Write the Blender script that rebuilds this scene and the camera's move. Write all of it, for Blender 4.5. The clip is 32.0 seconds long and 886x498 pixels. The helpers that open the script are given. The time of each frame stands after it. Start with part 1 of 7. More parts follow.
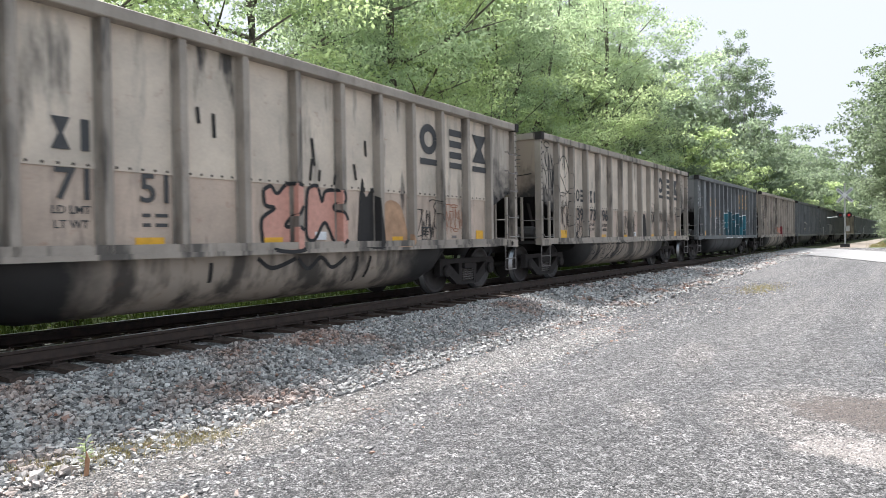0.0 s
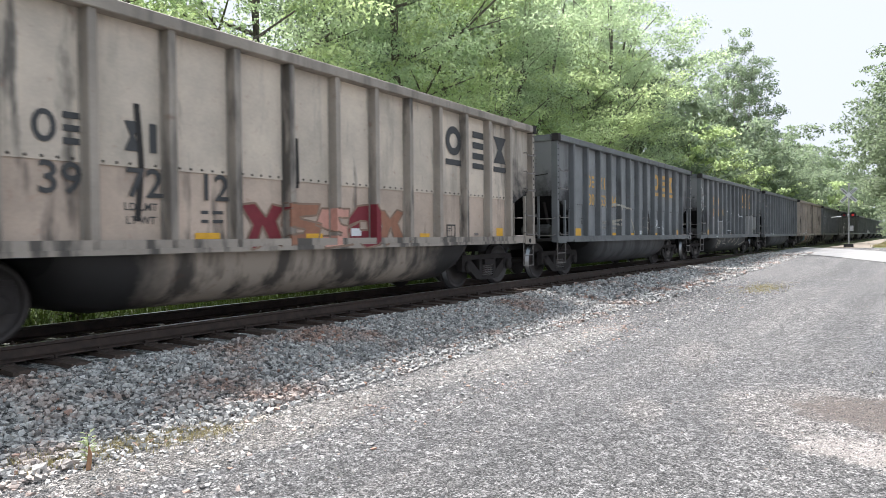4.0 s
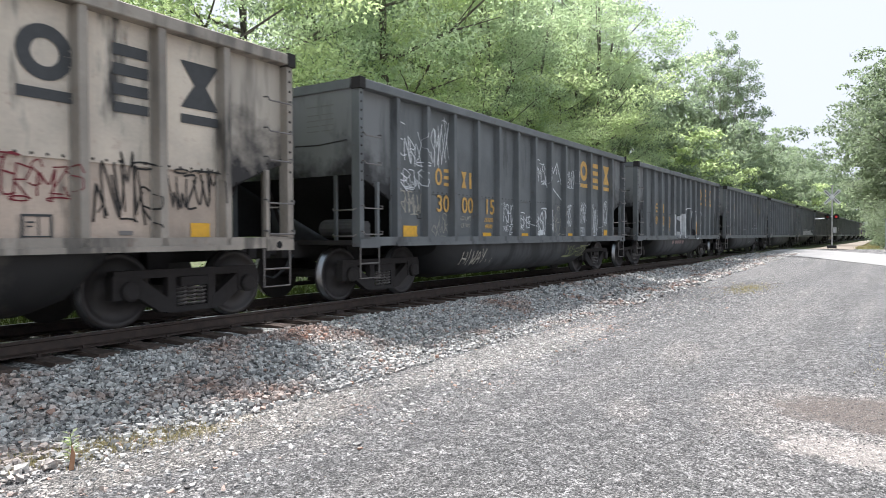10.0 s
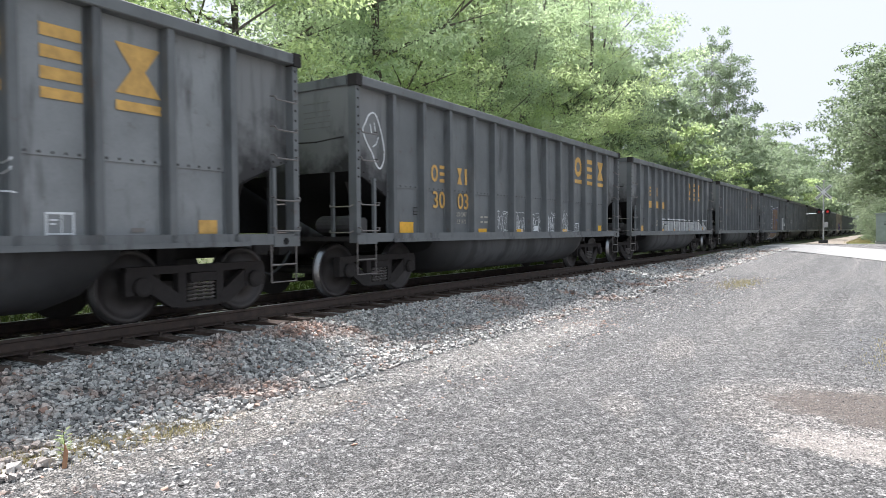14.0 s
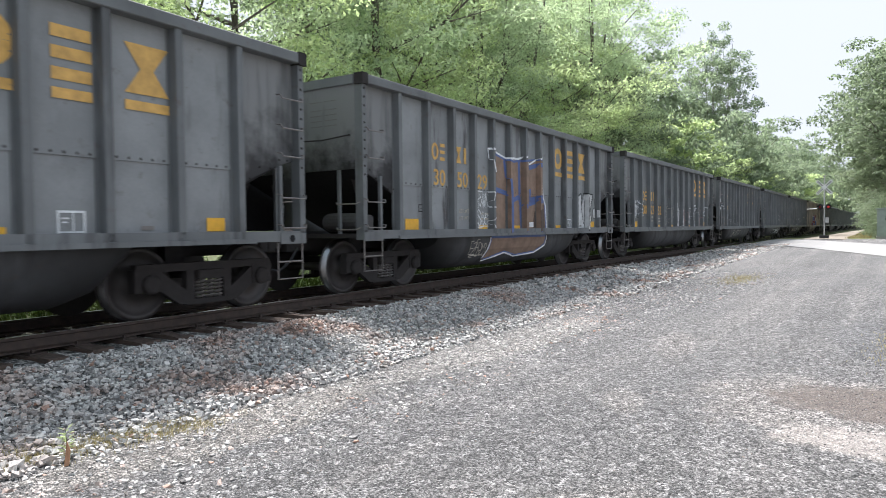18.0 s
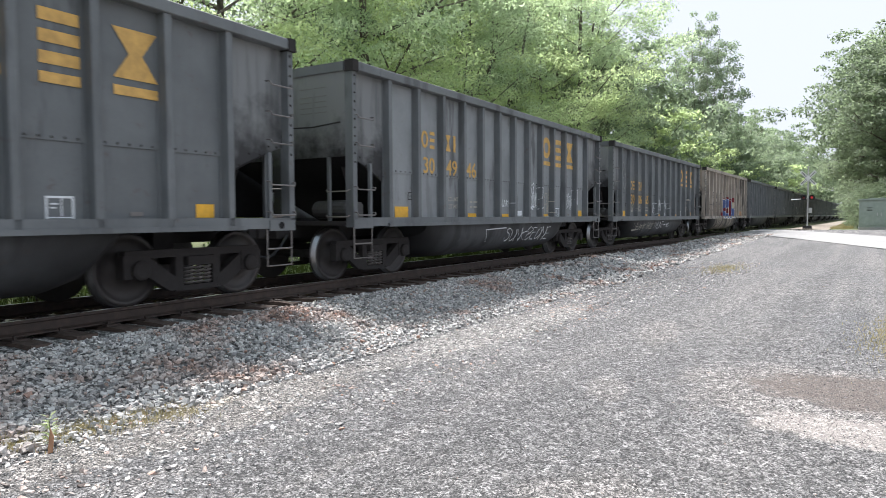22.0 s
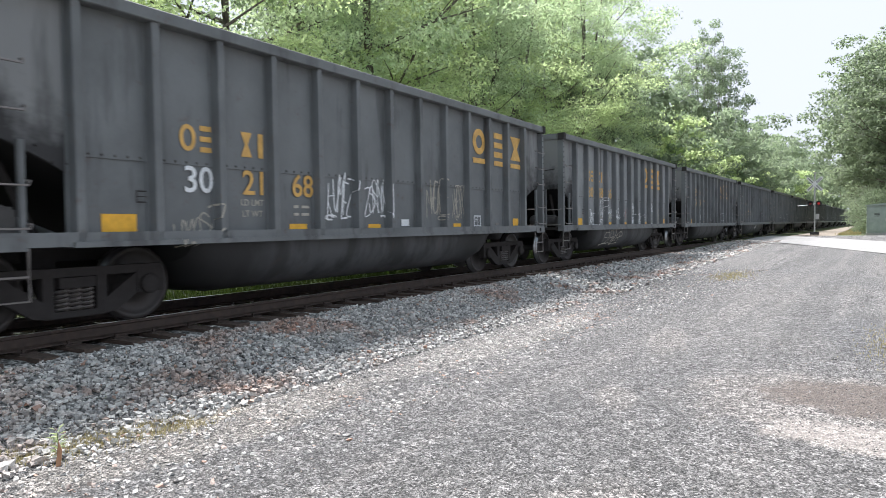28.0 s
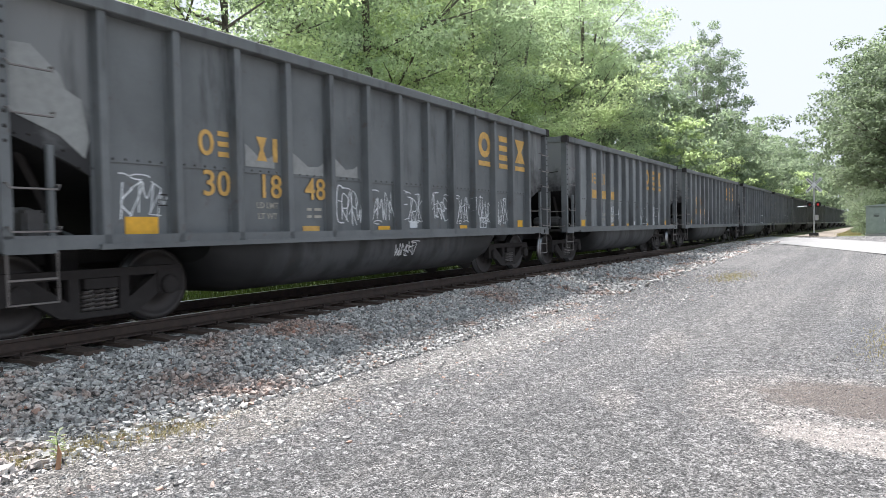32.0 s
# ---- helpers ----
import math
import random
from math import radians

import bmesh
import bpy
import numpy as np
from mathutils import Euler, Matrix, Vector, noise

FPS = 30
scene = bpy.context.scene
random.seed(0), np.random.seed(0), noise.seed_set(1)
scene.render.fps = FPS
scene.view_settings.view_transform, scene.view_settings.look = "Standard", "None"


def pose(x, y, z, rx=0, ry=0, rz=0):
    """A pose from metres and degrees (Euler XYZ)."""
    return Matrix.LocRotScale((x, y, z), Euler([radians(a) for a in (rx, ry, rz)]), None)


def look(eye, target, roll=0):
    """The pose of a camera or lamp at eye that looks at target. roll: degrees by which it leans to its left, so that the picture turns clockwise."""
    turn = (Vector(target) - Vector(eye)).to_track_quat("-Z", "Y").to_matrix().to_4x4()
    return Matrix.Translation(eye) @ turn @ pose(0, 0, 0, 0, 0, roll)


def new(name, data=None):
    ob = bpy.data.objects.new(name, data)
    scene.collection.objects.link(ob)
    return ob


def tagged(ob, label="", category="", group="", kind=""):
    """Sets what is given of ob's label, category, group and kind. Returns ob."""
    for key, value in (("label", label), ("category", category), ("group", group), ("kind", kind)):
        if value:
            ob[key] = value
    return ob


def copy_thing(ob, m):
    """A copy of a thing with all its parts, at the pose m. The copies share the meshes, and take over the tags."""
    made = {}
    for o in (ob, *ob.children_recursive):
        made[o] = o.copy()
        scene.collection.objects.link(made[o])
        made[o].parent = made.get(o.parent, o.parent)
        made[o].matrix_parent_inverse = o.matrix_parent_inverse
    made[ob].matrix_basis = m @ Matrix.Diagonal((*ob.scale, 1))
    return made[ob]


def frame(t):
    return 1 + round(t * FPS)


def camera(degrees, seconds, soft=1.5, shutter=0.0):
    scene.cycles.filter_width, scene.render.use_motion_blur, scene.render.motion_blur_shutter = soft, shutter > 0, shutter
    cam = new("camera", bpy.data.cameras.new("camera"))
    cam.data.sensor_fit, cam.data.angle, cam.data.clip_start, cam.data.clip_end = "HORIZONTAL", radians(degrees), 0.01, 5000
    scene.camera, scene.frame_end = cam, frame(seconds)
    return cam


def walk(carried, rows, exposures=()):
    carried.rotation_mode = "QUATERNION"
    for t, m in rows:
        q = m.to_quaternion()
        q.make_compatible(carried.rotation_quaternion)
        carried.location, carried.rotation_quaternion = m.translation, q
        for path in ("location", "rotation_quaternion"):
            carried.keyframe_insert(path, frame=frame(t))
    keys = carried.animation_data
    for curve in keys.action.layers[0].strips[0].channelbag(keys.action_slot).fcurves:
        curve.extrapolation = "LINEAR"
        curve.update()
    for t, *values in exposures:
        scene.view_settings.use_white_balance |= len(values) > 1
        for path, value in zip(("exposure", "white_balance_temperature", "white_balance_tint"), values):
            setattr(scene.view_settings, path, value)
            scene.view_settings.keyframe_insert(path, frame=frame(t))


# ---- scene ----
HFOV = 67.25
EYE = Vector((0, 0, 1.54))
RAIL = 0.45            # height of the rail heads
# seconds, heading from the track, tilt, roll (degrees)
PATH = (
    (0, 35.51, -0.79, -0.93),
    (0.5, 35.48, -1.08, -0.86),
    (1, 35.56, -1.21, -0.71),
    (1.5, 35.70, -1.22, -0.54),
    (2, 35.84, -1.17, -0.46),
    (2.5, 35.89, -1.16, -0.46),
    (3, 35.89, -1.09, -0.59),
    (3.5, 35.81, -1.02, -0.60),
    (5.5, 35.58, -1.15, -0.49),
    (6, 35.58, -1.17, -0.53),
    (6.5, 35.57, -1.23, -0.51),
    (7, 35.54, -1.32, -0.39),
    (7.5, 35.46, -1.32, -0.38),
    (8, 35.40, -1.39, -0.29),
    (8.5, 35.33, -1.40, -0.27),
    (9, 35.20, -1.35, -0.30),
    (9.5, 34.93, -1.22, -0.28),
    (10, 34.67, -1.07, -0.26),
    (10.5, 34.47, -0.95, -0.26),
    (11, 34.41, -0.85, -0.22),
    (11.5, 34.39, -0.80, -0.33),
    (12, 34.31, -0.84, -0.38),
    (12.5, 34.24, -0.96, -0.48),
    (13, 34.12, -1.11, -0.50),
    (13.5, 34.06, -1.26, -0.48),
    (14, 34.12, -1.41, -0.45),
    (14.5, 34.27, -1.51, -0.53),
    (16.5, 34.18, -1.99, -0.66),
    (17, 34.19, -1.95, -0.68),
    (17.5, 34.23, -1.81, -0.69),
    (18, 34.18, -1.69, -0.68),
    (18.5, 34.08, -1.65, -0.63),
    (19, 33.96, -1.69, -0.62),
    (19.5, 33.92, -1.84, -0.55),
    (20, 33.88, -2.08, -0.48),
    (20.5, 33.77, -2.31, -0.49),
    (21, 33.50, -2.49, -0.50),
    (21.5, 33.18, -2.66, -0.43),
    (22, 33.06, -2.73, -0.30),
    (22.5, 33.17, -2.62, -0.26),
    (23, 33.38, -2.44, -0.27),
    (23.5, 33.45, -2.27, -0.38),
    (24, 33.47, -2.26, -0.49),
    (24.5, 33.53, -2.34, -0.59),
    (25, 33.61, -2.36, -0.62),
    (25.5, 33.67, -2.24, -0.66),
    (27.5, 33.67, -1.94, -0.85),
    (28, 33.56, -1.89, -0.86),
    (28.5, 33.43, -1.81, -0.87),
    (29, 33.31, -1.78, -0.83),
    (29.5, 33.29, -1.79, -0.85),
    (30, 33.39, -1.85, -0.94),
    (30.5, 33.48, -1.85, -1.07),
    (31, 33.51, -1.79, -1.22),
    (31.5, 33.52, -1.78, -1.21),
    (32, 33.52, -1.73, -1.01),
)


def aim(h, p):
    h, p = radians(h), radians(p)
    return EYE + 10 * Vector((math.cos(h) * math.cos(p), math.sin(h) * math.cos(p), math.sin(p)))


cam = camera(HFOV, 32.0, 0.6, 0.12)
walk(cam, [(t, look(EYE, aim(h, p), r)) for t, h, p, r in PATH], [(0.0, 1.94, 6050, 13), (32.0, 1.94, 6050, 13)])

# ---- light ----
SUN_EL, SUN_AZ = 62.0, 25.0      # high behind the train; azimuth off +Y towards +X
world = bpy.data.worlds.new("hazy_sky")
scene.world = world
world.use_nodes = True
wn = world.node_tree
sky = wn.nodes.new("ShaderNodeTexSky")
sky.sky_type = "NISHITA"
sky.sun_disc = False
sky.sun_elevation, sky.sun_rotation = radians(SUN_EL), radians(SUN_AZ)
sky.air_density, sky.dust_density, sky.ozone_density = 1.3, 1.0, 0.7
pale = wn.nodes.new("ShaderNodeHueSaturation")      # thin haze pales the blue
pale.inputs["Saturation"].default_value = 0.7
wn.links.new(sky.outputs[0], pale.inputs["Color"])
haze = wn.nodes.new("ShaderNodeMix")                # an even milky veil over the whole dome
haze.data_type, haze.blend_type = "RGBA", "DARKEN"
haze.inputs[0].default_value = 1.0
wn.links.new(pale.outputs[0], haze.inputs[6])
haze.inputs[7].default_value = (2.34, 2.43, 2.58, 1)
wn.links.new(haze.outputs[2], wn.nodes["Background"].inputs[0])
wn.nodes["Background"].inputs[1].default_value = 0.105
sun = new("sun", bpy.data.lights.new("sun", "SUN"))
sun.data.energy, sun.data.angle, sun.data.color = 3.15, radians(13), (1.0, 0.955, 0.89)
_d = Vector((math.sin(radians(SUN_AZ)) * math.cos(radians(SUN_EL)), math.cos(radians(SUN_AZ)) * math.cos(radians(SUN_EL)), math.sin(radians(SUN_EL))))
sun.matrix_world = look(_d * 100, (0, 0, 0))


# ---- materials ----
class Nodes:
    """A small builder for node materials."""

    def __init__(self, name, rough=0.7, metal=0.0):
        self.mat = bpy.data.materials.new(name)
        self.mat.use_nodes = True
        self.t = self.mat.node_tree
        self.bsdf = self.t.nodes["Principled BSDF"]
        self.bsdf.inputs["Roughness"].default_value = rough
        self.bsdf.inputs["Metallic"].default_value = metal
        self.co = self.t.nodes.new("ShaderNodeTexCoord").outputs["Object"]

    def node(self, kind, **props):
        n = self.t.nodes.new(kind)
        for k, v in props.items():
            if k == "blend_type":
                n.blend_type = v
            elif k == "data_type":
                n.data_type = v
            elif k == "operation":
                n.operation = v
            elif k == "feature":
                n.feature = v
        return n

    def put(self, sock, v):
        if hasattr(v, "is_linked"):
            self.t.links.new(v, sock)
        else:
            sock.default_value = v

    def world_co(self):
        return self.t.nodes.new("ShaderNodeNewGeometry").outputs["Position"]

    def scaled(self, co, s):
        m = self.node("ShaderNodeMapping")
        self.put(m.inputs[0], co)
        m.inputs["Scale"].default_value = s
        return m.outputs[0]

    def noise(self, co, scale, detail=4.0, rough=0.55, stretch=None):
        n = self.node("ShaderNodeTexNoise")
        if stretch:
            co = self.scaled(co, stretch)
        self.put(n.inputs["Vector"], co)
        n.inputs["Scale"].default_value, n.inputs["Detail"].default_value, n.inputs["Roughness"].default_value = scale, detail, rough
        return n.outputs["Fac"]

    def cells(self, co, scale, out="Distance"):
        n = self.node("ShaderNodeTexVoronoi")
        self.put(n.inputs["Vector"], co)
        n.inputs["Scale"].default_value = scale
        return n.outputs[out]

    def ramp(self, fac, *stops):
        n = self.node("ShaderNodeValToRGB")
        e = n.color_ramp.elements
        while len(e) < len(stops):
            e.new(0.5)
        for el, (p, c) in zip(e, stops):
            el.position = p
            el.color = (*(c if hasattr(c, "__len__") else (c, c, c)), 1)
        self.put(n.inputs[0], fac)
        return n.outputs[0]

    def mix(self, fac, a, b, blend="MIX"):
        n = self.node("ShaderNodeMix", data_type="RGBA", blend_type=blend)
        for sock, v in ((n.inputs[0], fac), (n.inputs[6], a), (n.inputs[7], b)):
            self.put(sock, (*v, 1) if isinstance(v, tuple) and len(v) == 3 else v)
        return n.outputs[2]

    def math(self, op, a, b=0.0, c=0.0):
        n = self.node("ShaderNodeMath", operation=op)
        for i, v in enumerate((a, b, c)):
            self.put(n.inputs[i], v)
        return n.outputs[0]

    def axis(self, co, i):
        n = self.node("ShaderNodeSeparateXYZ")
        self.put(n.inputs[0], co)
        return n.outputs[i]

    def random(self):
        return self.t.nodes.new("ShaderNodeObjectInfo").outputs["Random"]

    def island(self):
        return self.t.nodes.new("ShaderNodeNewGeometry").outputs["Random Per Island"]

    def bump(self, height, strength=0.4, dist=0.02):
        n = self.node("ShaderNodeBump")
        n.inputs["Strength"].default_value, n.inputs["Distance"].default_value = strength, dist
        self.put(n.inputs["Height"], height)
        self.t.links.new(n.outputs[0], self.bsdf.inputs["Normal"])
        return self

    def color(self, v):
        self.put(self.bsdf.inputs["Base Color"], (*v, 1) if isinstance(v, tuple) else v)
        return self

    def rough(self, v):
        self.put(self.bsdf.inputs["Roughness"], v)
        return self


def painted(name, base, soot, rust, amount, streak):
    """Car paint with vertical grime streaks, rust specks and dust."""
    m = Nodes(name, 0.6)
    rnd = m.random()
    off = m.node("ShaderNodeCombineXYZ")
    for i, k in enumerate((47.0, 13.0, 31.0)):
        m.put(off.inputs[i], m.math("MULTIPLY", rnd, k))
    add = m.node("ShaderNodeVectorMath", operation="ADD")
    m.put(add.inputs[0], m.co)
    m.put(add.inputs[1], off.outputs[0])
    co = add.outputs[0]
    low = m.noise(co, 0.9, 5, 0.6)
    run = m.noise(co, 2.0, 5, 0.6, (1.5, 1.0, 0.26))
    streak_on = m.ramp(m.math("FRACT", m.math("MULTIPLY", rnd, 7.31)), (0.2, 0.25), (0.8, 1.0))
    fine = m.noise(co, 28, 3, 0.6)
    c = m.mix(m.ramp(low, (0.35, 0.0), (0.7, 1.0)), base, tuple(b * 0.66 for b in base))
    c = m.mix(m.math("MULTIPLY", m.ramp(run, (streak, 0.0), (streak + 0.1, 1.0)), m.math("MULTIPLY", streak_on, amount)), c, soot)
    c = m.mix(m.math("MULTIPLY", m.ramp(m.noise(co, 5.5, 6, 0.7), (0.6, 0.0), (0.72, 1.0)), 0.45), c, rust)
    c = m.mix(0.14, c, m.ramp(fine, (0.3, (0.05, 0.05, 0.05)), (0.75, (0.6, 0.58, 0.55))), "OVERLAY")
    m.color(c).rough(m.ramp(fine, (0.3, 0.48), (0.7, 0.75)))
    return m.bump(fine, 0.12, 0.004).mat


def plain(name, col, rough=0.7, metal=0.0, vary=0.25, scale=12.0):
    m = Nodes(name, rough, metal)
    n = m.noise(m.co, scale, 5, 0.6)
    m.color(m.mix(m.ramp(n, (0.3, 0.0), (0.75, 1.0)), col, tuple(c * (1 - vary) for c in col)))
    return m.bump(n, 0.15, 0.004).mat


def dull(mat):
    mat.node_tree.nodes["Principled BSDF"].inputs["Specular IOR Level"].default_value = 0.15
    return mat


M_DARK = painted("charcoal_car_paint", (0.27, 0.278, 0.284), (0.018, 0.012, 0.013), (0.07, 0.04, 0.026), 0.72, 0.56)
M_DARK2 = painted("black_car_paint", (0.158, 0.166, 0.17), (0.015, 0.012, 0.013), (0.09, 0.045, 0.028), 0.5, 0.54)
M_LIGHT = painted("pale_grey_car_paint", (0.67, 0.58, 0.48), (0.03, 0.028, 0.027), (0.3, 0.14, 0.09), 0.95, 0.54)
M_RIBL = painted("weathered_grey_rib_paint", (0.38, 0.33, 0.28), (0.03, 0.027, 0.025), (0.16, 0.07, 0.04), 0.8, 0.5)
# coal soot, with the shade of the end recess and hole in the colour
M_SOOT_SHADE = dull(plain("sooty_shade_black_steel", (0.024, 0.023, 0.024), 0.9))
M_UNDER = dull(plain("grimy_underframe_steel", (0.042, 0.038, 0.037), 0.85))
M_WHEEL = plain("dark_wheel_steel", (0.05, 0.044, 0.042), 0.55, 0.3)
M_TREAD = plain("polished_tread_steel", (0.3, 0.3, 0.3), 0.35, 1.0)
M_YEL = plain("faded_amber_paint", (0.7, 0.41, 0.11), 0.6, 0.0, 0.4, 7.0)
M_REFL = plain("yellow_reflector", (0.8, 0.42, 0.02), 0.4)
M_WHITE = plain("white_spray_paint", (0.78, 0.79, 0.8), 0.7)
M_BLACKP = plain("black_paint", (0.018, 0.018, 0.02), 0.7)
M_BLUE = plain("blue_spray_paint", (0.085, 0.13, 0.31), 0.6)
M_TEAL = plain("teal_spray_paint", (0.03, 0.17, 0.22), 0.6)
M_PINK = plain("pink_spray_paint", (0.62, 0.32, 0.25), 0.6)
M_BROWN = plain("brown_spray_paint", (0.29, 0.195, 0.14), 0.7, 0.0, 0.45, 4.0)
M_MAROON = plain("maroon_spray_paint", (0.2, 0.02, 0.03), 0.7)
M_RIVET = plain("dull_rivet_steel", (0.085, 0.08, 0.078), 0.8)
M_GRAB = plain("worn_grab_iron_steel", (0.22, 0.2, 0.19), 0.5, 0.5)

# rails, sleepers, stones
m = Nodes("rusty_rail_steel", 0.7, 0.2)
n_ = m.noise(m.co, 9, 5, 0.6)
M_RAIL = m.color(m.ramp(n_, (0.3, (0.032, 0.024, 0.02)), (0.7, (0.07, 0.047, 0.037)))).bump(n_, 0.3, 0.004).mat
M_RAILTOP = plain("worn_rail_head", (0.5, 0.5, 0.5), 0.28, 1.0)
m = Nodes("weathered_sleeper_wood", 0.9)
n_ = m.noise(m.co, 6, 6, 0.65, (6, 1, 6))
M_TIE = m.color(m.ramp(n_, (0.3, (0.04, 0.03, 0.024)), (0.7, (0.125, 0.085, 0.065)))).bump(n_, 0.6, 0.01).mat
m = Nodes("ballast_stone", 0.85)
isl = m.island()
c_ = m.ramp(isl, (0.0, (0.15, 0.145, 0.14)), (0.3, (0.34, 0.33, 0.312)), (0.6, (0.47, 0.452, 0.422)), (0.9, (0.62, 0.595, 0.56)), (1.0, (0.34, 0.21, 0.15)))
n_ = m.noise(m.world_co(), 60, 4, 0.6)
rusty = m.ramp(m.noise(m.world_co(), 0.8, 4, 0.6), (0.53, 0.0), (0.68, 0.75))     # rust-stained drifts
c_ = m.mix(rusty, c_, m.mix(1.0, c_, (0.8, 0.5, 0.38), "MULTIPLY"))
M_STONE = m.color(m.mix(0.35, c_, m.ramp(n_, (0.3, 0.15), (0.7, 0.9)), "OVERLAY")).bump(n_, 0.4, 0.004).mat

m = Nodes("loose_gravel_stone", 0.9)
c_ = m.ramp(m.island(), (0.0, (0.045, 0.044, 0.042)), (0.45, (0.15, 0.148, 0.143)), (0.75, (0.24, 0.234, 0.224)), (0.93, (0.36, 0.352, 0.34)), (1.0, (0.25, 0.19, 0.15)))
M_GRAVEL = m.color(c_).bump(m.noise(m.world_co(), 90, 3, 0.6), 0.3, 0.003).mat


def gravel(name, a, b, dust, cell, patch, stains=()):
    """Crushed stone lying flat: cells of stones, fines between them, wheel lanes, dusty and muddy patches."""
    m = Nodes(name, 0.9)
    w = m.world_co()
    w2 = m.scaled(w, (1, 1, 0.0))
    d1 = m.cells(w2, cell)
    k1 = m.cells(w2, cell, "Color")
    d2 = m.cells(w2, cell * 2.6)
    k2 = m.cells(w2, cell * 2.6, "Color")
    tone = m.math("ADD", m.math("MULTIPLY", m.axis(k1, 0), 0.55), m.math("MULTIPLY", m.axis(k2, 1), 0.45))
    stone = m.ramp(tone, (0.18, 0.12), (0.4, 0.55), (0.56, 1.1), (0.7, 1.8), (0.85, 2.9))
    coarse = m.ramp(m.axis(m.cells(w2, cell * 0.3, "Color"), 2), (0.15, 0.72), (0.5, 0.95), (0.72, 1.12), (0.92, 1.5))
    stone = m.mix(1.0, stone, coarse, "MULTIPLY")
    big = m.noise(w2, 0.35, 5, 0.6)
    turn = m.node("ShaderNodeMapping")
    m.put(turn.inputs[0], w2)
    turn.inputs["Rotation"].default_value = (0, 0, radians(-9))
    turn.inputs["Scale"].default_value = (0.06, 1.6, 1)
    lanes = m.noise(turn.outputs[0], 1.0, 3, 0.55)
    c = m.mix(m.math("MULTIPLY", m.ramp(big, (0.42, 0.0), (0.62, 1.0)), patch), a, dust)
    c = m.mix(m.math("MULTIPLY", m.ramp(lanes, (0.38, 1.0), (0.5, 0.0)), 0.28), c, tuple(v * 0.55 for v in a))
    c = m.mix(m.math("MULTIPLY", m.ramp(lanes, (0.52, 0.0), (0.62, 1.0)), 0.75), c, dust)
    edge = m.noise(w2, 3.2, 5, 0.65)
    x_, y_ = m.axis(w, 0), m.axis(w, 1)

    def blot(cx, cy, rx, ry, turn_):
        ct, st_ = math.cos(turn_), math.sin(turn_)
        dx, dy = m.math("SUBTRACT", x_, cx), m.math("SUBTRACT", y_, cy)
        u = m.math("DIVIDE", m.math("ADD", m.math("MULTIPLY", dx, ct), m.math("MULTIPLY", dy, st_)), rx)
        v = m.math("DIVIDE", m.math("SUBTRACT", m.math("MULTIPLY", dy, ct), m.math("MULTIPLY", dx, st_)), ry)
        r = m.math("SQRT", m.math("ADD", m.math("MULTIPLY", u, u), m.math("MULTIPLY", v, v)))
        r = m.math("ADD", r, m.math("MULTIPLY", m.math("SUBTRACT", edge, 0.5), 1.1))
        return m.ramp(r, (0.72, 1.0), (1.0, 0.0))

    for (cx, cy, rx, ry, turn_, col, amount) in stains:
        c = m.mix(m.math("MULTIPLY", blot(cx, cy, rx, ry, turn_), amount), c, col)
    c = m.mix(0.94, c, m.mix(1.0, c, stone, "MULTIPLY"))
    for (cx, cy, rx, ry, turn_, col, amount) in [s for s in stains if s[6] >= 0.9]:
        c = m.mix(m.math("MULTIPLY", blot(cx, cy, rx, ry, turn_), amount - 0.3), c, col)
    m.color(c)
    h = m.math("ADD", m.math("MULTIPLY", d1, 1.0), m.math("MULTIPLY", d2, 0.5))
    return m.bump(m.math("SUBTRACT", 1.0, h), 0.9, 0.02).mat


# worn and dried patches: centre, half sizes, turn, colour, amount
PALE, MUD = (0.21, 0.192, 0.176), (0.12, 0.1, 0.088)
STAINS = (
    (2.9, 4.74, 1.0, 0.22, -0.22, (0.27, 0.22, 0.125), 0.75),
    (6.5, 0.35, 1.35, 1.35, 0.0, PALE, 0.55), (5.55, -0.2, 0.42, 1.1, 0.1, (0.29, 0.262, 0.24), 0.9), (6.8, -0.05, 0.72, 1.1, 0.1, MUD, 1.0),
    (5.75, 2.0, 0.5, 0.22, 0.3, PALE, 0.4), (3.3, 1.2, 0.6, 0.5, 0.2, PALE, 0.45), (9.0, 2.4, 1.2, 0.3, 0.2, PALE, 0.4), (3.4, 4.3, 2.0, 0.5, 0.05, (0.24, 0.22, 0.195), 0.6), (8.0, 4.3, 3.5, 0.6, 0.0, (0.24, 0.225, 0.205), 0.6),
    (10.5, 0.2, 2.2, 0.6, 0.1, (0.09, 0.091, 0.095), 0.4),
)
M_LOT = gravel("crushed_stone_lot", (0.118, 0.1145, 0.112), (0.42, 0.41, 0.4), (0.15, 0.142, 0.135), 64, 0.5, STAINS)
M_BED = gravel("ballast_bed", (0.27, 0.262, 0.245), (0.4, 0.395, 0.39), (0.28, 0.27, 0.26), 16, 0.2)
m = Nodes("woodland_ground", 0.95)
w_ = m.world_co()
n1, n2 = m.noise(w_, 0.4, 5, 0.6), m.noise(w_, 9, 5, 0.7)
M_GROUND = m.color(m.mix(m.ramp(n2, (0.35, 0.0), (0.65, 1.0)), m.ramp(n1, (0.35, (0.05, 0.085, 0.025)), (0.65, (0.12, 0.16, 0.045))), (0.07, 0.06, 0.035))).bump(n2, 0.8, 0.05).mat
m = Nodes("pale_road_surface", 0.85)
w_ = m.world_co()
n1, n2 = m.noise(w_, 0.7, 5, 0.6), m.noise(w_, 70, 3, 0.6)
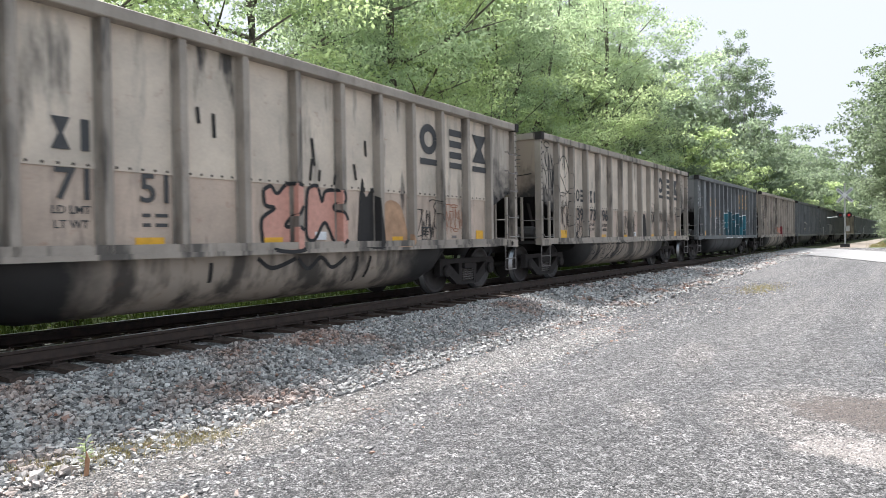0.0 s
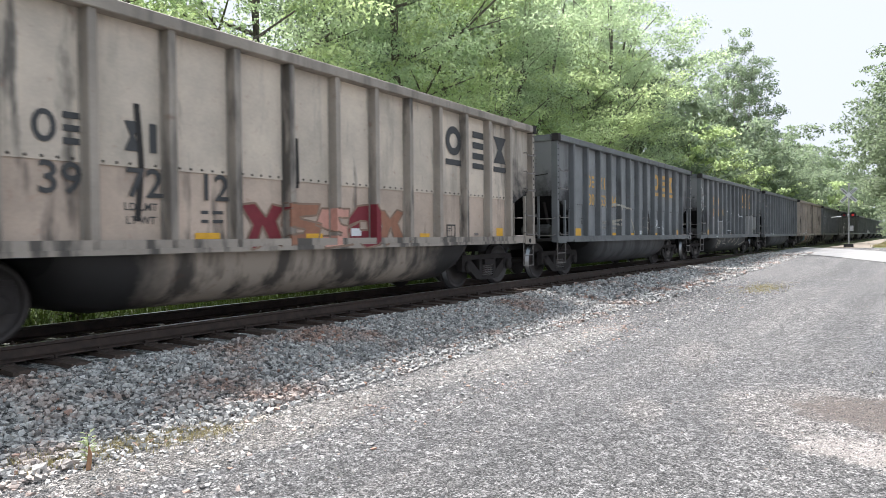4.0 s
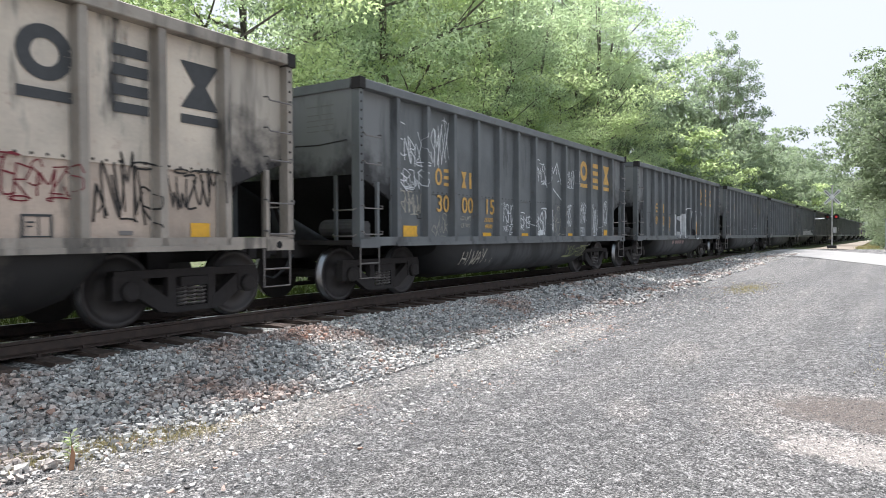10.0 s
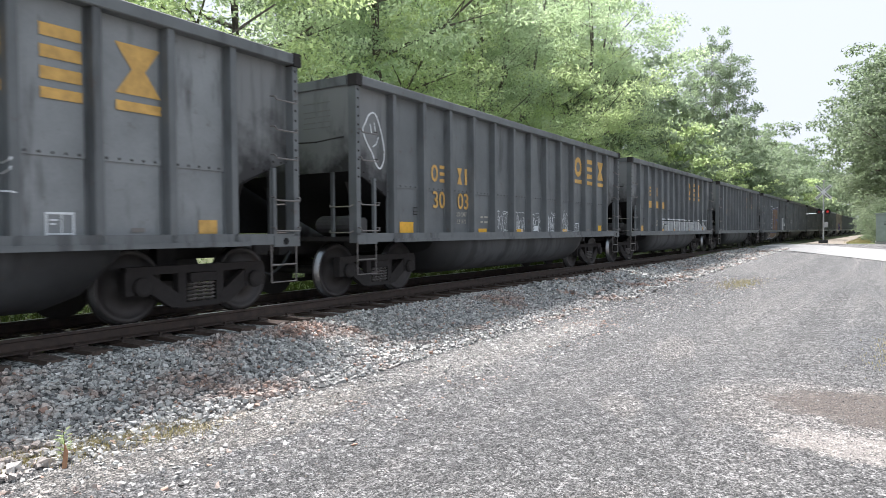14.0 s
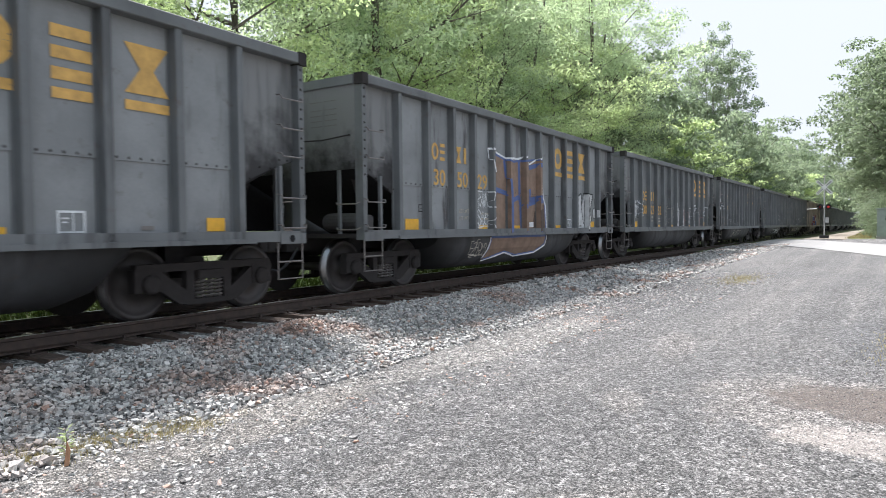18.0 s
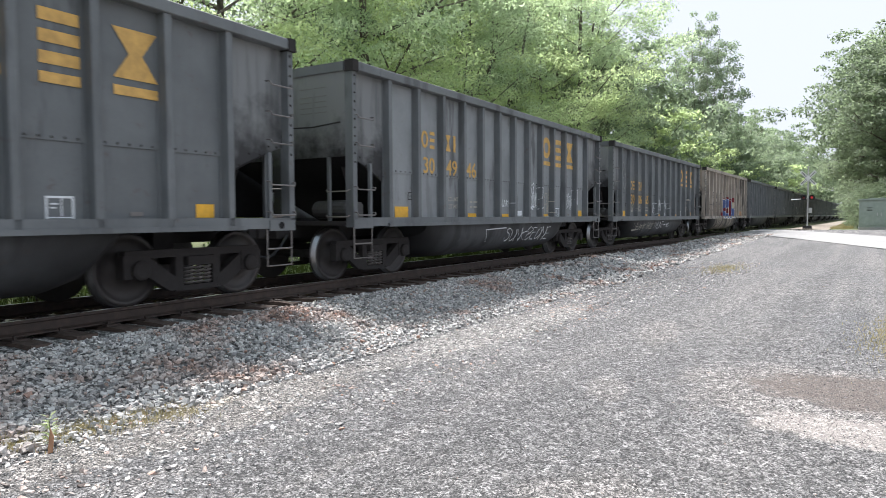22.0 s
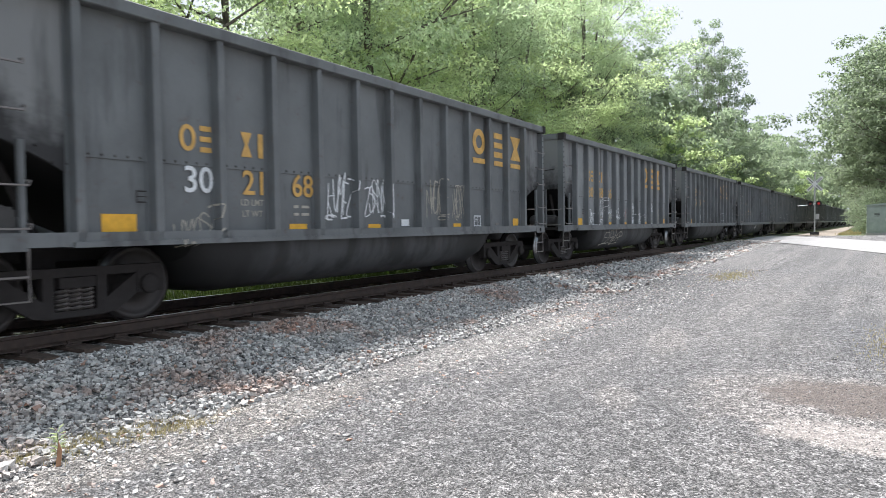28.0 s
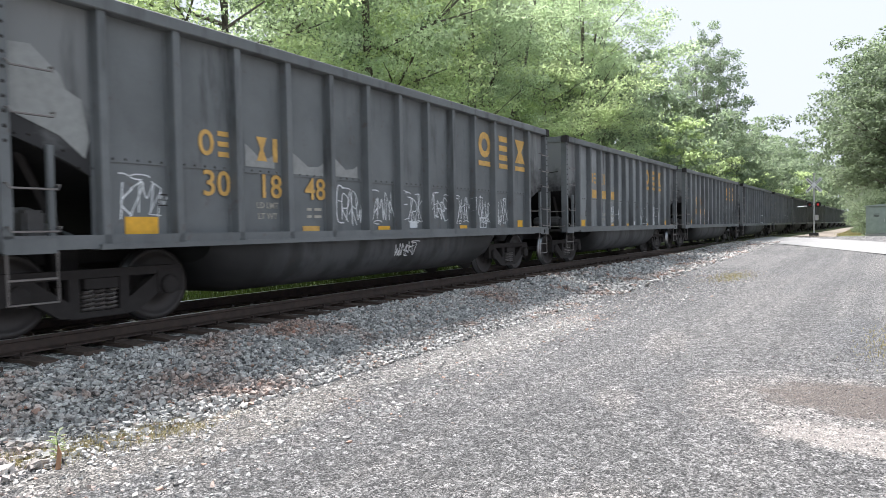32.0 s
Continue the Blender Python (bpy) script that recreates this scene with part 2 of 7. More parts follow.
M_ROAD = m.color(m.mix(0.3, m.ramp(n1, (0.3, (0.2, 0.195, 0.19)), (0.7, (0.27, 0.262, 0.25))), m.ramp(n2, (0.3, 0.1), (0.7, 0.9)), "OVERLAY")).bump(n2, 0.3, 0.005).mat


def foliage(name, dark, light, trans=0.35):
    m = Nodes(name, 0.55)
    isl = m.island()
    n = m.noise(m.world_co(), 0.55, 3, 0.5)
    k = m.math("ADD", m.math("MULTIPLY", isl, 0.22), m.math("MULTIPLY", n, 0.78))
    c = m.ramp(k, (0.25, dark), (0.75, light))
    m.color(c)
    tr = m.node("ShaderNodeBsdfTranslucent")
    warm = m.mix(1.0, c, (1.0, 1.06, 0.92), "MULTIPLY")
    m.put(tr.inputs[0], warm)
    mx = m.node("ShaderNodeMixShader")
    mx.inputs[0].default_value = trans
    m.t.links.new(m.bsdf.outputs[0], mx.inputs[1])
    m.t.links.new(tr.outputs[0], mx.inputs[2])
    m.t.links.new(mx.outputs[0], m.t.nodes["Material Output"].inputs[0])
    return m.mat


# leaf colours made paler and greyer, with some haze put into them
M_LEAF = foliage("summer_leaves", (0.33, 0.4, 0.27), (0.6, 0.665, 0.46), 0.76)
M_LEAF2 = foliage("bright_young_leaves", (0.34, 0.41, 0.22), (0.62, 0.68, 0.4), 0.75)
M_LEAF4 = foliage("mid_green_leaves", (0.19, 0.24, 0.165), (0.38, 0.44, 0.3), 0.62)
M_LEAF3 = foliage("dark_leaves", (0.15, 0.19, 0.13), (0.32, 0.37, 0.245), 0.62)
m = Nodes("tree_bark", 0.95)
n_ = m.noise(m.co, 5, 6, 0.65, (3, 3, 0.6))
M_BARK = m.color(m.ramp(n_, (0.3, (0.06, 0.05, 0.04)), (0.7, (0.17, 0.145, 0.12)))).bump(n_, 0.8, 0.03).mat


# ---- mesh helpers ----
def bm_new():
    return bmesh.new()


def box(bm, x0, x1, y0, y1, z0, z1, m=None):
    vs = [bm.verts.new(Vector(p) if m is None else m @ Vector(p)) for p in
          ((x0, y0, z0), (x1, y0, z0), (x1, y1, z0), (x0, y1, z0), (x0, y0, z1), (x1, y0, z1), (x1, y1, z1), (x0, y1, z1))]
    for f in ((0, 3, 2, 1), (4, 5, 6, 7), (0, 1, 5, 4), (1, 2, 6, 5), (2, 3, 7, 6), (3, 0, 4, 7)):
        bm.faces.new([vs[i] for i in f])
    return bm


def tube(bm, pts, r, n=6, r2=None):
    """A round bar along points."""
    pts = [Vector(p) for p in pts]
    rings = []
    for i, p in enumerate(pts):
        a = pts[min(i + 1, len(pts) - 1)] - pts[max(i - 1, 0)]
        q = a.to_track_quat("Z", "Y")
        rr = r if r2 is None else r + (r2 - r) * i / (len(pts) - 1)
        rings.append([bm.verts.new(p + q @ Vector((rr * math.cos(k * 2 * math.pi / n), rr * math.sin(k * 2 * math.pi / n), 0))) for k in range(n)])
    for a, b in zip(rings, rings[1:]):
        for k in range(n):
            bm.faces.new((a[k], a[(k + 1) % n], b[(k + 1) % n], b[k]))
    bm.faces.new(rings[0][::-1])
    bm.faces.new(rings[-1])
    return bm


def lathe(bm, prof, n=28, m=None):
    """Profile of (axial y, radius) turned round the y axis."""
    rings = []
    for y, r in prof:
        ring = [Vector((r * math.cos(k * 2 * math.pi / n), y, r * math.sin(k * 2 * math.pi / n))) for k in range(n)]
        rings.append([bm.verts.new(v if m is None else m @ v) for v in ring])
    for a, b in zip(rings, rings[1:]):
        for k in range(n):
            bm.faces.new((a[k], b[k], b[(k + 1) % n], a[(k + 1) % n]))
    bm.faces.new(rings[0])
    bm.faces.new(rings[-1][::-1])
    return bm


def extrude_profile(bm, prof, axis, lo, hi):
    """A closed profile of (a, b) swept along an axis: 'x' takes (y, z), 'y' takes (x, z)."""
    def p(a, b, t):
        return (t, a, b) if axis == "x" else (a, t, b)
    A = [bm.verts.new(p(a, b, lo)) for a, b in prof]
    B = [bm.verts.new(p(a, b, hi)) for a, b in prof]
    for i in range(len(prof)):
        j = (i + 1) % len(prof)
        bm.faces.new((A[i], A[j], B[j], B[i]))
    bm.faces.new(A[::-1])
    bm.faces.new(B)
    return bm


def mesh_of(name, bm, *mats):
    bmesh.ops.recalc_face_normals(bm, faces=bm.faces)
    me = bpy.data.meshes.new(name)
    bm.to_mesh(me)
    bm.free()
    for x in mats:
        me.materials.append(x)
    return me


def part(name, bm, mat, parent, label=""):
    ob = new(name, bm if isinstance(bm, bpy.types.Mesh) else mesh_of(name, bm, mat))
    ob.parent = parent
    return tagged(ob, label)


def raw(name, verts, faces, mat, smooth=False):
    me = bpy.data.meshes.new(name)
    me.from_pydata(verts, [], faces)
    me.materials.append(mat)
    if smooth:
        me.polygons.foreach_set("use_smooth", [True] * len(me.polygons))
    me.update()
    return me


# ---- ground ----
CURVE, BEND, MID = 0.001731, 30.0, 9.125


def track_y(s):
    """The track's centre line: straight far off, gently curved near."""
    return MID - CURVE * max(0.0, BEND - s) ** 2 / 2


def smooth(a, b, v):
    t = min(1.0, max(0.0, (v - a) / (b - a)))
    return t * t * (3 - 2 * t)


def ground_z(x, y):
    """Lot rising to the crossing, low bed beneath the track, banks behind."""
    z = 0.45 * smooth(10, 52, x)
    z += 0.012 * noise.noise((x * 0.35, y * 0.35, 0)) + 0.03 * noise.noise((x * 0.08, y * 0.08, 4))
    d = y - track_y(x)
    z += 1.6 * smooth(8, 22, d) + 5.0 * smooth(22, 160, d)
    z -= 0.12 * smooth(2.5, 4.0, d) * (1 - smooth(5, 9, d))
    return z


def sheet(name, xs, ys, zf, mat):
    verts = [(x, y, zf(x, y)) for y in ys for x in xs]
    n = len(xs)
    faces = [(j * n + i, j * n + i + 1, (j + 1) * n + i + 1, (j + 1) * n + i) for j in range(len(ys) - 1) for i in range(n - 1)]
    return raw(name, verts, faces, mat, True)


def steps(*segs):
    out = []
    for a, b, d in segs:
        n = max(1, round((b - a) / d))
        out += [a + (b - a) * i / n for i in range(n)]
    return out + [segs[-1][1]]


me = sheet("ground", steps((-1500, -60, 120), (-60, -10, 5), (-10, 70, 1.0), (70, 200, 6), (200, 2500, 200)),
           steps((-1500, -60, 120), (-60, -10, 5), (-10, 40, 1.0), (40, 200, 10), (200, 1500, 130)), lambda x, y: ground_z(x, y) - 0.03, M_GROUND)
tagged(new("ground", me), "grassy woodland soil under the trees beside the railway", "ground", kind="structure")


def lot_edge(x):
    return track_y(x) - 2.9 - 0.9 * smooth(6, 20, x)


nx = steps((-12, 40, 0.5), (40, 57, 1.0))
verts, faces, n = [], [], 34
for x in nx:
    y1 = lot_edge(x) + 0.8
    y0 = -20.0
    for j in range(n):
        y = y1 + (y0 - y1) * (j / (n - 1)) ** 1.4
        verts.append((x, y, ground_z(x, y) + 0.004))
faces = [(i * n + j, i * n + j + 1, (i + 1) * n + j + 1, (i + 1) * n + j) for i in range(len(nx) - 1) for j in range(n - 1)]
tagged(new("pavement", raw("gravel_lot", verts, faces, M_LOT, True)), "grey crushed-stone lot with dusty wheel tracks beside the railway", "gravel lot", kind="structure")


def bed_z(x, d):
    """Ballast profile at a distance d from the centre line."""
    g = ground_z(x, track_y(x) + d)
    top = RAIL - 0.235
    a = abs(d)
    t = smooth(1.45, 3.3, a)
    return (top + 0.03 * noise.noise((x * 1.3, d * 1.3, 7))) * (1 - t) + (g - 0.03) * t


xs = steps((-30, 45, 0.5), (45, 400, 5))
ds = [-3.9, -3.5, -3.1, -2.7, -2.3, -1.9, -1.6, -1.3, -0.9, 0, 0.9, 1.3, 1.7, 2.2, 2.8, 3.4, 3.9]
verts = [(x, track_y(x) + d, bed_z(x, d)) for x in xs for d in ds]
n = len(ds)
faces = [(i * n + j, (i + 1) * n + j, (i + 1) * n + j + 1, i * n + j + 1) for i in range(len(xs) - 1) for j in range(n - 1)]
tagged(new("ballast_bed", raw("ballast_bed", verts, faces, M_BED, True)), "bed of crushed grey ballast under the railway track", "ballast", kind="structure")

# ---- track ----
def rail_mesh(off):
    prof = [(-0.07, 0), (0.07, 0), (0.07, 0.015), (0.012, 0.035), (0.012, 0.125), (0.036, 0.135), (0.036, 0.168), (-0.036, 0.168), (-0.036, 0.135), (-0.012, 0.125), (-0.012, 0.035), (-0.07, 0.015)]
    rx = steps((-30, 60, 1.5), (60, 400, 10))
    verts = [(x, track_y(x) + off + a, RAIL - 0.17 + b) for x in rx for a, b in prof]
    k = len(prof)
    faces = [(i * k + j, i * k + (j + 1) % k, (i + 1) * k + (j + 1) % k, (i + 1) * k + j) for i in range(len(rx) - 1) for j in range(k)]
    return raw("rail", verts, faces, M_RAIL)


def rail_head(off):
    rx = steps((-30, 60, 1.5), (60, 400, 10))
    verts = [(x, track_y(x) + off + a, RAIL) for x in rx for a in (-0.03, 0.03)]
    verts += [(x, y, z - 0.004) for x, y, z in verts]
    n = len(rx) * 2
    faces = [(2 * i, 2 * i + 2, 2 * i + 3, 2 * i + 1) for i in range(len(rx) - 1)]
    faces += [(2 * i, 2 * i + n, 2 * i + 2 + n, 2 * i + 2) for i in range(len(rx) - 1)]
    return raw("running_surface", verts, faces, M_RAILTOP)


for off in (-0.755, 0.755):
    rail = tagged(new("rail", rail_mesh(off)), "rusty steel rail with a worn bright running surface", "rail", "pair of rails", "structure")
    part("running_surface", rail_head(off), None, rail, "bright worn rail head")

# ---- train ----
SHORT, LONG, GAP, HALF = 12.45, 13.28, 1.36, 1.6
TOP, SILL, SEAM = 3.635, 0.932, 1.93
# widths of the twelve panels between the stakes
WIDTHS = {SHORT: (0.92, 0.90, 0.84, 0.82, 0.82, 0.82, 0.82, 0.82, 0.82, 0.84, 0.90, 0.92), LONG: (0.925,) * 12}


def stake_x(body, i):
    """Where stake i stands; fractions lie between stakes."""
    w = WIDTHS[body]
    n = min(12, int(i))
    return -body / 2 + 1.05 + sum(w[:n]) + (i - n) * (w[n] if n < 12 else 1.13)


FACE = -HALF + 0.13          # outer face of the side sheets
TRUCK_IN, AXLE, WHEEL = 1.27, 0.89, 0.457


def rivets(bm, x0, x1, z, y, n, r=0.019):
    for i in range(n):
        x = x0 + (x1 - x0) * (i + 0.5) / n
        c = bm.verts.new((x, y - 0.02, z))
        ring = [bm.verts.new((x + r * math.cos(k * math.pi / 2.5), y, z + r * math.sin(k * math.pi / 2.5))) for k in range(5)]
        for k in range(5):
            bm.faces.new((c, ring[k], ring[(k + 1) % 5])).material_index = 1


def side_panel(width):
    bm = bm_new()
    h = width / 2
    box(bm, -h, h, FACE, FACE + 0.02, SEAM, TOP - 0.12)
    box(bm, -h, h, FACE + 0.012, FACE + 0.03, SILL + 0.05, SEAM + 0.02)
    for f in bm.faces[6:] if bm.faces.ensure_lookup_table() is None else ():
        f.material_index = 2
    box(bm, -h, h, FACE - 0.004, FACE + 0.012, SEAM - 0.035, SEAM + 0.035)
    rivets(bm, -h + 0.08, h - 0.08, SEAM, FACE - 0.004, 5)
    rivets(bm, -h + 0.08, h - 0.08, SILL + 0.11, FACE + 0.012, 6)
    return bm


def end_bay(sign, body):
    """Side sheet at a car's end, cut off below along the slope of the end floor."""
    bm = bm_new()
    e, r = sign * body / 2, sign * body / 2 - sign * (1.05 if sign < 0 else body - 1.05 - sum(WIDTHS[body]))
    top = TOP - 0.12
    pts = [(e, top), (r, top), (r, 1.66), (e + (r - e) * 0.72, 1.83), (e + (r - e) * 0.38, 1.99), (e + (r - e) * 0.12, 2.09), (e, 2.14)]
    A = [bm.verts.new((x, FACE, z)) for x, z in pts]
    B = [bm.verts.new((x, FACE + 0.02, z)) for x, z in pts]
    bm.faces.new(A)
    bm.faces.new(B[::-1])
    for i in range(len(pts)):
        j = (i + 1) % len(pts)
        bm.faces.new((A[i], B[i], B[j], A[j]))
    for (xa, za), (xb, zb) in zip(pts[2:-1], pts[3:]):
        rivets(bm, xa, xb, (za + zb) / 2 + 0.06, FACE, 2)
    return bm


def rib():
    """Pressed hat-section stake, one stretch above the seam and a slightly deeper one below."""
    bm = bm_new()
    prof = [(-0.095, FACE + 0.02), (-0.09, FACE - 0.006), (-0.06, FACE - 0.006), (-0.05, -HALF + 0.006), (-0.04, -HALF), (0.04, -HALF), (0.05, -HALF + 0.006), (0.06, FACE - 0.006), (0.09, FACE - 0.006), (0.095, FACE + 0.02)]
    A = [bm.verts.new((x, y, SILL + 0.03)) for x, y in prof]
    B = [bm.verts.new((x, y, TOP - 0.13)) for x, y in prof]
    for i in range(len(prof) - 1):
        bm.faces.new((A[i], A[i + 1], B[i + 1], B[i]))
    bm.faces.new(B)
    bm.faces.new(A[::-1])
    for z in [SILL + 0.15 + 0.16 * i for i in range(16)]:
        for x in (-0.075, 0.075):
            box(bm, x - 0.008, x + 0.008, FACE - 0.014, FACE, z - 0.008, z + 0.008)
    return bm




def belly(body):
    """Rounded tub slung below the sills between the trucks, ends sloping up."""
    bm = bm_new()
    half = [(0.0, 0.24), (0.75, 0.25), (1.05, 0.32), (1.26, 0.46), (1.38, 0.64), (1.43, 0.80), (1.44, 0.96)]
    prof = [(-y, z) for y, z in half[::-1]] + half[1:]
    q = body / 2 - 2.6
    stations = [(-q, 0.6), (-q + 0.3, 0.16), (-q + 0.65, 0.0), (q - 0.65, 0.0), (q - 0.3, 0.16), (q, 0.6)]
    rings = []
    for x, lift in stations:
        rings.append([bm.verts.new((x, y * (1 - 0.12 * lift), z + (0.96 - z) * lift)) for y, z in prof])
    for a, b in zip(rings, rings[1:]):
        for k in range(len(prof) - 1):
            f = bm.faces.new((a[k], a[k + 1], b[k + 1], b[k]))
            f.smooth = True
    bm.faces.new(rings[0])
    bm.faces.new(rings[-1][::-1])
    return bm


def wheelset():
    bm = bm_new()
    for s in (-1, 1):
        m = Matrix.Translation((0, s * 0.755, 0)) @ Matrix.Scale(s, 4, (0, 1, 0))
        lathe(bm, [(-0.068, 0.16), (-0.068, 0.47), (-0.06, 0.485), (-0.045, 0.48), (-0.036, 0.462), (0.066, WHEEL - 0.004), (0.068, 0.4), (0.05, 0.385), (0.02, 0.33), (0.03, 0.15), (0.09, 0.13), (0.09, 0.085)], 36, m)
    lathe(bm, [(-0.95, 0.075), (0.95, 0.075)], 12)
    for f in bm.faces:
        f.smooth = len(f.verts) == 4
    return bm




def side_frame(x, s):
    """Cast side frame of a three-piece truck: chords, columns, pedestals and windows."""
    bm = bm_new()
    lo, hi = sorted((s * 0.94, s * 1.06))
    box(bm, x - 1.08, x + 1.08, lo, hi, 0.60, 0.70)
    for d in (-1, 1):
        extrude_profile(bm, [(x + d * 0.99, 0.52), (x + d * 0.74, 0.605), (x + d * 0.30, 0.30), (x + d * 0.30, 0.16), (x + d * 0.46, 0.17)], "y", lo + 0.003, hi - 0.003)
        box(bm, *sorted((x + d * 0.24, x + d * 0.36)), lo + 0.006, hi - 0.006, 0.18, 0.62)
        box(bm, *sorted((x + d * 0.74, x + d * 1.10)), lo - 0.01, hi + 0.01, 0.36, 0.64)
        lathe(bm, [(-0.02, 0.12), (0.05, 0.12), (0.07, 0.09), (0.07, 0.04)], 14, Matrix.Translation((x + d * AXLE, s * 1.07, WHEEL)) @ Matrix.Scale(s, 4, (0, 1, 0)))
    box(bm, x - 0.36, x + 0.36, lo + 0.009, hi - 0.009, 0.15, 0.22)
    return bm


def bolster(x):
    bm = box(bm_new(), x - 0.2, x + 0.2, -1.1, 1.1, 0.48, 0.595)
    box(bm, x - 0.16, x + 0.16, -0.35, 0.35, 0.58, 0.94)
    return bm


def spring(x, y):
    c = Vector((x, y, 0.22))
    pts = [(c.x + 0.062 * math.cos(a * 0.9), c.y + 0.062 * math.sin(a * 0.9), c.z + 0.25 * a / 36) for a in range(37)]
    return tube(bm_new(), pts, 0.016, 4)


def grab(x0, x1, z):
    bm = bm_new()
    y = -HALF
    pts = [(x0, y + 0.03, z + 0.05), (x0, y - 0.05, z + 0.045), (x0 + 0.02 * (1 if x1 > x0 else -1), y - 0.06, z), (x1 - 0.02 * (1 if x1 > x0 else -1), y - 0.06, z), (x1, y - 0.05, z + 0.045), (x1, y + 0.03, z + 0.05)]
    return tube(bm, pts, 0.012, 5)


def coal_car(body, paint, ribpaint, bellypaint, endpaint, label):
    car = tagged(new("coal_gondola"), label, "freight car", "coal train")
    for i in range(12):
        ob = part("side_panel", PANEL[paint.name, WIDTHS[body][i]], None, car)
        ob.location.x = stake_x(body, i + 0.5)
    for s in (-1, 1):
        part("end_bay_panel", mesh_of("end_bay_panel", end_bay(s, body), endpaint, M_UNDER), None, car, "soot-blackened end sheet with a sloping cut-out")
    for i in range(13):
        part("side_stake", RIBM[ribpaint.name], None, car).location.x = stake_x(body, i)
    b = body / 2
    bm = box(bm_new(), -b - 0.02, b + 0.02, -HALF - 0.03, -HALF + 0.17, TOP - 0.15, TOP)
    bmesh.ops.bevel(bm, geom=bm.edges[:], offset=0.012, segments=1, affect="EDGES")
    part("top_chord", bm, ribpaint, car)
    bm = box(bm_new(), -b - 0.02, b + 0.02, HALF - 0.12, HALF + 0.03, TOP - 0.15, TOP)
    part("top_chord", bm, ribpaint, car)
    bm = box(bm_new(), -b + 0.95, b - 0.95, -HALF - 0.035, -HALF + 0.14, SILL, SILL + 0.06)
    box(bm, -b, b, -HALF, -HALF + 0.16, SILL + 0.012, SILL + 0.16)
    part("side_sill", bm, ribpaint, car)
    bm = box(bm_new(), -b, b, HALF - 0.1, HALF, SILL, SILL + 0.16)
    part("side_sill", bm, ribpaint, car)
    bm = box(bm_new(), -b + 1.0, b - 1.0, HALF - 0.08, HALF - 0.05, SILL + 0.1, TOP - 0.1)
    box(bm, -b, b, HALF - 0.08, HALF - 0.05, 2.1, TOP - 0.1)
    part("far_side_sheet", bm, paint, car)
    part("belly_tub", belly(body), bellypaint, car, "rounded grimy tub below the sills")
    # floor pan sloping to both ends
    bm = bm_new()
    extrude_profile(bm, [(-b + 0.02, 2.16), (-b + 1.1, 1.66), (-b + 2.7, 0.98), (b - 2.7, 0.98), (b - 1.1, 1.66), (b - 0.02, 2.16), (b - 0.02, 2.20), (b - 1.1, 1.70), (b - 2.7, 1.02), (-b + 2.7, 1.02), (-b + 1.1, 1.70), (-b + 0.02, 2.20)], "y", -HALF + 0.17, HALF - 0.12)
    part("slope_sheet", bm, M_SOOT_SHADE, car)
    bm = box(bm_new(), -b - 0.35, b + 0.35, -0.2, 0.2, 0.74, 1.02)
    part("centre_sill", bm, M_UNDER, car)
    for s in (-1, 1):
        e = s * b
        x0, x1 = sorted((e, e - s * 0.03))
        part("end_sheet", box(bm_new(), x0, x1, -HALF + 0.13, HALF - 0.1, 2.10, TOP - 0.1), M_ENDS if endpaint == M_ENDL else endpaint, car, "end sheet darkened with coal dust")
        x0, x1 = sorted((e + s * 0.03, e - s * 0.12))
        part("end_chord", box(bm_new(), x0, x1, -HALF + 0.171, HALF - 0.121, TOP - 0.15, TOP - 0.001), ribpaint, car)
        x0, x1 = sorted((e + s * 0.10, e - s * 0.0))
        part("end_post", box(bm_new(), x0, x1, -0.1, 0.1, SILL + 0.1, TOP - 0.16), endpaint, car)
        x0, x1 = sorted((e, e - s * 0.9))
        part("end_platform", box(bm_new(), x0, x1, -HALF + 0.11, HALF - 0.11, SILL + 0.03, SILL + 0.1), M_UNDER, car)
        for y in (-1, 1):
            x0, x1 = sorted((e + s * 0.005, e - s * 0.1))
            y0, y1 = sorted((y * HALF, y * (HALF - 0.16)))
            bm = box(bm_new(), x0, x1, y0, y1, SILL - 0.0, TOP - 0.155)
            if y < 0:
                for q in range(11):
                    rivets(bm, e - s * 0.05 - 0.02, e - s * 0.05 + 0.02, 2.0 + 0.14 * q, -HALF, 1, 0.022)
            part("corner_post", mesh_of("corner_post", bm, ribpaint, M_UNDER), None, car)
        part("corner_cap", box(bm_new(), *sorted((e + s * 0.035, e - s * 0.11)), -HALF - 0.045, -HALF + 0.14, TOP - 0.17, TOP + 0.012), M_UNDER, car, "dark corner cap")
        bm = box(bm_new(), *sorted((e, e - s * 0.5)), -HALF - 0.012, -HALF - 0.001, SILL - 0.02, SILL + 0.13)
        plate = part("sill_step_plate", bm, ribpaint, car)
        if s > 0:
            # no opening is cut: the hole's inner shade is a near-black disc
            hole = lathe(bm_new(), [(-0.003, 0.05), (0.006, 0.05)], 16, Matrix.Translation((e - 0.28, -HALF - 0.0145, SILL + 0.055)))
            part("jacking_hole", hole, M_SOOT_SHADE, plate, "near-black disc painted as the dark of a hole")
        bm = box(bm_new(), *sorted((e - s * 0.44, e - s * 0.50)), -HALF, -HALF + 0.05, SILL + 0.16, 2.0)
        part("ladder_stile", bm, ribpaint, car)
        for z in (SILL + 0.2, SILL + 0.62):
            part("grab_iron", grab(e - s * 0.03, e - s * 0.52, z), M_GRAB, car)
        for z in ((2.27, 2.72) if s < 0 else (2.13, 2.52, 2.93)):
            part("grab_iron", grab(e - s * 0.06, e - s * 0.50, z), M_GRAB, car)
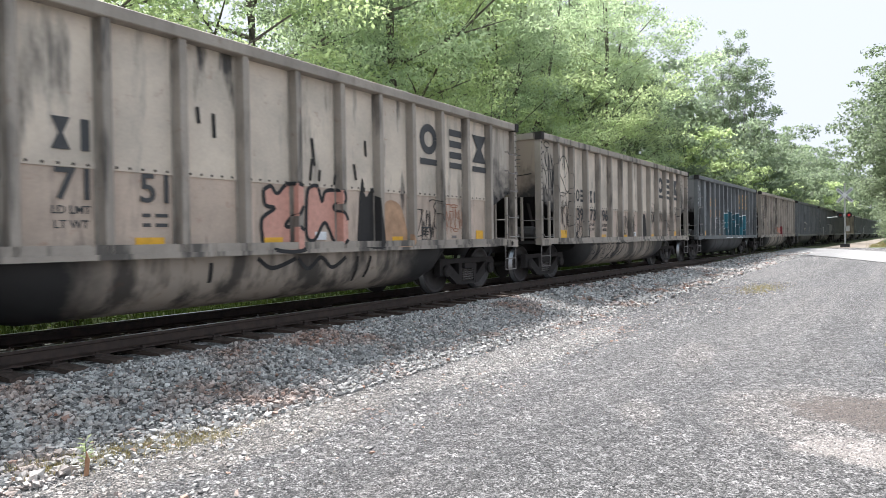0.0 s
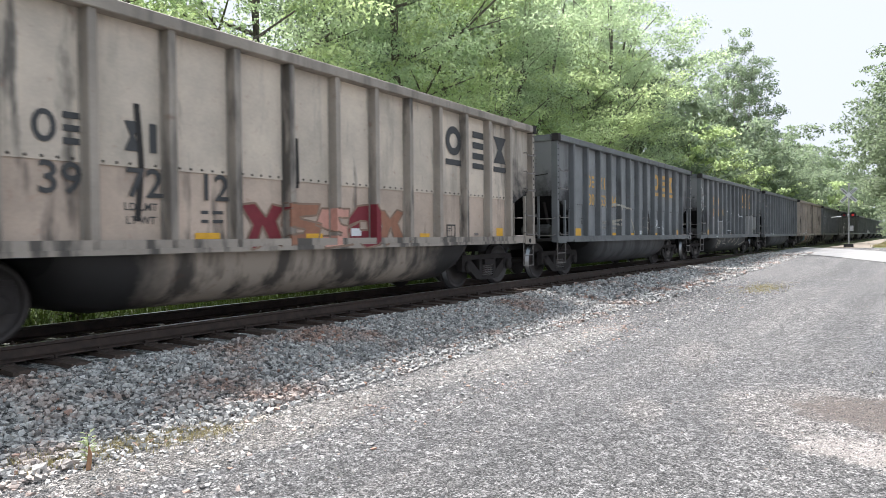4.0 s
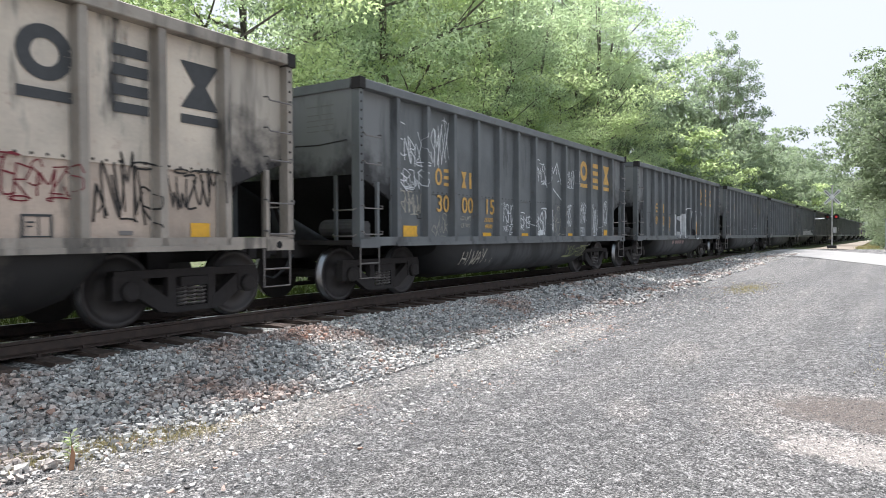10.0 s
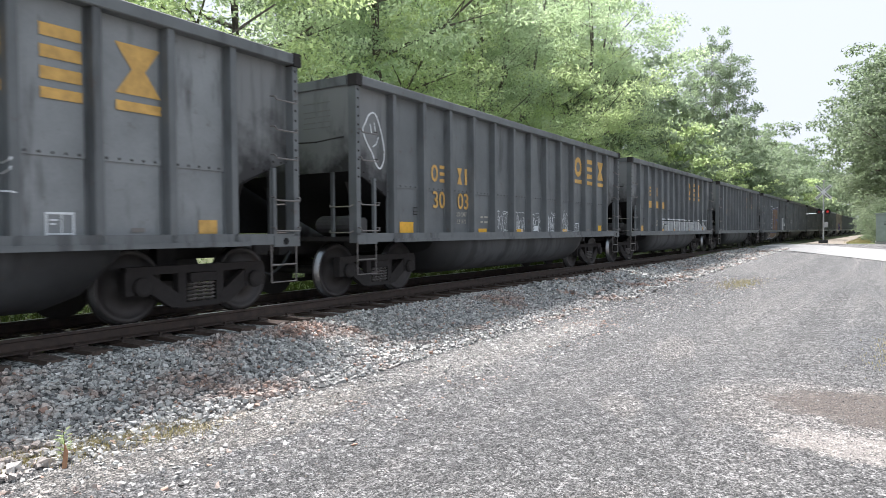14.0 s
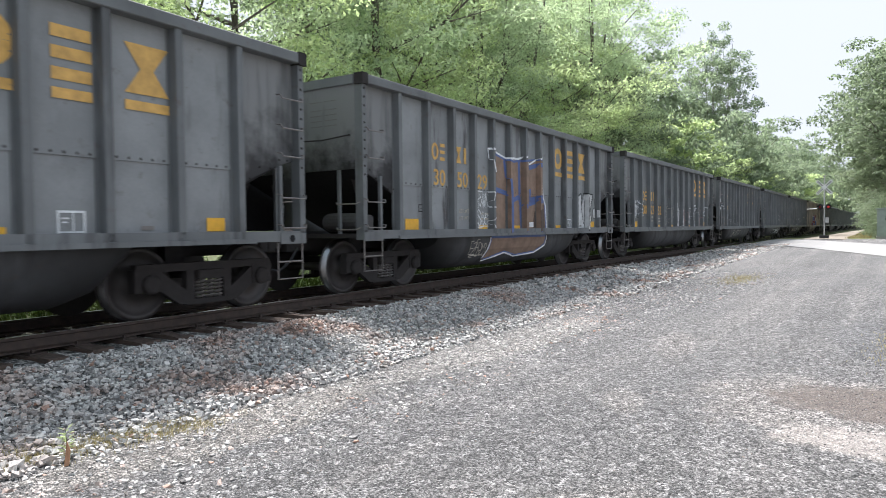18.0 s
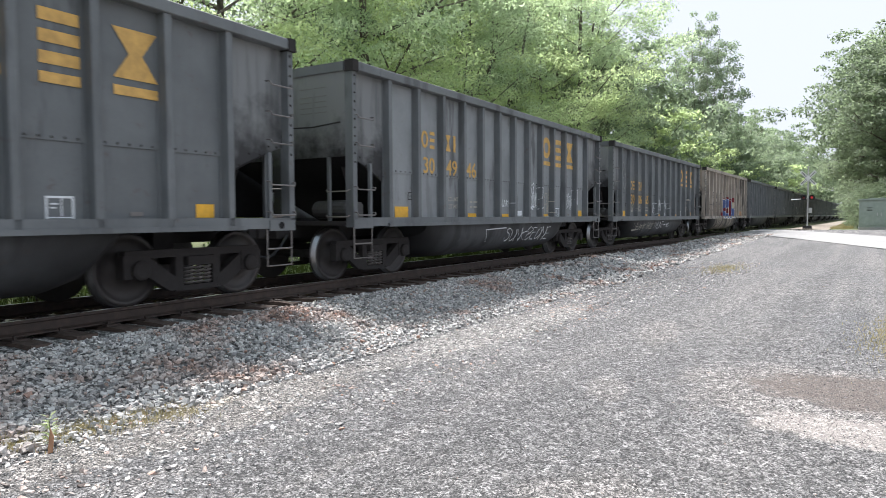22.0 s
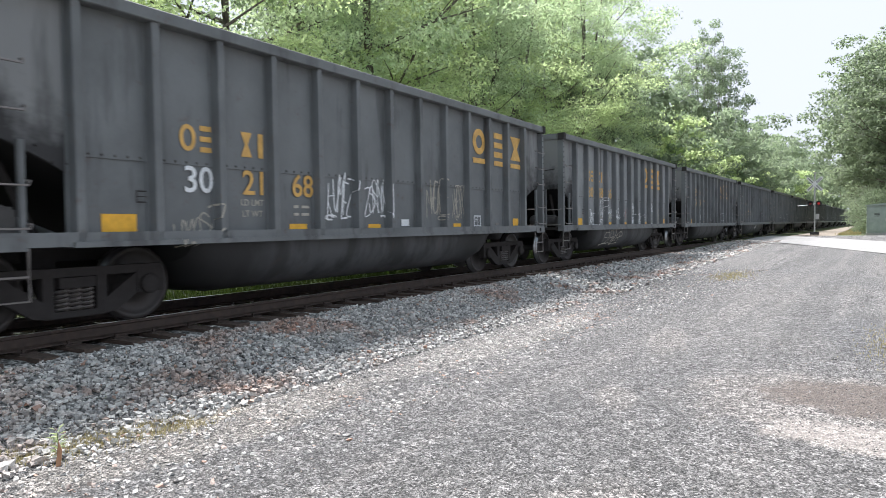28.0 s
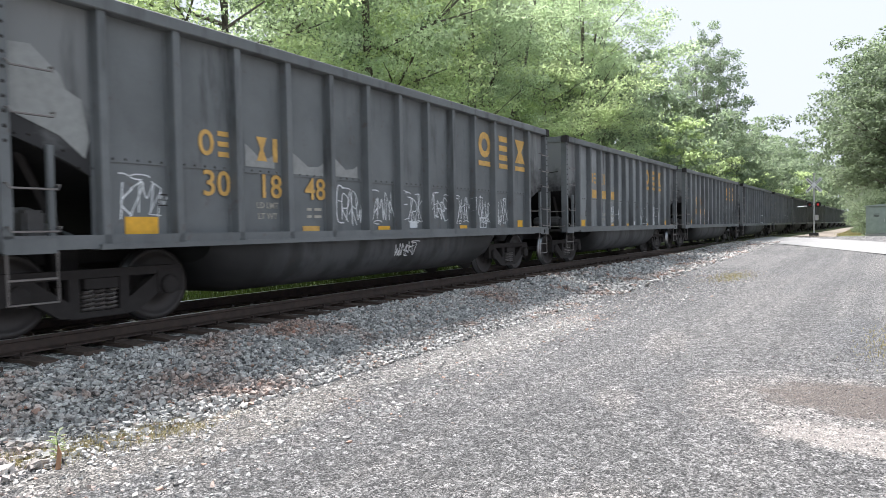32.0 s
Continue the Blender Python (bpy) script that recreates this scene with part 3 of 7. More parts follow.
        bm = tube(bm_new(), [(e - s * 0.04, -HALF + 0.03, SILL), (e - s * 0.04, -HALF + 0.03, 0.42), (e - s * 0.52, -HALF + 0.03, 0.42), (e - s * 0.52, -HALF + 0.03, SILL)], 0.014, 5)
        tube(bm, [(e - s * 0.04, -HALF + 0.03, 0.66), (e - s * 0.52, -HALF + 0.03, 0.66)], 0.013, 5)
        part("stirrup_step", bm, M_GRAB, car)
        for z in (SILL + 0.2, SILL + 0.62):
            bm = tube(bm_new(), [(e + s * 0.02, -HALF + 0.06, z), (e + s * 0.06, -HALF + 0.1, z - 0.03), (e + s * 0.06, -HALF + 0.52, z - 0.03), (e + s * 0.02, -HALF + 0.56, z)], 0.012, 5)
            part("end_grab_iron", bm, M_GRAB, car)
        bm = box(bm_new(), *sorted((e - s * 0.01, e - s * 0.06)), -HALF + 0.52, -HALF + 0.57, SILL + 0.1, 2.1)
        part("end_ladder_stile", bm, ribpaint, car)
        # coupler and its hose
        bm = box(bm_new(), *sorted((e + s * 0.3, e + s * 0.62)), -0.07, 0.07, 0.80, 0.93)
        box(bm, *sorted((e + s * 0.52, e + s * 0.69)), -0.13, 0.13, 0.74, 0.98)
        bmesh.ops.bevel(bm, geom=bm.edges[:], offset=0.02, segments=1, affect="EDGES")
        part("coupler", bm, M_UNDER, car)
        bm = tube(bm_new(), [(e + s * 0.2, -0.3, 0.8), (e + s * 0.36, -0.3, 0.6), (e + s * 0.55, -0.22, 0.42), (e + s * 0.68, -0.1, 0.46)], 0.025, 6)
        part("brake_hose", bm, M_BLACKP, car)
        if s < 0:
            # added near-black sheet: blocks the view through, so the recess stays dark
            part("far_end_bay_sheet", box(bm_new(), e + 0.1, e + 0.995, HALF - 0.078, HALF - 0.052, SILL + 0.17, 2.09), M_SOOT_SHADE, car, "added near-black sheet that keeps the end recess dark")
            # brake gear on the end platform, and the long hand rail across the end
            tank = lathe(bm_new(), [(-0.42, 0.05), (-0.4, 0.13), (-0.34, 0.16), (0.34, 0.16), (0.4, 0.13), (0.42, 0.05)], 16, Matrix.Translation((e + 0.42, -0.82, SILL + 0.3)))
            part("air_reservoir", tank, M_RIVET, car, "dark steel brake air tank")
            valve = box(bm_new(), e + 0.28, e + 0.5, -1.42, -1.22, SILL + 0.1, SILL + 0.42)
            bmesh.ops.bevel(valve, geom=valve.edges[:], offset=0.03, segments=2, affect="EDGES")
            part("brake_valve", valve, M_RIVET, car, "small dark brake valve housing")
            part("end_hand_rail", tube(bm_new(), [(e - 0.005, -1.34, 2.66), (e - 0.07, -1.3, 2.64), (e - 0.08, -0.8, 2.6), (e - 0.07, -0.24, 2.62), (e - 0.005, -0.2, 2.64)], 0.013, 5), M_UNDER, car)
        # slope supports under the end floor
        for y in (-1.0, 1.0):
            part("floor_brace", tube(bm_new(), [(e - s * 0.9, y, SILL + 0.08), (e - s * 0.45, y, 1.98)], 0.045, 4), M_UNDER, car)
        tr = part("truck", bolster(s * (b - TRUCK_IN)), M_UNDER, car, "cast steel truck, black with grime")
        for q in (-1, 1):
            part("side_frame", side_frame(s * (b - TRUCK_IN), q), M_UNDER, tr)
        for dx in (-0.14, 0.0, 0.14):
            part("spring", spring(s * (b - TRUCK_IN) + dx, -1.02), M_GRAB, tr)
        for d in (-1, 1):
            ws = part("wheelset", WSET, None, tr)
            ws.location = (s * (b - TRUCK_IN) + d * AXLE, 0, WHEEL)
    return car


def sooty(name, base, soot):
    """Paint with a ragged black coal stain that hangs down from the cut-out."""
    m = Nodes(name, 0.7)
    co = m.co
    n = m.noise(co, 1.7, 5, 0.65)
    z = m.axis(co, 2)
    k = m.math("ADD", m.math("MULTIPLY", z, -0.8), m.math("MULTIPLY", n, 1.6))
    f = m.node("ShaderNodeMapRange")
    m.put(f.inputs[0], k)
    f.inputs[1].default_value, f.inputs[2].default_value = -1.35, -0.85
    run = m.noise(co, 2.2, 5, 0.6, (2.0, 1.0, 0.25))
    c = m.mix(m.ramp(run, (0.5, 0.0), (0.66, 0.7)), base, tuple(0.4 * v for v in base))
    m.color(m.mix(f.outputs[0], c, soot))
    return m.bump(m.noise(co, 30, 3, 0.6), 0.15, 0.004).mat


def belly_paint(name, base, soot, rust, amount):
    """Belly paint blackened towards the trucks with a ragged edge."""
    m = Nodes(name, 0.7)
    co = m.co
    run = m.noise(co, 2.0, 5, 0.6, (1.2, 1.0, 0.3))
    n = m.noise(co, 1.1, 5, 0.6)
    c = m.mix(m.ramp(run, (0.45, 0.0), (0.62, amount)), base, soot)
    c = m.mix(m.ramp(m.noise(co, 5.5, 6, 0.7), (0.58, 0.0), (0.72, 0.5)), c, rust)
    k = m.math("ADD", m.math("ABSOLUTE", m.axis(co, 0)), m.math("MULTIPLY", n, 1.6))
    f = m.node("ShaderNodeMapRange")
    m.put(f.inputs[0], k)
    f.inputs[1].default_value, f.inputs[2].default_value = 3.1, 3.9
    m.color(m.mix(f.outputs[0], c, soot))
    return m.bump(m.noise(co, 30, 3, 0.6), 0.15, 0.004).mat


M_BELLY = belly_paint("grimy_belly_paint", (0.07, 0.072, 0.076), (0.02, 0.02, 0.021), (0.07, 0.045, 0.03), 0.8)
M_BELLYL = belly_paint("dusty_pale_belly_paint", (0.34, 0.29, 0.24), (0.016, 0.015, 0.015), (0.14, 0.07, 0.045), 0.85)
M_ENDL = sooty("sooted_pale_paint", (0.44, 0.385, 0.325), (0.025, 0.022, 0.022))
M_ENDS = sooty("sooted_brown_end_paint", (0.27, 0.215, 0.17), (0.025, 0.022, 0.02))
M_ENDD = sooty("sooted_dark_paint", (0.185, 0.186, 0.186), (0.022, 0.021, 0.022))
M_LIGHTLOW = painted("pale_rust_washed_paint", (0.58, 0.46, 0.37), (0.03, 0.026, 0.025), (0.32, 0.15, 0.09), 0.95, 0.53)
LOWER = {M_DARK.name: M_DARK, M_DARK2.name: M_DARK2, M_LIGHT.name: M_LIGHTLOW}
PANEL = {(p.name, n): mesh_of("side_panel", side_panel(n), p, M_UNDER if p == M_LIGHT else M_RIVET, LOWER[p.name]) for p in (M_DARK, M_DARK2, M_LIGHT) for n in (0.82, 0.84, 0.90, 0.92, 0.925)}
RIBM = {p.name: mesh_of("side_stake", rib(), p) for p in (M_DARK, M_DARK2, M_RIBL)}
WSET = mesh_of("wheelset", wheelset(), M_WHEEL, M_TREAD)
for _p in WSET.polygons:
    _r = math.hypot(_p.center.x, _p.center.z)
    if 0.45 < _r < 0.47 and abs(_p.normal.y) < 0.3:
        _p.material_index = 1

LIGHT = (-2, -1, 0, 2, 6, 18)
DARKER = (7, 8, 10, 11, 14, 15, 17, 19, 20, 22, 23, 26, 29, 33)
# which cars of the train are of the longer build
LONGER = (-2, -1, 0, 2, 6, 7, 10, 14, 17, 18, 19, 20, 23, 25, 26, 29, 31, 32, 35)
PAINTS = {
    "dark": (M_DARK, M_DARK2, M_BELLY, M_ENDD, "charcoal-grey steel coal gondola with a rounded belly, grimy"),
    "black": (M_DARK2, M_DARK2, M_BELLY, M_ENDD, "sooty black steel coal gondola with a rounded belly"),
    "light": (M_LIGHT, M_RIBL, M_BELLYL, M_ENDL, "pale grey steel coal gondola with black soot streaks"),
}
# run-in and stretch of the couplers, in metres
SLACK = {-2: -0.06, -1: -0.06, 0: -0.13, 1: -0.11, 2: -0.17, 3: -0.23, 4: -0.19, 5: -0.16, 6: -0.26, 7: -0.12, 8: -0.13, 9: -0.07, 10: -0.09, 11: -0.11, 12: -0.04,
         13: -0.02, 14: -0.13, 15: -0.08, 16: -0.04, 17: -0.05, 18: -0.19, 19: -0.22, 20: -0.25, 21: -0.26, 22: -0.11, 23: -0.11}
CARS, LENGTH, START, proto = {}, {}, {}, {}
at = -2 * (LONG + GAP)
for k in range(-2, 38):
    kind = "light" if k in LIGHT else "black" if k in DARKER else "dark"
    LENGTH[k] = LONG if k in LONGER else SHORT
    START[k] = at + SLACK.get(k, -0.11)
    at += LENGTH[k] + GAP
    key = (kind, LENGTH[k])
    if key not in proto:
        proto[key] = CARS[k] = coal_car(LENGTH[k], *PAINTS[kind])
    else:
        CARS[k] = copy_thing(proto[key], Matrix())

# ---- trees ----
def leaf_cloud(rng, blobs, count, size, droop=0.25):
    """Many small bent leaves spread through a set of uneven clumps: (centre, radii)."""
    w = np.array([b[1][0] * b[1][1] + b[1][0] * b[1][2] for b in blobs])
    pick = rng.choice(len(blobs), count, p=w / w.sum())
    c = np.array([b[0] for b in blobs])[pick]
    r = np.array([b[1] for b in blobs])[pick]
    d = rng.normal(size=(count, 3))
    d /= np.linalg.norm(d, axis=1)[:, None]
    d[:, 2] = np.abs(d[:, 2]) * np.where(rng.random(count) < 0.8, 1.0, -0.6)
    rad = 0.35 + 0.72 * rng.random(count) ** 0.6
    p = c + d * r * rad[:, None]
    nrm = d * 0.6 + rng.normal(size=(count, 3)) * 0.5
    nrm[:, 2] += 0.4
    nrm /= np.linalg.norm(nrm, axis=1)[:, None]
    t = np.cross(nrm, rng.normal(size=(count, 3)))
    t /= np.linalg.norm(t, axis=1)[:, None]
    b = np.cross(nrm, t)
    s = (size * (0.6 + 0.8 * rng.random(count)))[:, None]
    v = np.empty((count, 4, 3))
    v[:, 0] = p - t * s
    v[:, 1] = p + b * s * 0.55 - nrm * s * droop
    v[:, 2] = p + t * s
    v[:, 3] = p - b * s * 0.55 - nrm * s * droop
    return v.reshape(-1, 3)


def limbs(rng, height, spread, start, n, lean=0.0):
    """Tapered trunk and forked limbs; returns the mesh and the limb tips."""
    bm = bm_new()
    r = height * 0.014 + 0.05
    pts = [Vector((lean * height * (i / 7) ** 2 + rng.normal() * 0.05 * i / 3, rng.normal() * 0.05 * i / 3, height * 0.92 * i / 7 - (0.3 if i == 0 else 0))) for i in range(8)]
    tube(bm, pts, r, 8, r * 0.18)
    tips = [(pts[-1], 0.6)]
    for i in range(n):
        h = start + (0.95 - start) * (i + rng.random() * 0.7) / n
        at = Vector((lean * height * h * h, 0, height * 0.92 * h))
        a = i * 2.4 + rng.random() * 0.8
        ln = spread * (1.15 - 0.75 * abs(h - 0.45) / 0.55) * (0.75 + 0.5 * rng.random())
        up = 0.25 + 0.55 * h
        dirn = Vector((math.cos(a), math.sin(a), up)).normalized()
        mid = at + dirn * ln * 0.5 + Vector((0, 0, -0.05 * ln))
        tip = at + dirn * ln + Vector((0, 0, 0.1 * ln))
        tube(bm, [at, mid, tip], r * 0.42 * (1.1 - h), 5, 0.02)
        tips.append((tip, ln))
        tips.append((mid, ln * 0.8))
        for s in (-1, 1):
            t2 = mid + (Vector((math.cos(a + s * 0.8), math.sin(a + s * 0.8), up * 0.8)).normalized()) * ln * 0.45
            tube(bm, [mid, t2], r * 0.2 * (1.1 - h), 4, 0.012)
            tips.append((t2, ln * 0.7))
    return bm, tips


def tree_kind(seed, height, spread, start, n, leaves, size, mat, clump=0.2, name="tree"):
    """A broadleaf tree: flat-bottomed sprays of leaves in tiers round every limb."""
    rng = np.random.default_rng(seed)
    bm, tips = limbs(rng, height, spread, start, n)
    blobs = []
    for tip, ln in tips:
        for q in range(4):
            rr = (0.36 + clump * ln * 0.8) * (0.55 + 0.7 * rng.random())
            off = rng.normal(size=3) * (0.4 + 0.3 * ln) * 0.75
            blobs.append(((tip.x + off[0], tip.y + off[1], tip.z + off[2] * 0.7), (rr, rr, rr * 0.55)))
    v = leaf_cloud(rng, blobs, leaves, size)
    f = np.arange(len(v)).reshape(-1, 4)
    return mesh_of("trunk", bm, M_BARK), raw("crown", v.tolist(), f.tolist(), mat)


KINDS = [
    tree_kind(1, 16, 4.2, 0.25, 14, 28000, 0.068, M_LEAF),
    tree_kind(2, 19, 4.6, 0.3, 15, 27000, 0.083, M_LEAF),
    tree_kind(3, 12, 4.0, 0.15, 12, 26000, 0.066, M_LEAF2),
    tree_kind(4, 17, 3.6, 0.3, 14, 20000, 0.088, M_LEAF3),
    tree_kind(5, 8, 3.0, 0.08, 10, 19000, 0.064, M_LEAF2),
]


def fan_kind(seed, height, spread, fork, n, leaves, size, mat):
    """An open tree: one trunk that forks into many upright stems under a rounded, see-through crown."""
    rng = np.random.default_rng(seed)
    bm, blobs = bm_new(), []
    base = Vector((0, 0, height * fork))
    tube(bm, [(0, 0, -0.3), base * 0.5 + Vector((0.1, 0, 0)), base], 0.3, 8, 0.2)
    for i in range(n):
        a, rho = i * 2.4, spread * ((i + 0.4) / n) ** 0.5
        top = Vector((rho * math.cos(a), rho * math.sin(a), height * (1 - 0.3 * (rho / spread) ** 2) * (0.93 + 0.08 * rng.random())))
        mid = base.lerp(top, 0.45) + Vector((top.x, top.y, 0)) * 0.2
        tube(bm, [base, mid, top], 0.006 * height * (2.2 - n / 20), 5, 0.012)
        for q in range(10):
            f = 0.3 + 0.7 * q / 9
            c = (mid if f < 0.5 else mid.lerp(top, f * 2 - 1)) if f >= 0.5 else base.lerp(mid, f * 2)
            off = Vector(rng.normal(size=3).tolist()) * 0.95
            tube(bm, [c, c + off], 0.014, 4, 0.005)
            rr = 0.35 + 0.45 * rng.random()
            blobs.append((tuple(c + off), (rr, rr, rr * 0.95)))
    v = leaf_cloud(rng, blobs, leaves, size)
    return mesh_of("trunk", bm, M_BARK), raw("crown", v.tolist(), np.arange(len(v)).reshape(-1, 4).tolist(), mat)


THIN = fan_kind(9, 24, 4.5, 0.26, 40, 26000, 0.125, M_LEAF4)
STEMS = fan_kind(12, 21, 4.6, 0.12, 11, 20000, 0.08, M_LEAF)
BUSH = tree_kind(11, 3.6, 1.9, 0.05, 12, 7500, 0.07, M_LEAF2, 0.3)
DARKBUSH = tree_kind(14, 3.6, 1.9, 0.05, 12, 7500, 0.08, M_LEAF3, 0.3)


def tree(kind, x, y, scale, turn, label, name="tree", group="trees beyond the track"):
    ob = tagged(new(name), label, "tree" if name == "tree" else "bush", group)
    ob.matrix_basis = Matrix.Translation((x, y, ground_z(x, y) - 0.05)) @ Matrix.Rotation(turn, 4, "Z") @ Matrix.Diagonal((scale, scale, scale, 1))
    part("trunk", kind[0], None, ob)
    part("crown", kind[1], None, ob)
    return ob


rng = np.random.default_rng(21)
LABELS = ["leafy green broadleaf tree beside the railway", "tall green broadleaf tree with an open trunk", "bright yellow-green young tree in full leaf", "dark green slender tree in the wood", "low bright green sapling at the edge of the wood"]
for i in range(12):                                  # wood edge
    x = -4 + i * 4.1 + rng.normal() * 0.7
    q = (2, 0, 4, 2, 0, 4, 1)[i % 7]
    tree(KINDS[q], x, 16.2 + rng.normal() * 0.9, 0.9 + 0.2 * rng.random(), rng.random() * 6.28, LABELS[q])
for i in range(10):                                  # second row
    x = -4 + i * 5.0 + rng.normal() * 0.8
    q = (1, 3, 0, 1)[i % 4]
    if 9 < x < 17:
        continue
    tree(KINDS[q], x, 21.5 + rng.normal() * 1.2, 0.95 + 0.2 * rng.random(), rng.random() * 6.28, LABELS[q])
for i in range(5):                                   # third row
    x = -2 + i * 11.0 + rng.normal() * 1.0
    q = (3, 1)[i % 2]
    if x < 24:
        continue
    tree(KINDS[q], x, 28 + rng.normal() * 1.5, 1.0 + 0.2 * rng.random(), rng.random() * 6.28, LABELS[q])
for x, y, s, q in ((46, 23, 1.12, 1), (52, 25, 1.15, 0), (57.5, 23.5, 0.98, 1)):
    tree(KINDS[q], x, y, s, x * 0.7, LABELS[q])
tree(STEMS, 31.5, 18.6, 1.0, 0.9, "tall tree forking low into several dark upright stems")
tree(STEMS, 44, 19.5, 1.05, 2.9, "tall tree forking low into several dark upright stems")
tree(KINDS[4], 20.6, 15.7, 1.02, 2.2, LABELS[4])
tree(KINDS[1], 48.5, 19.8, 1.2, 4.0, LABELS[1])
tree(THIN, 83, 17.6, 1.01, 0.5, "tall thin-crowned tree standing above the far wood")
tree(THIN, 92, 15.6, 0.62, 2.5, "tall thin-crowned tree standing above the far wood")
FAR = [tree_kind(31, 13, 4.2, 0.08, 12, 7000, 0.18, M_LEAF3), tree_kind(32, 12, 4.4, 0.08, 12, 7000, 0.18, M_LEAF4), tree_kind(33, 11, 4.2, 0.06, 12, 7000, 0.175, M_LEAF2)]
for i, (x, y, s, q) in enumerate(((50, 17.5, 1.15, 0), (55, 20.5, 1.25, 1), (58, 16.0, 1.0, 2), (63, 18.5, 1.05, 1), (68, 16.5, 0.92, 0), (72, 20, 1.1, 1), (76, 15.5, 0.85, 2), (80, 19, 0.95, 0), (84, 15, 0.85, 1), (90, 18, 0.95, 1), (93, 14.5, 0.8, 2), (99, 17, 0.95, 0),
                                  (105, 14.5, 0.85, 1), (110, 18, 1.0, 1), (116, 15, 0.95, 0), (124, 17, 1.05, 1), (132, 15, 1.0, 2), (140, 18, 1.1, 0), (150, 15.5, 1.1, 1), (160, 18, 1.2, 1), (172, 15, 1.2, 0), (184, 17, 1.25, 1), (198, 15, 1.3, 0), (212, 13, 1.35, 1), (230, 11, 1.4, 1), (250, 9, 1.6, 0), (250, 19, 1.6, 1), (108, 21, 1.35, 0), (128, 22, 1.5, 1), (150, 22, 1.6, 0), (180, 23, 1.8, 1), (205, 20, 1.9, 0), (96, 21.5, 1.15, 1))):
    tree(FAR[q], x, y, s, i * 1.7, ("dark green broadleaf tree in the far wood", "green broadleaf tree in the far wood", "bright yellow-green tree in the far wood")[q], group="far wood")
BANK = [tree_kind(35, 18, 5.4, 0.2, 20, 12000, 0.19, M_LEAF3, 0.24), tree_kind(36, 18, 5.0, 0.18, 20, 12000, 0.19, M_LEAF3, 0.24)]
DOME = tree_kind(37, 19, 6.6, 0.24, 24, 26000, 0.165, M_LEAF3, 0.22)
tree(DOME, 76, -1.4, 1.0, 0.4, "tall dense round-crowned tree beside the road", group="trees beyond the road")
for i, (x, y, s, q) in enumerate(((88, 0.2, 0.95, 0), (79, -3.2, 1.0, 1), (92, -2.6, 1.3, 0), (76, -6, 1.15, 1), (106, 0.8, 0.95, 1), (126, 1.0, 0.85, 0), (70, -12, 1.2, 0), (100, -4, 1.3, 1), (72, -20, 1.1, 1), (146, 1.4, 0.9, 0), (172, 1.6, 1.0, 1))):
    tree(BANK[q], x, y, s * 1.0, i * 1.3, "tall dark green tree on the bank beyond the road", group="trees beyond the road")
for i, (x, y, s) in enumerate(((66.5, 0.7, 0.85), (69, -0.8, 1.0), (66, -3.0, 1.1), (74, 0.2, 0.8), (95, 0.9, 0.9), (70, -4, 1.2), (140, 1.4, 1.2), (82, -0.4, 1.2), (112, 1.4, 1.0), (165, 2.4, 1.3))):
    tree(DARKBUSH, x, y, s, i * 1.1, "green roadside bush in full leaf", "bush", "bushes beyond the road")
for i in range(14):                                  # undergrowth beyond the track
    tree(BUSH, -3 + i * 3.6 + rng.normal() * 0.5, 14.0 + rng.normal() * 0.5, 0.65 + 0.3 * rng.random(), rng.random() * 6.28, "green undergrowth bush behind the track", "bush", "undergrowth beyond the track")



# ---- road, crossing and what stands by it ----
def slab(name, pts, lift, thick, mat, label, cat, sub=10):
    """A road surface following the ground between two edges given as point pairs."""
    verts, faces = [], []
    for (ax, ay), (bx, by) in pts:
        for j in range(sub + 1):
            x, y = ax + (bx - ax) * j / sub, ay + (by - ay) * j / sub
            verts.append((x, y, ground_z(x, y) + lift + 0.03 * math.sin(math.pi * j / sub)))
    n = sub + 1
    for i in range(len(pts) - 1):
        for j in range(sub):
            faces.append((i * n + j, i * n + j + 1, (i + 1) * n + j + 1, (i + 1) * n + j))
    return tagged(new(name, raw(name, verts, faces, mat, True)), label, cat, kind="structure")


near = [(-14.0, -22.9), (8.0, -11.7), (20.0, -5.6), (31.0, -0.1), (38.0, 3.4), (43.6, 6.2), (46.0, 7.4)]
far = [(-2.0, -22.0), (19.6, -11.5), (31.5, -5.5), (42.6, -0.1), (49.0, 3.1), (54.0, 5.6), (57.0, 7.2)]
slab("road", list(zip(near, far)), 0.035, 0.1, M_ROAD, "pale worn road running up to the level crossing", "road")
m = Nodes("tan_dirt_track", 0.95)
w_ = m.world_co()
n1, n2 = m.noise(w_, 0.6, 5, 0.65), m.noise(w_, 20, 4, 0.6)
M_DIRT = m.color(m.mix(0.35, m.ramp(n1, (0.35, (0.17, 0.14, 0.11)), (0.65, (0.24, 0.21, 0.17))), m.ramp(n2, (0.3, 0.1), (0.7, 0.9)), "OVERLAY")).bump(n2, 0.5, 0.02).mat
slab("dirt_track", [((57 + 8 * i, 6.0 - 0.05 * i), (55 + 8 * i, 2.9 + 0.16 * i)) for i in range(13)], 0.02, 0.05, M_DIRT, "tan dirt track along the railway past the crossing", "track")

M_ALU = plain("weathered_aluminium", (0.5, 0.5, 0.5), 0.45, 0.7)
M_SIGNW = plain("weathered_white_sign_sheet", (0.8, 0.8, 0.8), 0.6)
M_MATT = plain("matt_black_sheet", (0.02, 0.02, 0.021), 0.7)
m = Nodes("lit_red_lens", 0.3)
m.color((0.4, 0.02, 0.02))
m.bsdf.inputs["Emission Color"].default_value = (1.0, 0.05, 0.04, 1)
m.bsdf.inputs["Emission Strength"].default_value = 0.06
M_RED = m.mat
m = Nodes("dark_red_lens", 0.25)
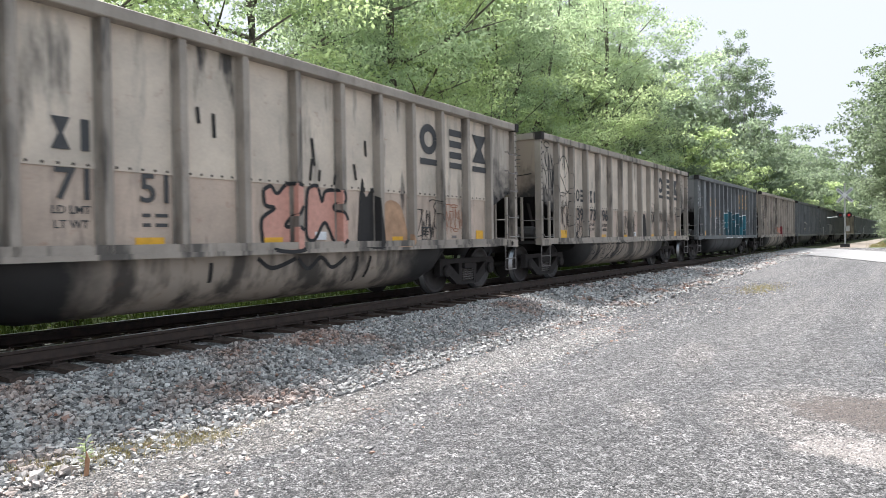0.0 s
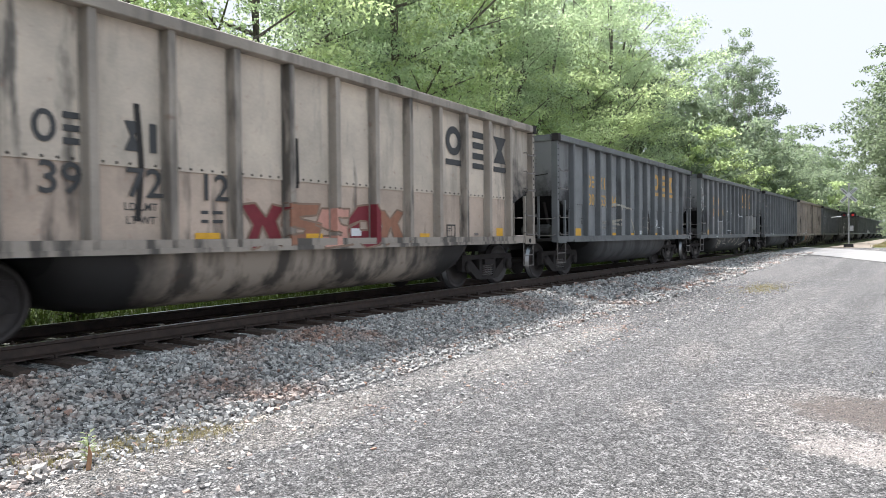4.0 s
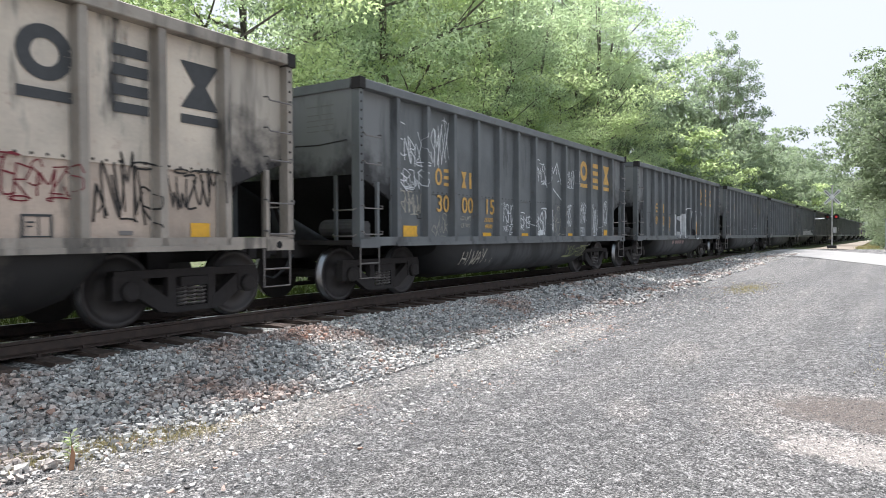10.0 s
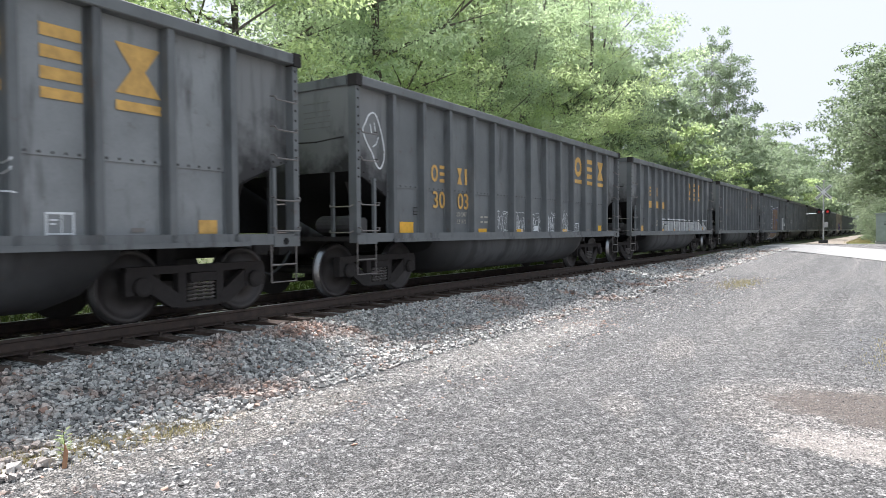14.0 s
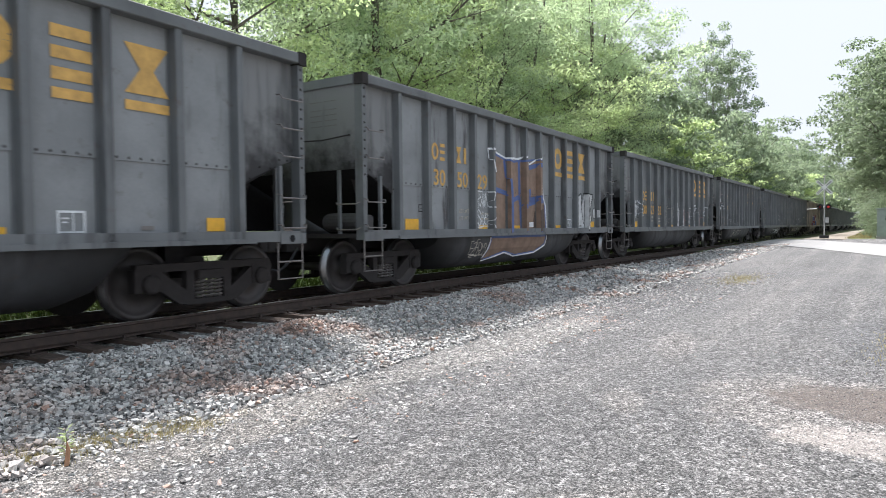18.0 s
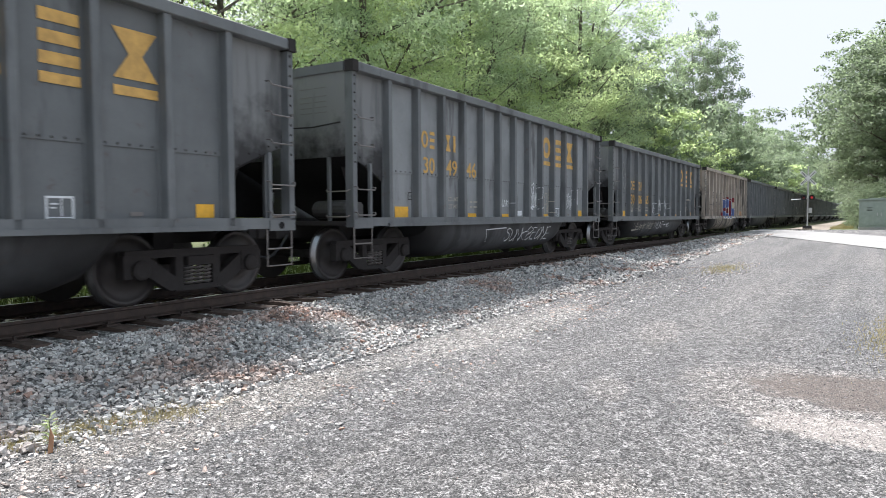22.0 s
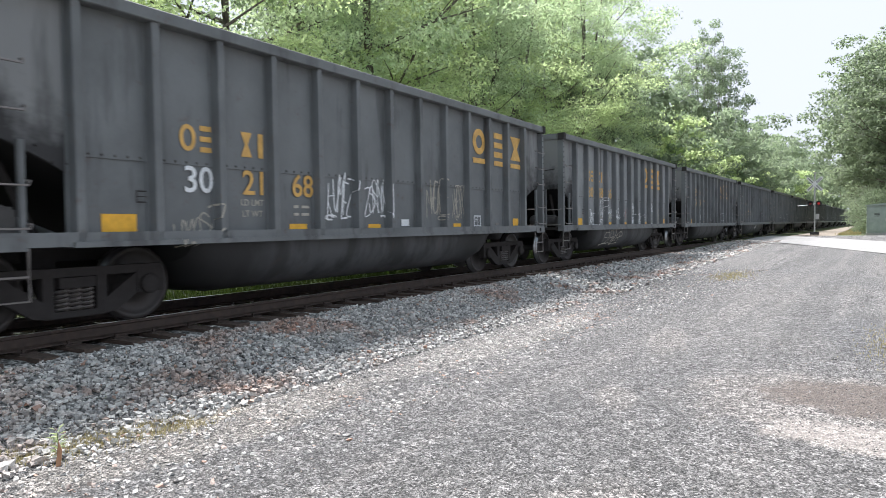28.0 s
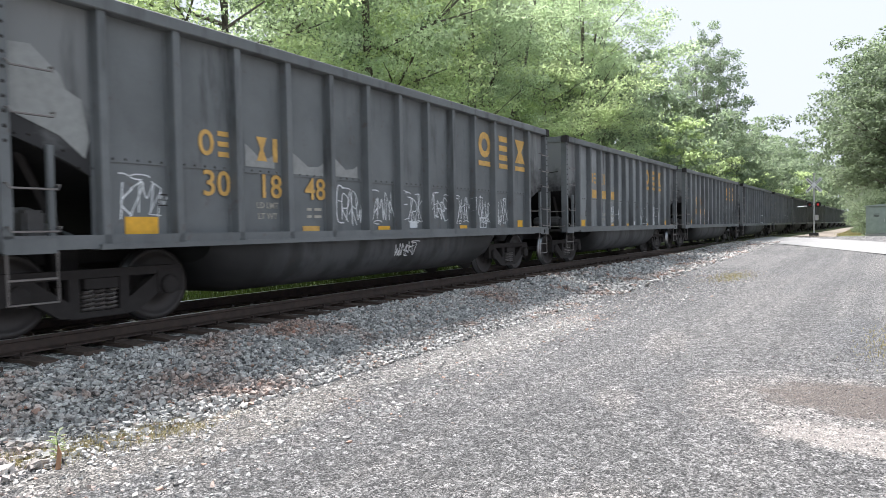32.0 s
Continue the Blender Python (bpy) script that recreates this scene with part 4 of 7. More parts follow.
M_RED0 = m.color((0.12, 0.012, 0.012)).mat


def crossing_signal(x, y):
    ob = tagged(new("crossing_signal"), "railway crossing signal with a white crossbuck and red lamps", "signal")
    ob.location = (x, y, ground_z(x, y))
    part("base", box(bm_new(), -0.3, 0.3, -0.3, 0.3, -0.2, 0.28), M_MATT, ob)
    bm = tube(bm_new(), [(0, 0, 0.2), (0, 0, 4.75)], 0.052, 12)
    part("pole", bm, M_ALU, ob, "silver metal pole")
    part("junction_box", box(bm_new(), -0.12, 0.12, -0.3, -0.06, 1.25, 1.65), M_ALU, ob)
    for a in (-1, 1):
        m_ = Matrix.Translation((-0.09, 0, 3.95)) @ Matrix.Rotation(radians(45 * a), 4, "X")
        blade = part("crossbuck_blade", box(bm_new(), -0.012 - 0.014 * a, 0.0 - 0.014 * a, -0.72, 0.72, -0.11, 0.11, m_), M_SIGNW, ob, "white reflective crossbuck blade")
        for k in (-1, 1):
            bm = bm_new()
            for q in range(5):
                c = k * (0.2 + 0.1 * q)
                box(bm, -0.016 - 0.014 * a, -0.0125 - 0.014 * a, c - 0.03, c + 0.03, -0.06, 0.06, m_)
            part("marking", bm, M_BLACKP, blade)
    part("lamp_arm", tube(bm_new(), [(-0.05, -0.36, 2.45), (-0.05, 0.36, 2.45)], 0.035, 8), M_ALU, ob)
    for k in (-1, 1):
        bm = lathe(bm_new(), [(-0.01, 0.21), (0.01, 0.21)], 24, Matrix.Translation((-0.1, k * 0.28, 2.45)) @ Matrix.Rotation(radians(90), 4, "Z"))
        disc = part("backboard", bm, M_MATT, ob, "round black lamp backboard")
        bm = lathe(bm_new(), [(0.0, 0.085), (0.05, 0.088), (0.06, 0.065)], 20, Matrix.Translation((-0.11, k * 0.28, 2.45)) @ Matrix.Rotation(radians(90), 4, "Z"))
        part("lens", bm, M_RED if k < 0 else M_RED0, disc, "glowing red lens" if k < 0 else "dark red lens")
        bm = bm_new()
        for i in range(9):
            a0, a1 = radians(20 + 140 * i / 9), radians(20 + 140 * (i + 1) / 9)
            vs = [bm.verts.new((xx, k * 0.28 + 0.14 * math.cos(t), 2.45 + 0.14 * math.sin(t))) for xx in (-0.11, -0.36) for t in (a0, a1)]
            bm.faces.new((vs[0], vs[1], vs[3], vs[2]))
        bmesh.ops.solidify(bm, geom=bm.faces[:], thickness=0.006)
        part("hood", bm, M_MATT, disc)
    bm = tube(bm_new(), [(0, 0.06, 2.38), (0, 1.15, 2.3)], 0.03, 6)
    part("side_arm", bm, M_SIGNW, ob, "short white side arm")
    bm = lathe(bm_new(), [(-0.05, 0.02), (-0.02, 0.12), (0.05, 0.14)], 16, Matrix.Translation((0, 0.0, 4.8)) @ Matrix.Rotation(radians(90), 4, "X"))
    part("bell", bm, M_ALU, ob)
    return ob


crossing_signal(58.6, 4.5)

m = Nodes("grey_green_cabinet_paint", 0.55)
n_ = m.noise(m.co, 4, 5, 0.6)
M_CAB = m.color(m.ramp(n_, (0.3, (0.24, 0.285, 0.255)), (0.7, (0.3, 0.34, 0.31)))).bump(n_, 0.1, 0.004).mat


def cabinet(x, y):
    ob = tagged(new("equipment_cabinet"), "grey-green metal railway equipment cabinet beside the road", "cabinet")
    ob.location = (x, y, ground_z(x, y))
    bm = box(bm_new(), -0.9, 0.9, -1.3, 1.3, 0.15, 2.2)
    bmesh.ops.bevel(bm, geom=bm.edges[:], offset=0.02, segments=1, affect="EDGES")
    part("body", bm, M_CAB, ob)
    part("plinth", box(bm_new(), -0.95, 0.95, -1.35, 1.35, -0.2, 0.149), plain("concrete", (0.4, 0.39, 0.37), 0.9), ob, "concrete plinth")
    bm = bm_new()
    extrude_profile(bm, [(-1.4, 2.2), (1.4, 2.2), (1.4, 2.26), (0, 2.38), (-1.4, 2.26)], "x", -1.0, 1.0)
    part("roof", bm, M_CAB, ob)
    for k in (-1, 1):
        d = part("door", box(bm_new(), -0.93, -0.902, k * 0.63 - 0.58, k * 0.63 + 0.58, 0.3, 2.05), M_CAB, ob)
        part("handle", box(bm_new(), -0.97, -0.931, k * 0.12 - 0.02, k * 0.12 + 0.02, 1.0, 1.25), M_ALU, d, "metal handle")
    bm = bm_new()
    for i in range(3):
        box(bm, -0.937, -0.9315, 0.45, 0.8, 1.4 + 0.1 * i, 1.44 + 0.1 * i)
    part("notice", bm, M_MATT, ob, "small dark notice")
    return ob


cabinet(60.5, -0.15)

# ---- sleepers ----
rt = np.random.default_rng(4)
tie_me = []
for q in range(4):
    bm = box(bm_new(), -0.115, 0.115, -1.32, 1.32, -0.18, 0.0)
    bmesh.ops.subdivide_edges(bm, edges=[e for e in bm.edges if abs((e.verts[0].co - e.verts[1].co).y) > 1], cuts=9)
    for v in bm.verts:
        v.co += Vector((rt.normal() * 0.008, rt.normal() * 0.012, rt.normal() * 0.006))
    tie_me.append(mesh_of("sleeper", bm, M_TIE))
plate_me = mesh_of("tie_plate", box(bm_new(), -0.09, 0.09, -0.18, 0.18, 0.0, 0.02), M_RAIL)
spike_me = mesh_of("spike", box(bm_new(), -0.012, 0.012, -0.018, 0.018, 0.02, 0.055), M_RAIL)
x, i = -6.0, 0
while x < 60:
    t = tagged(new("sleeper", tie_me[i % 4]), "dark weathered wooden sleeper with rusty plates", "sleeper", "sleepers")
    t.matrix_basis = pose(x, track_y(x) + rt.normal() * 0.03, RAIL - 0.19, 0, 0, math.degrees(CURVE * max(0, BEND - x)) + rt.normal() * 0.8)
    if x < 26:
        for y in (-0.755, 0.755):
            p_ = part("tie_plate", plate_me, None, t)
            p_.location.y = y
            if y < 0:
                for dy in (-0.13, 0.13):
                    part("spike", spike_me, None, p_).location = (0.04 if dy > 0 else -0.04, dy, 0)
    x += 0.53 + rt.normal() * 0.02
    i += 1


# ---- loose stone ----
def stones(name, n, place, lo, hi, mat, seed, flat=0.75, round_=False):
    """Angular stones, each a twisted block; place gives (x, y, z) arrays."""
    g = np.random.default_rng(seed)
    P = place(g, n)
    n = len(P)
    if round_:
        base = np.array([(1, 0, 0), (-1, 0, 0), (0, 1, 0), (0, -1, 0), (0, 0, 1), (0, 0, -1)], float)
        tri = np.array([(0, 2, 4), (2, 1, 4), (1, 3, 4), (3, 0, 4), (2, 0, 5), (1, 2, 5), (3, 1, 5), (0, 3, 5)])
    else:
        base = np.array([(a, b, c) for c in (-1, 1) for b in (-1, 1) for a in (-1, 1)], float) * 0.72
        tri = np.array([(0, 2, 3), (0, 3, 1), (4, 5, 7), (4, 7, 6), (0, 1, 5), (0, 5, 4), (2, 6, 7), (2, 7, 3), (0, 4, 6), (0, 6, 2), (1, 3, 7), (1, 7, 5)])
    V = base[None] * (1 + g.normal(size=(n, len(base), 3)) * 0.3) + g.normal(size=(n, len(base), 3)) * 0.16
    s = (lo + (hi - lo) * g.random(n) ** 2.0) * 0.5
    V = V * s[:, None, None] * np.stack([1.15 + 0.3 * g.random(n), 0.9 + 0.25 * g.random(n), flat + 0.2 * g.random(n)], 1)[:, None, :]
    a = g.random(n) * 6.283
    b = g.normal(size=n) * 0.6
    ca, sa, cb, sb = np.cos(a), np.sin(a), np.cos(b), np.sin(b)
    x, y, z = V[..., 0], V[..., 1], V[..., 2]
    y, z = y * cb[:, None] - z * sb[:, None], y * sb[:, None] + z * cb[:, None]
    x, y = x * ca[:, None] - y * sa[:, None], x * sa[:, None] + y * ca[:, None]
    V = np.stack([x, y, z], -1) + P[:, None, :]
    F = tri[None] + (np.arange(n) * len(base))[:, None, None]
    return raw(name, V.reshape(-1, 3).tolist(), F.reshape(-1, 3).tolist(), mat)


def on_bed(x0, x1, d0, d1, lift):
    def place(g, n):
        xs_ = x0 + (x1 - x0) * g.random(n)
        ds_ = d0 + (d1 - d0) * g.random(n)
        return np.array([(x, track_y(x) + d, max(bed_z(x, d), ground_z(x, track_y(x) + d)) + lift * (g.random() - 0.25)) for x, d in zip(xs_, ds_)])
    return place


def on_lot(x0, x1, y0, y1, edge=False):
    def place(g, n):
        xs_ = x0 + (x1 - x0) * g.random(n) ** 1.3
        out = []
        for x in xs_:
            top = lot_edge(x) + 0.6
            y = top - (g.random() ** 1.9) * 3.0 if edge else y0 + (min(y1, top) - y0) * g.random()
            out.append((x, y, ground_z(x, y) + 0.006))
        return np.array(out)
    return place


for nm, me in (
    ("ballast_stones", stones("ballast_stones", 27000, on_bed(0.5, 14, -3.9, -1.4, 0.05), 0.018, 0.053, M_STONE, 31)),
    ("ballast_stones", stones("ballast_stones", 9500, on_bed(14, 45, -4.1, -1.38, 0.06), 0.04, 0.095, M_STONE, 32)),
    ("ballast_stones", stones("ballast_stones", 1500, on_bed(0, 16, -0.6, 3.4, 0.05), 0.045, 0.09, M_STONE, 33)),
    ("loose_stones", stones("loose_stones", 13000, on_lot(0.8, 22, 0, 0, True), 0.01, 0.042, M_STONE, 34, 0.5)),
    ("gravel", stones("gravel", 40000, on_lot(1.2, 10, -2.2, 5.4), 0.006, 0.016, M_GRAVEL, 35, 0.55, True)),
    ("gravel", stones("gravel", 12000, on_lot(8, 28, -2.5, 6), 0.009, 0.024, M_GRAVEL, 36, 0.5, True)),
):
    tagged(new(nm, me), "loose crushed grey and white stone" if nm == "gravel" else "angular grey and white ballast stones beside the rail", "gravel", kind="stuff")

# the stones that lie nearest, each a piece of its own
g_ = np.random.default_rng(77)
KIT = [stones("stone", 1, lambda g, n: np.zeros((1, 3)), 0.03, 0.052, M_STONE, 400 + i) for i in range(14)]
BED = bpy.data.objects["ballast_bed"]
for i in range(290):
    x_ = 0.9 + 3.6 * g_.random()
    d_ = -3.75 + 1.9 * g_.random()
    ob = part("stone", KIT[i % 14], None, BED)
    ob.matrix_basis = pose(x_, track_y(x_) + d_, max(bed_z(x_, d_), ground_z(x_, track_y(x_) + d_)) + 0.03, 0, 0, g_.random() * 360)

# ---- grass, weed and stake by the ballast toe ----
def blades(n, place, h, w, mat, seed):
    g = np.random.default_rng(seed)
    V, F = [], []
    for i in range(n):
        x, y = place(g)
        z = ground_z(x, y) - 0.005
        a, hh, ln = g.random() * 6.28, h * (0.5 + g.random()), h * 0.6 * g.normal()
        dx, dy = math.cos(a) * w, math.sin(a) * w
        k = len(V)
        V += [(x - dx, y - dy, z), (x + dx, y + dy, z), (x + dx * 0.7 + dy / w * ln * 0.3, y + dy * 0.7 + dx / w * ln * 0.3, z + hh * 0.6), (x - dx * 0.7 + dy / w * ln * 0.3, y - dy * 0.7 + dx / w * ln * 0.3, z + hh * 0.6), (x + dy / w * ln, y + dx / w * ln, z + hh)]
        F += [(k, k + 1, k + 2, k + 3), (k + 3, k + 2, k + 4)]
    return raw("grass", V, F, mat)


M_STRAW = foliage("dry_grass", (0.24, 0.2, 0.09), (0.46, 0.39, 0.2), 0.3)
M_GRASS = foliage("green_grass", (0.07, 0.11, 0.025), (0.17, 0.22, 0.05), 0.35)


def strip(g):
    t = g.random()
    return 1.9 + 1.4 * t + g.normal() * 0.05, 4.95 - 0.35 * t + g.normal() * 0.13


tagged(new("grass", blades(2400, strip, 0.045, 0.0022, M_STRAW, 8)), "sparse dry yellow grass at the ballast toe", "grass", kind="stuff")
tagged(new("grass", blades(900, lambda g: (19.6 + g.normal() * 0.9, 3.5 + g.normal() * 0.25), 0.045, 0.006, M_STRAW, 9)), "thin yellow grass patch on the lot", "grass", kind="stuff")
tagged(new("grass", blades(2600, lambda g: (60 + g.random() * 60, 1.6 + g.random() * 1.6), 0.16, 0.02, M_STRAW, 10)), "thin dry verge grass beside the dirt track", "grass", kind="stuff")
tagged(new("grass", blades(1800, lambda g: (9.9 + g.normal() * 0.9, -0.25 + g.normal() * 0.2), 0.035, 0.005, M_STRAW, 12)), "small yellowing weeds at the lot's edge", "grass", kind="stuff")
tagged(new("grass", blades(9000, lambda g: (-2 + g.random() * 40, 12.2 + g.random() * 3.0), 0.4, 0.012, M_GRASS, 13)), "green grass along the far side of the track", "grass", kind="stuff")

bm = bm_new()
box(bm, -0.03, 0.03, -0.014, 0.014, -0.02, 0.13)
for v in bm.verts:
    if v.co.z > 0.1:
        v.co.x *= 0.45
        v.co.z += 0.03 * (1 if v.co.y > 0 else -1)
bmesh.ops.bevel(bm, geom=bm.edges[:], offset=0.003, segments=1, affect="EDGES")
m = Nodes("split_orange_wood", 0.85)
n_ = m.noise(m.co, 14, 5, 0.6, (1, 1, 0.15))
st = new("wooden_stake", mesh_of("wooden_stake", bm, m.color(m.ramp(n_, (0.3, (0.25, 0.12, 0.06)), (0.7, (0.48, 0.28, 0.16)))).bump(n_, 0.4, 0.004).mat))
st.matrix_basis = pose(2.2, 4.52, ground_z(2.2, 4.52), 6, 8, 60)
tagged(st, "short split wooden stake stuck in the gravel", "stake")

g_ = np.random.default_rng(17)
bm = bm_new()
V, F = [], []
for i in range(34):
    a, z = g_.random() * 6.28, 0.05 + 0.15 * g_.random()
    ln, wd = 0.05 * (0.6 + g_.random()), 0.011
    c = Vector((0.012 * math.cos(a), 0.012 * math.sin(a), z))
    d, e = Vector((math.cos(a), math.sin(a), 0.5)).normalized(), Vector((-math.sin(a), math.cos(a), 0))
    k = len(V)
    V += [tuple(c), tuple(c + d * ln * 0.5 + e * wd), tuple(c + d * ln - Vector((0, 0, 0.01))), tuple(c + d * ln * 0.5 - e * wd)]
    F.append((k, k + 1, k + 2, k + 3))
weed = tagged(new("weed"), "small bright green weed growing beside the stake", "weed")
weed.location = (2.27, 4.66, ground_z(2.27, 4.66))
part("stem", tube(bm, [(0, 0, -0.01), (0.004, 0.003, 0.1), (0, 0.008, 0.2)], 0.004, 5, 0.002), M_GRASS, weed)
part("leaves", raw("leaves", V, F, M_LEAF2), None, weed)

# ---- markings and graffiti on the cars ----
def panel_x(body, u):
    """Along the side in panels: 0 the leading end, 1 the first stake, 13 the last."""
    return -body / 2 + 1.05 * u if u < 1 else stake_x(body, u - 1) + 0.08


def skin(body, x, z):
    """Outer surface of the side at (x, z), over panels, stakes and belly."""
    if z < SILL - 0.02:
        for (ya, za), (yb, zb) in zip(BELLY, BELLY[1:]):
            if za <= z <= zb:
                return -(ya + (yb - ya) * (z - za) / (zb - za)) - 0.006
        return -1.45
    if z < SILL + 0.06:
        return -HALF - 0.039
    if min(abs(x - q) for q in STAKES[body]) < 0.055:
        return -HALF - 0.005
    return FACE - 0.009 if z > SEAM - 0.05 else FACE + 0.004


STAKES = {n: [stake_x(n, i) for i in range(13)] for n in (SHORT, LONG)}
BELLY = [(0.75, 0.25), (1.05, 0.32), (1.26, 0.46), (1.38, 0.64), (1.43, 0.80), (1.44, 0.96)]


def curve_through(pts, step=5):
    out = []
    for i in range(len(pts) - 1):
        p0, p1, p2, p3 = pts[max(i - 1, 0)], pts[i], pts[i + 1], pts[min(i + 2, len(pts) - 1)]
        for j in range(step):
            t = j / step
            out.append(tuple(0.5 * (2 * b + (c - a) * t + (2 * a - 5 * b + 4 * c - d) * t * t + (3 * b - a - 3 * c + d) * t ** 3) for a, b, c, d in zip(p0, p1, p2, p3)))
    return out + [pts[-1]]


def ribbon(bm, body, pts, w, lift=0.0):
    """A painted stroke along (x, z) points, lying on the car's side."""
    fine = []
    for a, b in zip(pts, pts[1:]):
        n = max(1, int(math.hypot(b[0] - a[0], b[1] - a[1]) / 0.03))
        fine += [(a[0] + (b[0] - a[0]) * i / n, a[1] + (b[1] - a[1]) * i / n) for i in range(n)]
    fine.append(pts[-1])
    prev = None
    for i, (x, z) in enumerate(fine):
        a, b = fine[max(i - 1, 0)], fine[min(i + 1, len(fine) - 1)]
        dx, dz = b[0] - a[0], b[1] - a[1]
        ln = math.hypot(dx, dz) or 1
        nx_, nz_ = -dz / ln * w / 2, dx / ln * w / 2
        y = skin(body, x, z) - lift
        cur = (bm.verts.new((x + nx_, y, z + nz_)), bm.verts.new((x - nx_, y, z - nz_)))
        if prev:
            bm.faces.new((prev[0], prev[1], cur[1], cur[0]))
        prev = cur


def shape(bm, body, pts, lift=0.0):
    """A plain painted outline on one panel."""
    y = skin(body, sum(p[0] for p in pts) / len(pts), pts[0][1]) - lift
    bm.faces.new([bm.verts.new((x, y, z)) for x, z in pts])


BANDS = [0.25, 0.32, 0.46, 0.64, 0.80, SILL - 0.021, SILL - 0.019, SILL + 0.059, SILL + 0.062, SEAM - 0.052, SEAM - 0.048, TOP]


def fill(bm, body, pts, lift=0.0, cell=0.09):
    """Paint inside a closed outline, as facets that follow panels, stakes and belly."""
    xs_ = [p[0] for p in pts]
    lo_x, hi_x = min(xs_), max(xs_)
    n = max(1, round((hi_x - lo_x) / cell))
    cols = {lo_x + (hi_x - lo_x) * i / n for i in range(n + 1)}
    cols |= {q + d for q in STAKES[body] for d in (-0.064, -0.054, 0.054, 0.064) if lo_x < q + d < hi_x}
    cols = sorted(cols | set(xs_))
    cols = [c for i, c in enumerate(cols) if i == 0 or c - cols[i - 1] > 0.002]

    def cuts(m_):
        out = []
        for (ax, az), (bx, bz) in zip(pts, pts[1:] + pts[:1]):
            if (ax <= m_) != (bx <= m_):
                out.append((m_ - ax) / (bx - ax) * (bz - az) + az)
        return sorted(out)

    for x, x2 in zip(cols, cols[1:]):
        e = (x2 - x) * 0.02
        ca, cb = cuts(x + e), cuts(x2 - e)
        if len(ca) != len(cb):
            ca = cb = cuts((x + x2) / 2)
        for k in range(0, len(ca) - 1, 2):
            for za, zb in zip(BANDS, BANDS[1:]):
                q = [min(max(v, za), zb) for v in (ca[k], cb[k], cb[k + 1], ca[k + 1])]
                if q[2] - q[1] < 1e-4 and q[3] - q[0] < 1e-4:
                    continue
                bm.faces.new([bm.verts.new((xx, skin(body, xx, z) - lift, z)) for xx, z in zip((x, x2, x2, x), q)])
    bmesh.ops.remove_doubles(bm, verts=bm.verts[:], dist=0.0045)


def flat_mesh(name, bm, mat):
    bmesh.ops.recalc_face_normals(bm, faces=bm.faces)
    me = bpy.data.meshes.new(name)
    bm.to_mesh(me)
    bm.free()
    me.materials.append(mat)
    return me


def flat(name, body, car, rects, mat, label="", lift=0.0):
    bm = bm_new()
    for x0, x1, z0, z1 in rects:
        y = min(skin(body, x0 + 0.01, z0), skin(body, x1 - 0.01, z1)) - lift
        box(bm, x0, x1, y - 0.003, y, z0, z1)
    return part(name, bm, mat, car, label)


TEXTS = {}


def lettering(text, size, mat):
    """A numeral mesh from the built-in font, standing in the x-z plane."""
    key = (text, size, mat.name)
    if key not in TEXTS:
        cu = bpy.data.curves.new("numeral", "FONT")
        cu.body, cu.size, cu.align_x, cu.extrude, cu.offset = text, size, "CENTER", 0.0015, size * 0.01
        cu.resolution_u = 3
        ob = bpy.data.objects.new("numeral", cu)
        scene.collection.objects.link(ob)
        bpy.context.view_layer.update()
        me = bpy.data.meshes.new_from_object(ob.evaluated_get(bpy.context.evaluated_depsgraph_get()))
        bpy.data.objects.remove(ob)
        me.transform(Matrix.Rotation(radians(90), 4, "X"))
        me.materials.clear()
        me.materials.append(mat)
        TEXTS[key] = me
    return TEXTS[key]


def ring_shape(cx, cz, w, h, t, gap=14):
    """Thick broken ring as a closed outline."""
    n = 20
    a0, a1 = radians(gap), radians(360 - gap)
    o = [(cx + w / 2 * math.cos(a0 + (a1 - a0) * i / n), cz + h / 2 * math.sin(a0 + (a1 - a0) * i / n)) for i in range(n + 1)]
    i_ = [(cx + (w / 2 - t) * math.cos(a1 + (a0 - a1) * i / n), cz + (h / 2 - t) * math.sin(a1 + (a0 - a1) * i / n)) for i in range(n + 1)]
    return o + i_


def emblem(car, body, u0, z0, z1, w, mat, under):
    """Three plain block shapes in a row: ring, stacked bars, hourglass; bars beneath."""
    h, t = z1 - z0, (z1 - z0) * 0.26
    for i in range(3):
        cx = panel_x(body, u0 + i + 0.5) + (0.06 if body == LONG else 0.02)
        bm = bm_new()
        cz = (z0 + z1) / 2
        if i == 0:
            shape(bm, body, ring_shape(cx, cz, w, h, t * 0.95, 0.4), 0.002)
        elif i == 1:
            k = w * 0.38
            for q in (0.0, 0.385, 0.77):
                shape(bm, body, [(cx - k, z0 + h * q), (cx + k, z0 + h * q), (cx + k, z0 + h * (q + 0.23)), (cx - k, z0 + h * (q + 0.23))], 0.002)
        else:
            k = w * 0.5
            shape(bm, body, [(cx - k, z0), (cx + k, z0), (cx + k * 0.3, cz), (cx + k, z1), (cx - k, z1), (cx - k * 0.3, cz)], 0.002)
        part("emblem", flat_mesh("emblem", bm, mat), None, car, "large painted block emblem")
        if under:
            k = w * (0.5, 0.38, 0.5)[i]
            y = FACE - 0.011
            part("underline", box(bm_new(), cx - k, cx + k, y - 0.003, y, z0 - 0.19, z0 - 0.08), mat, car)


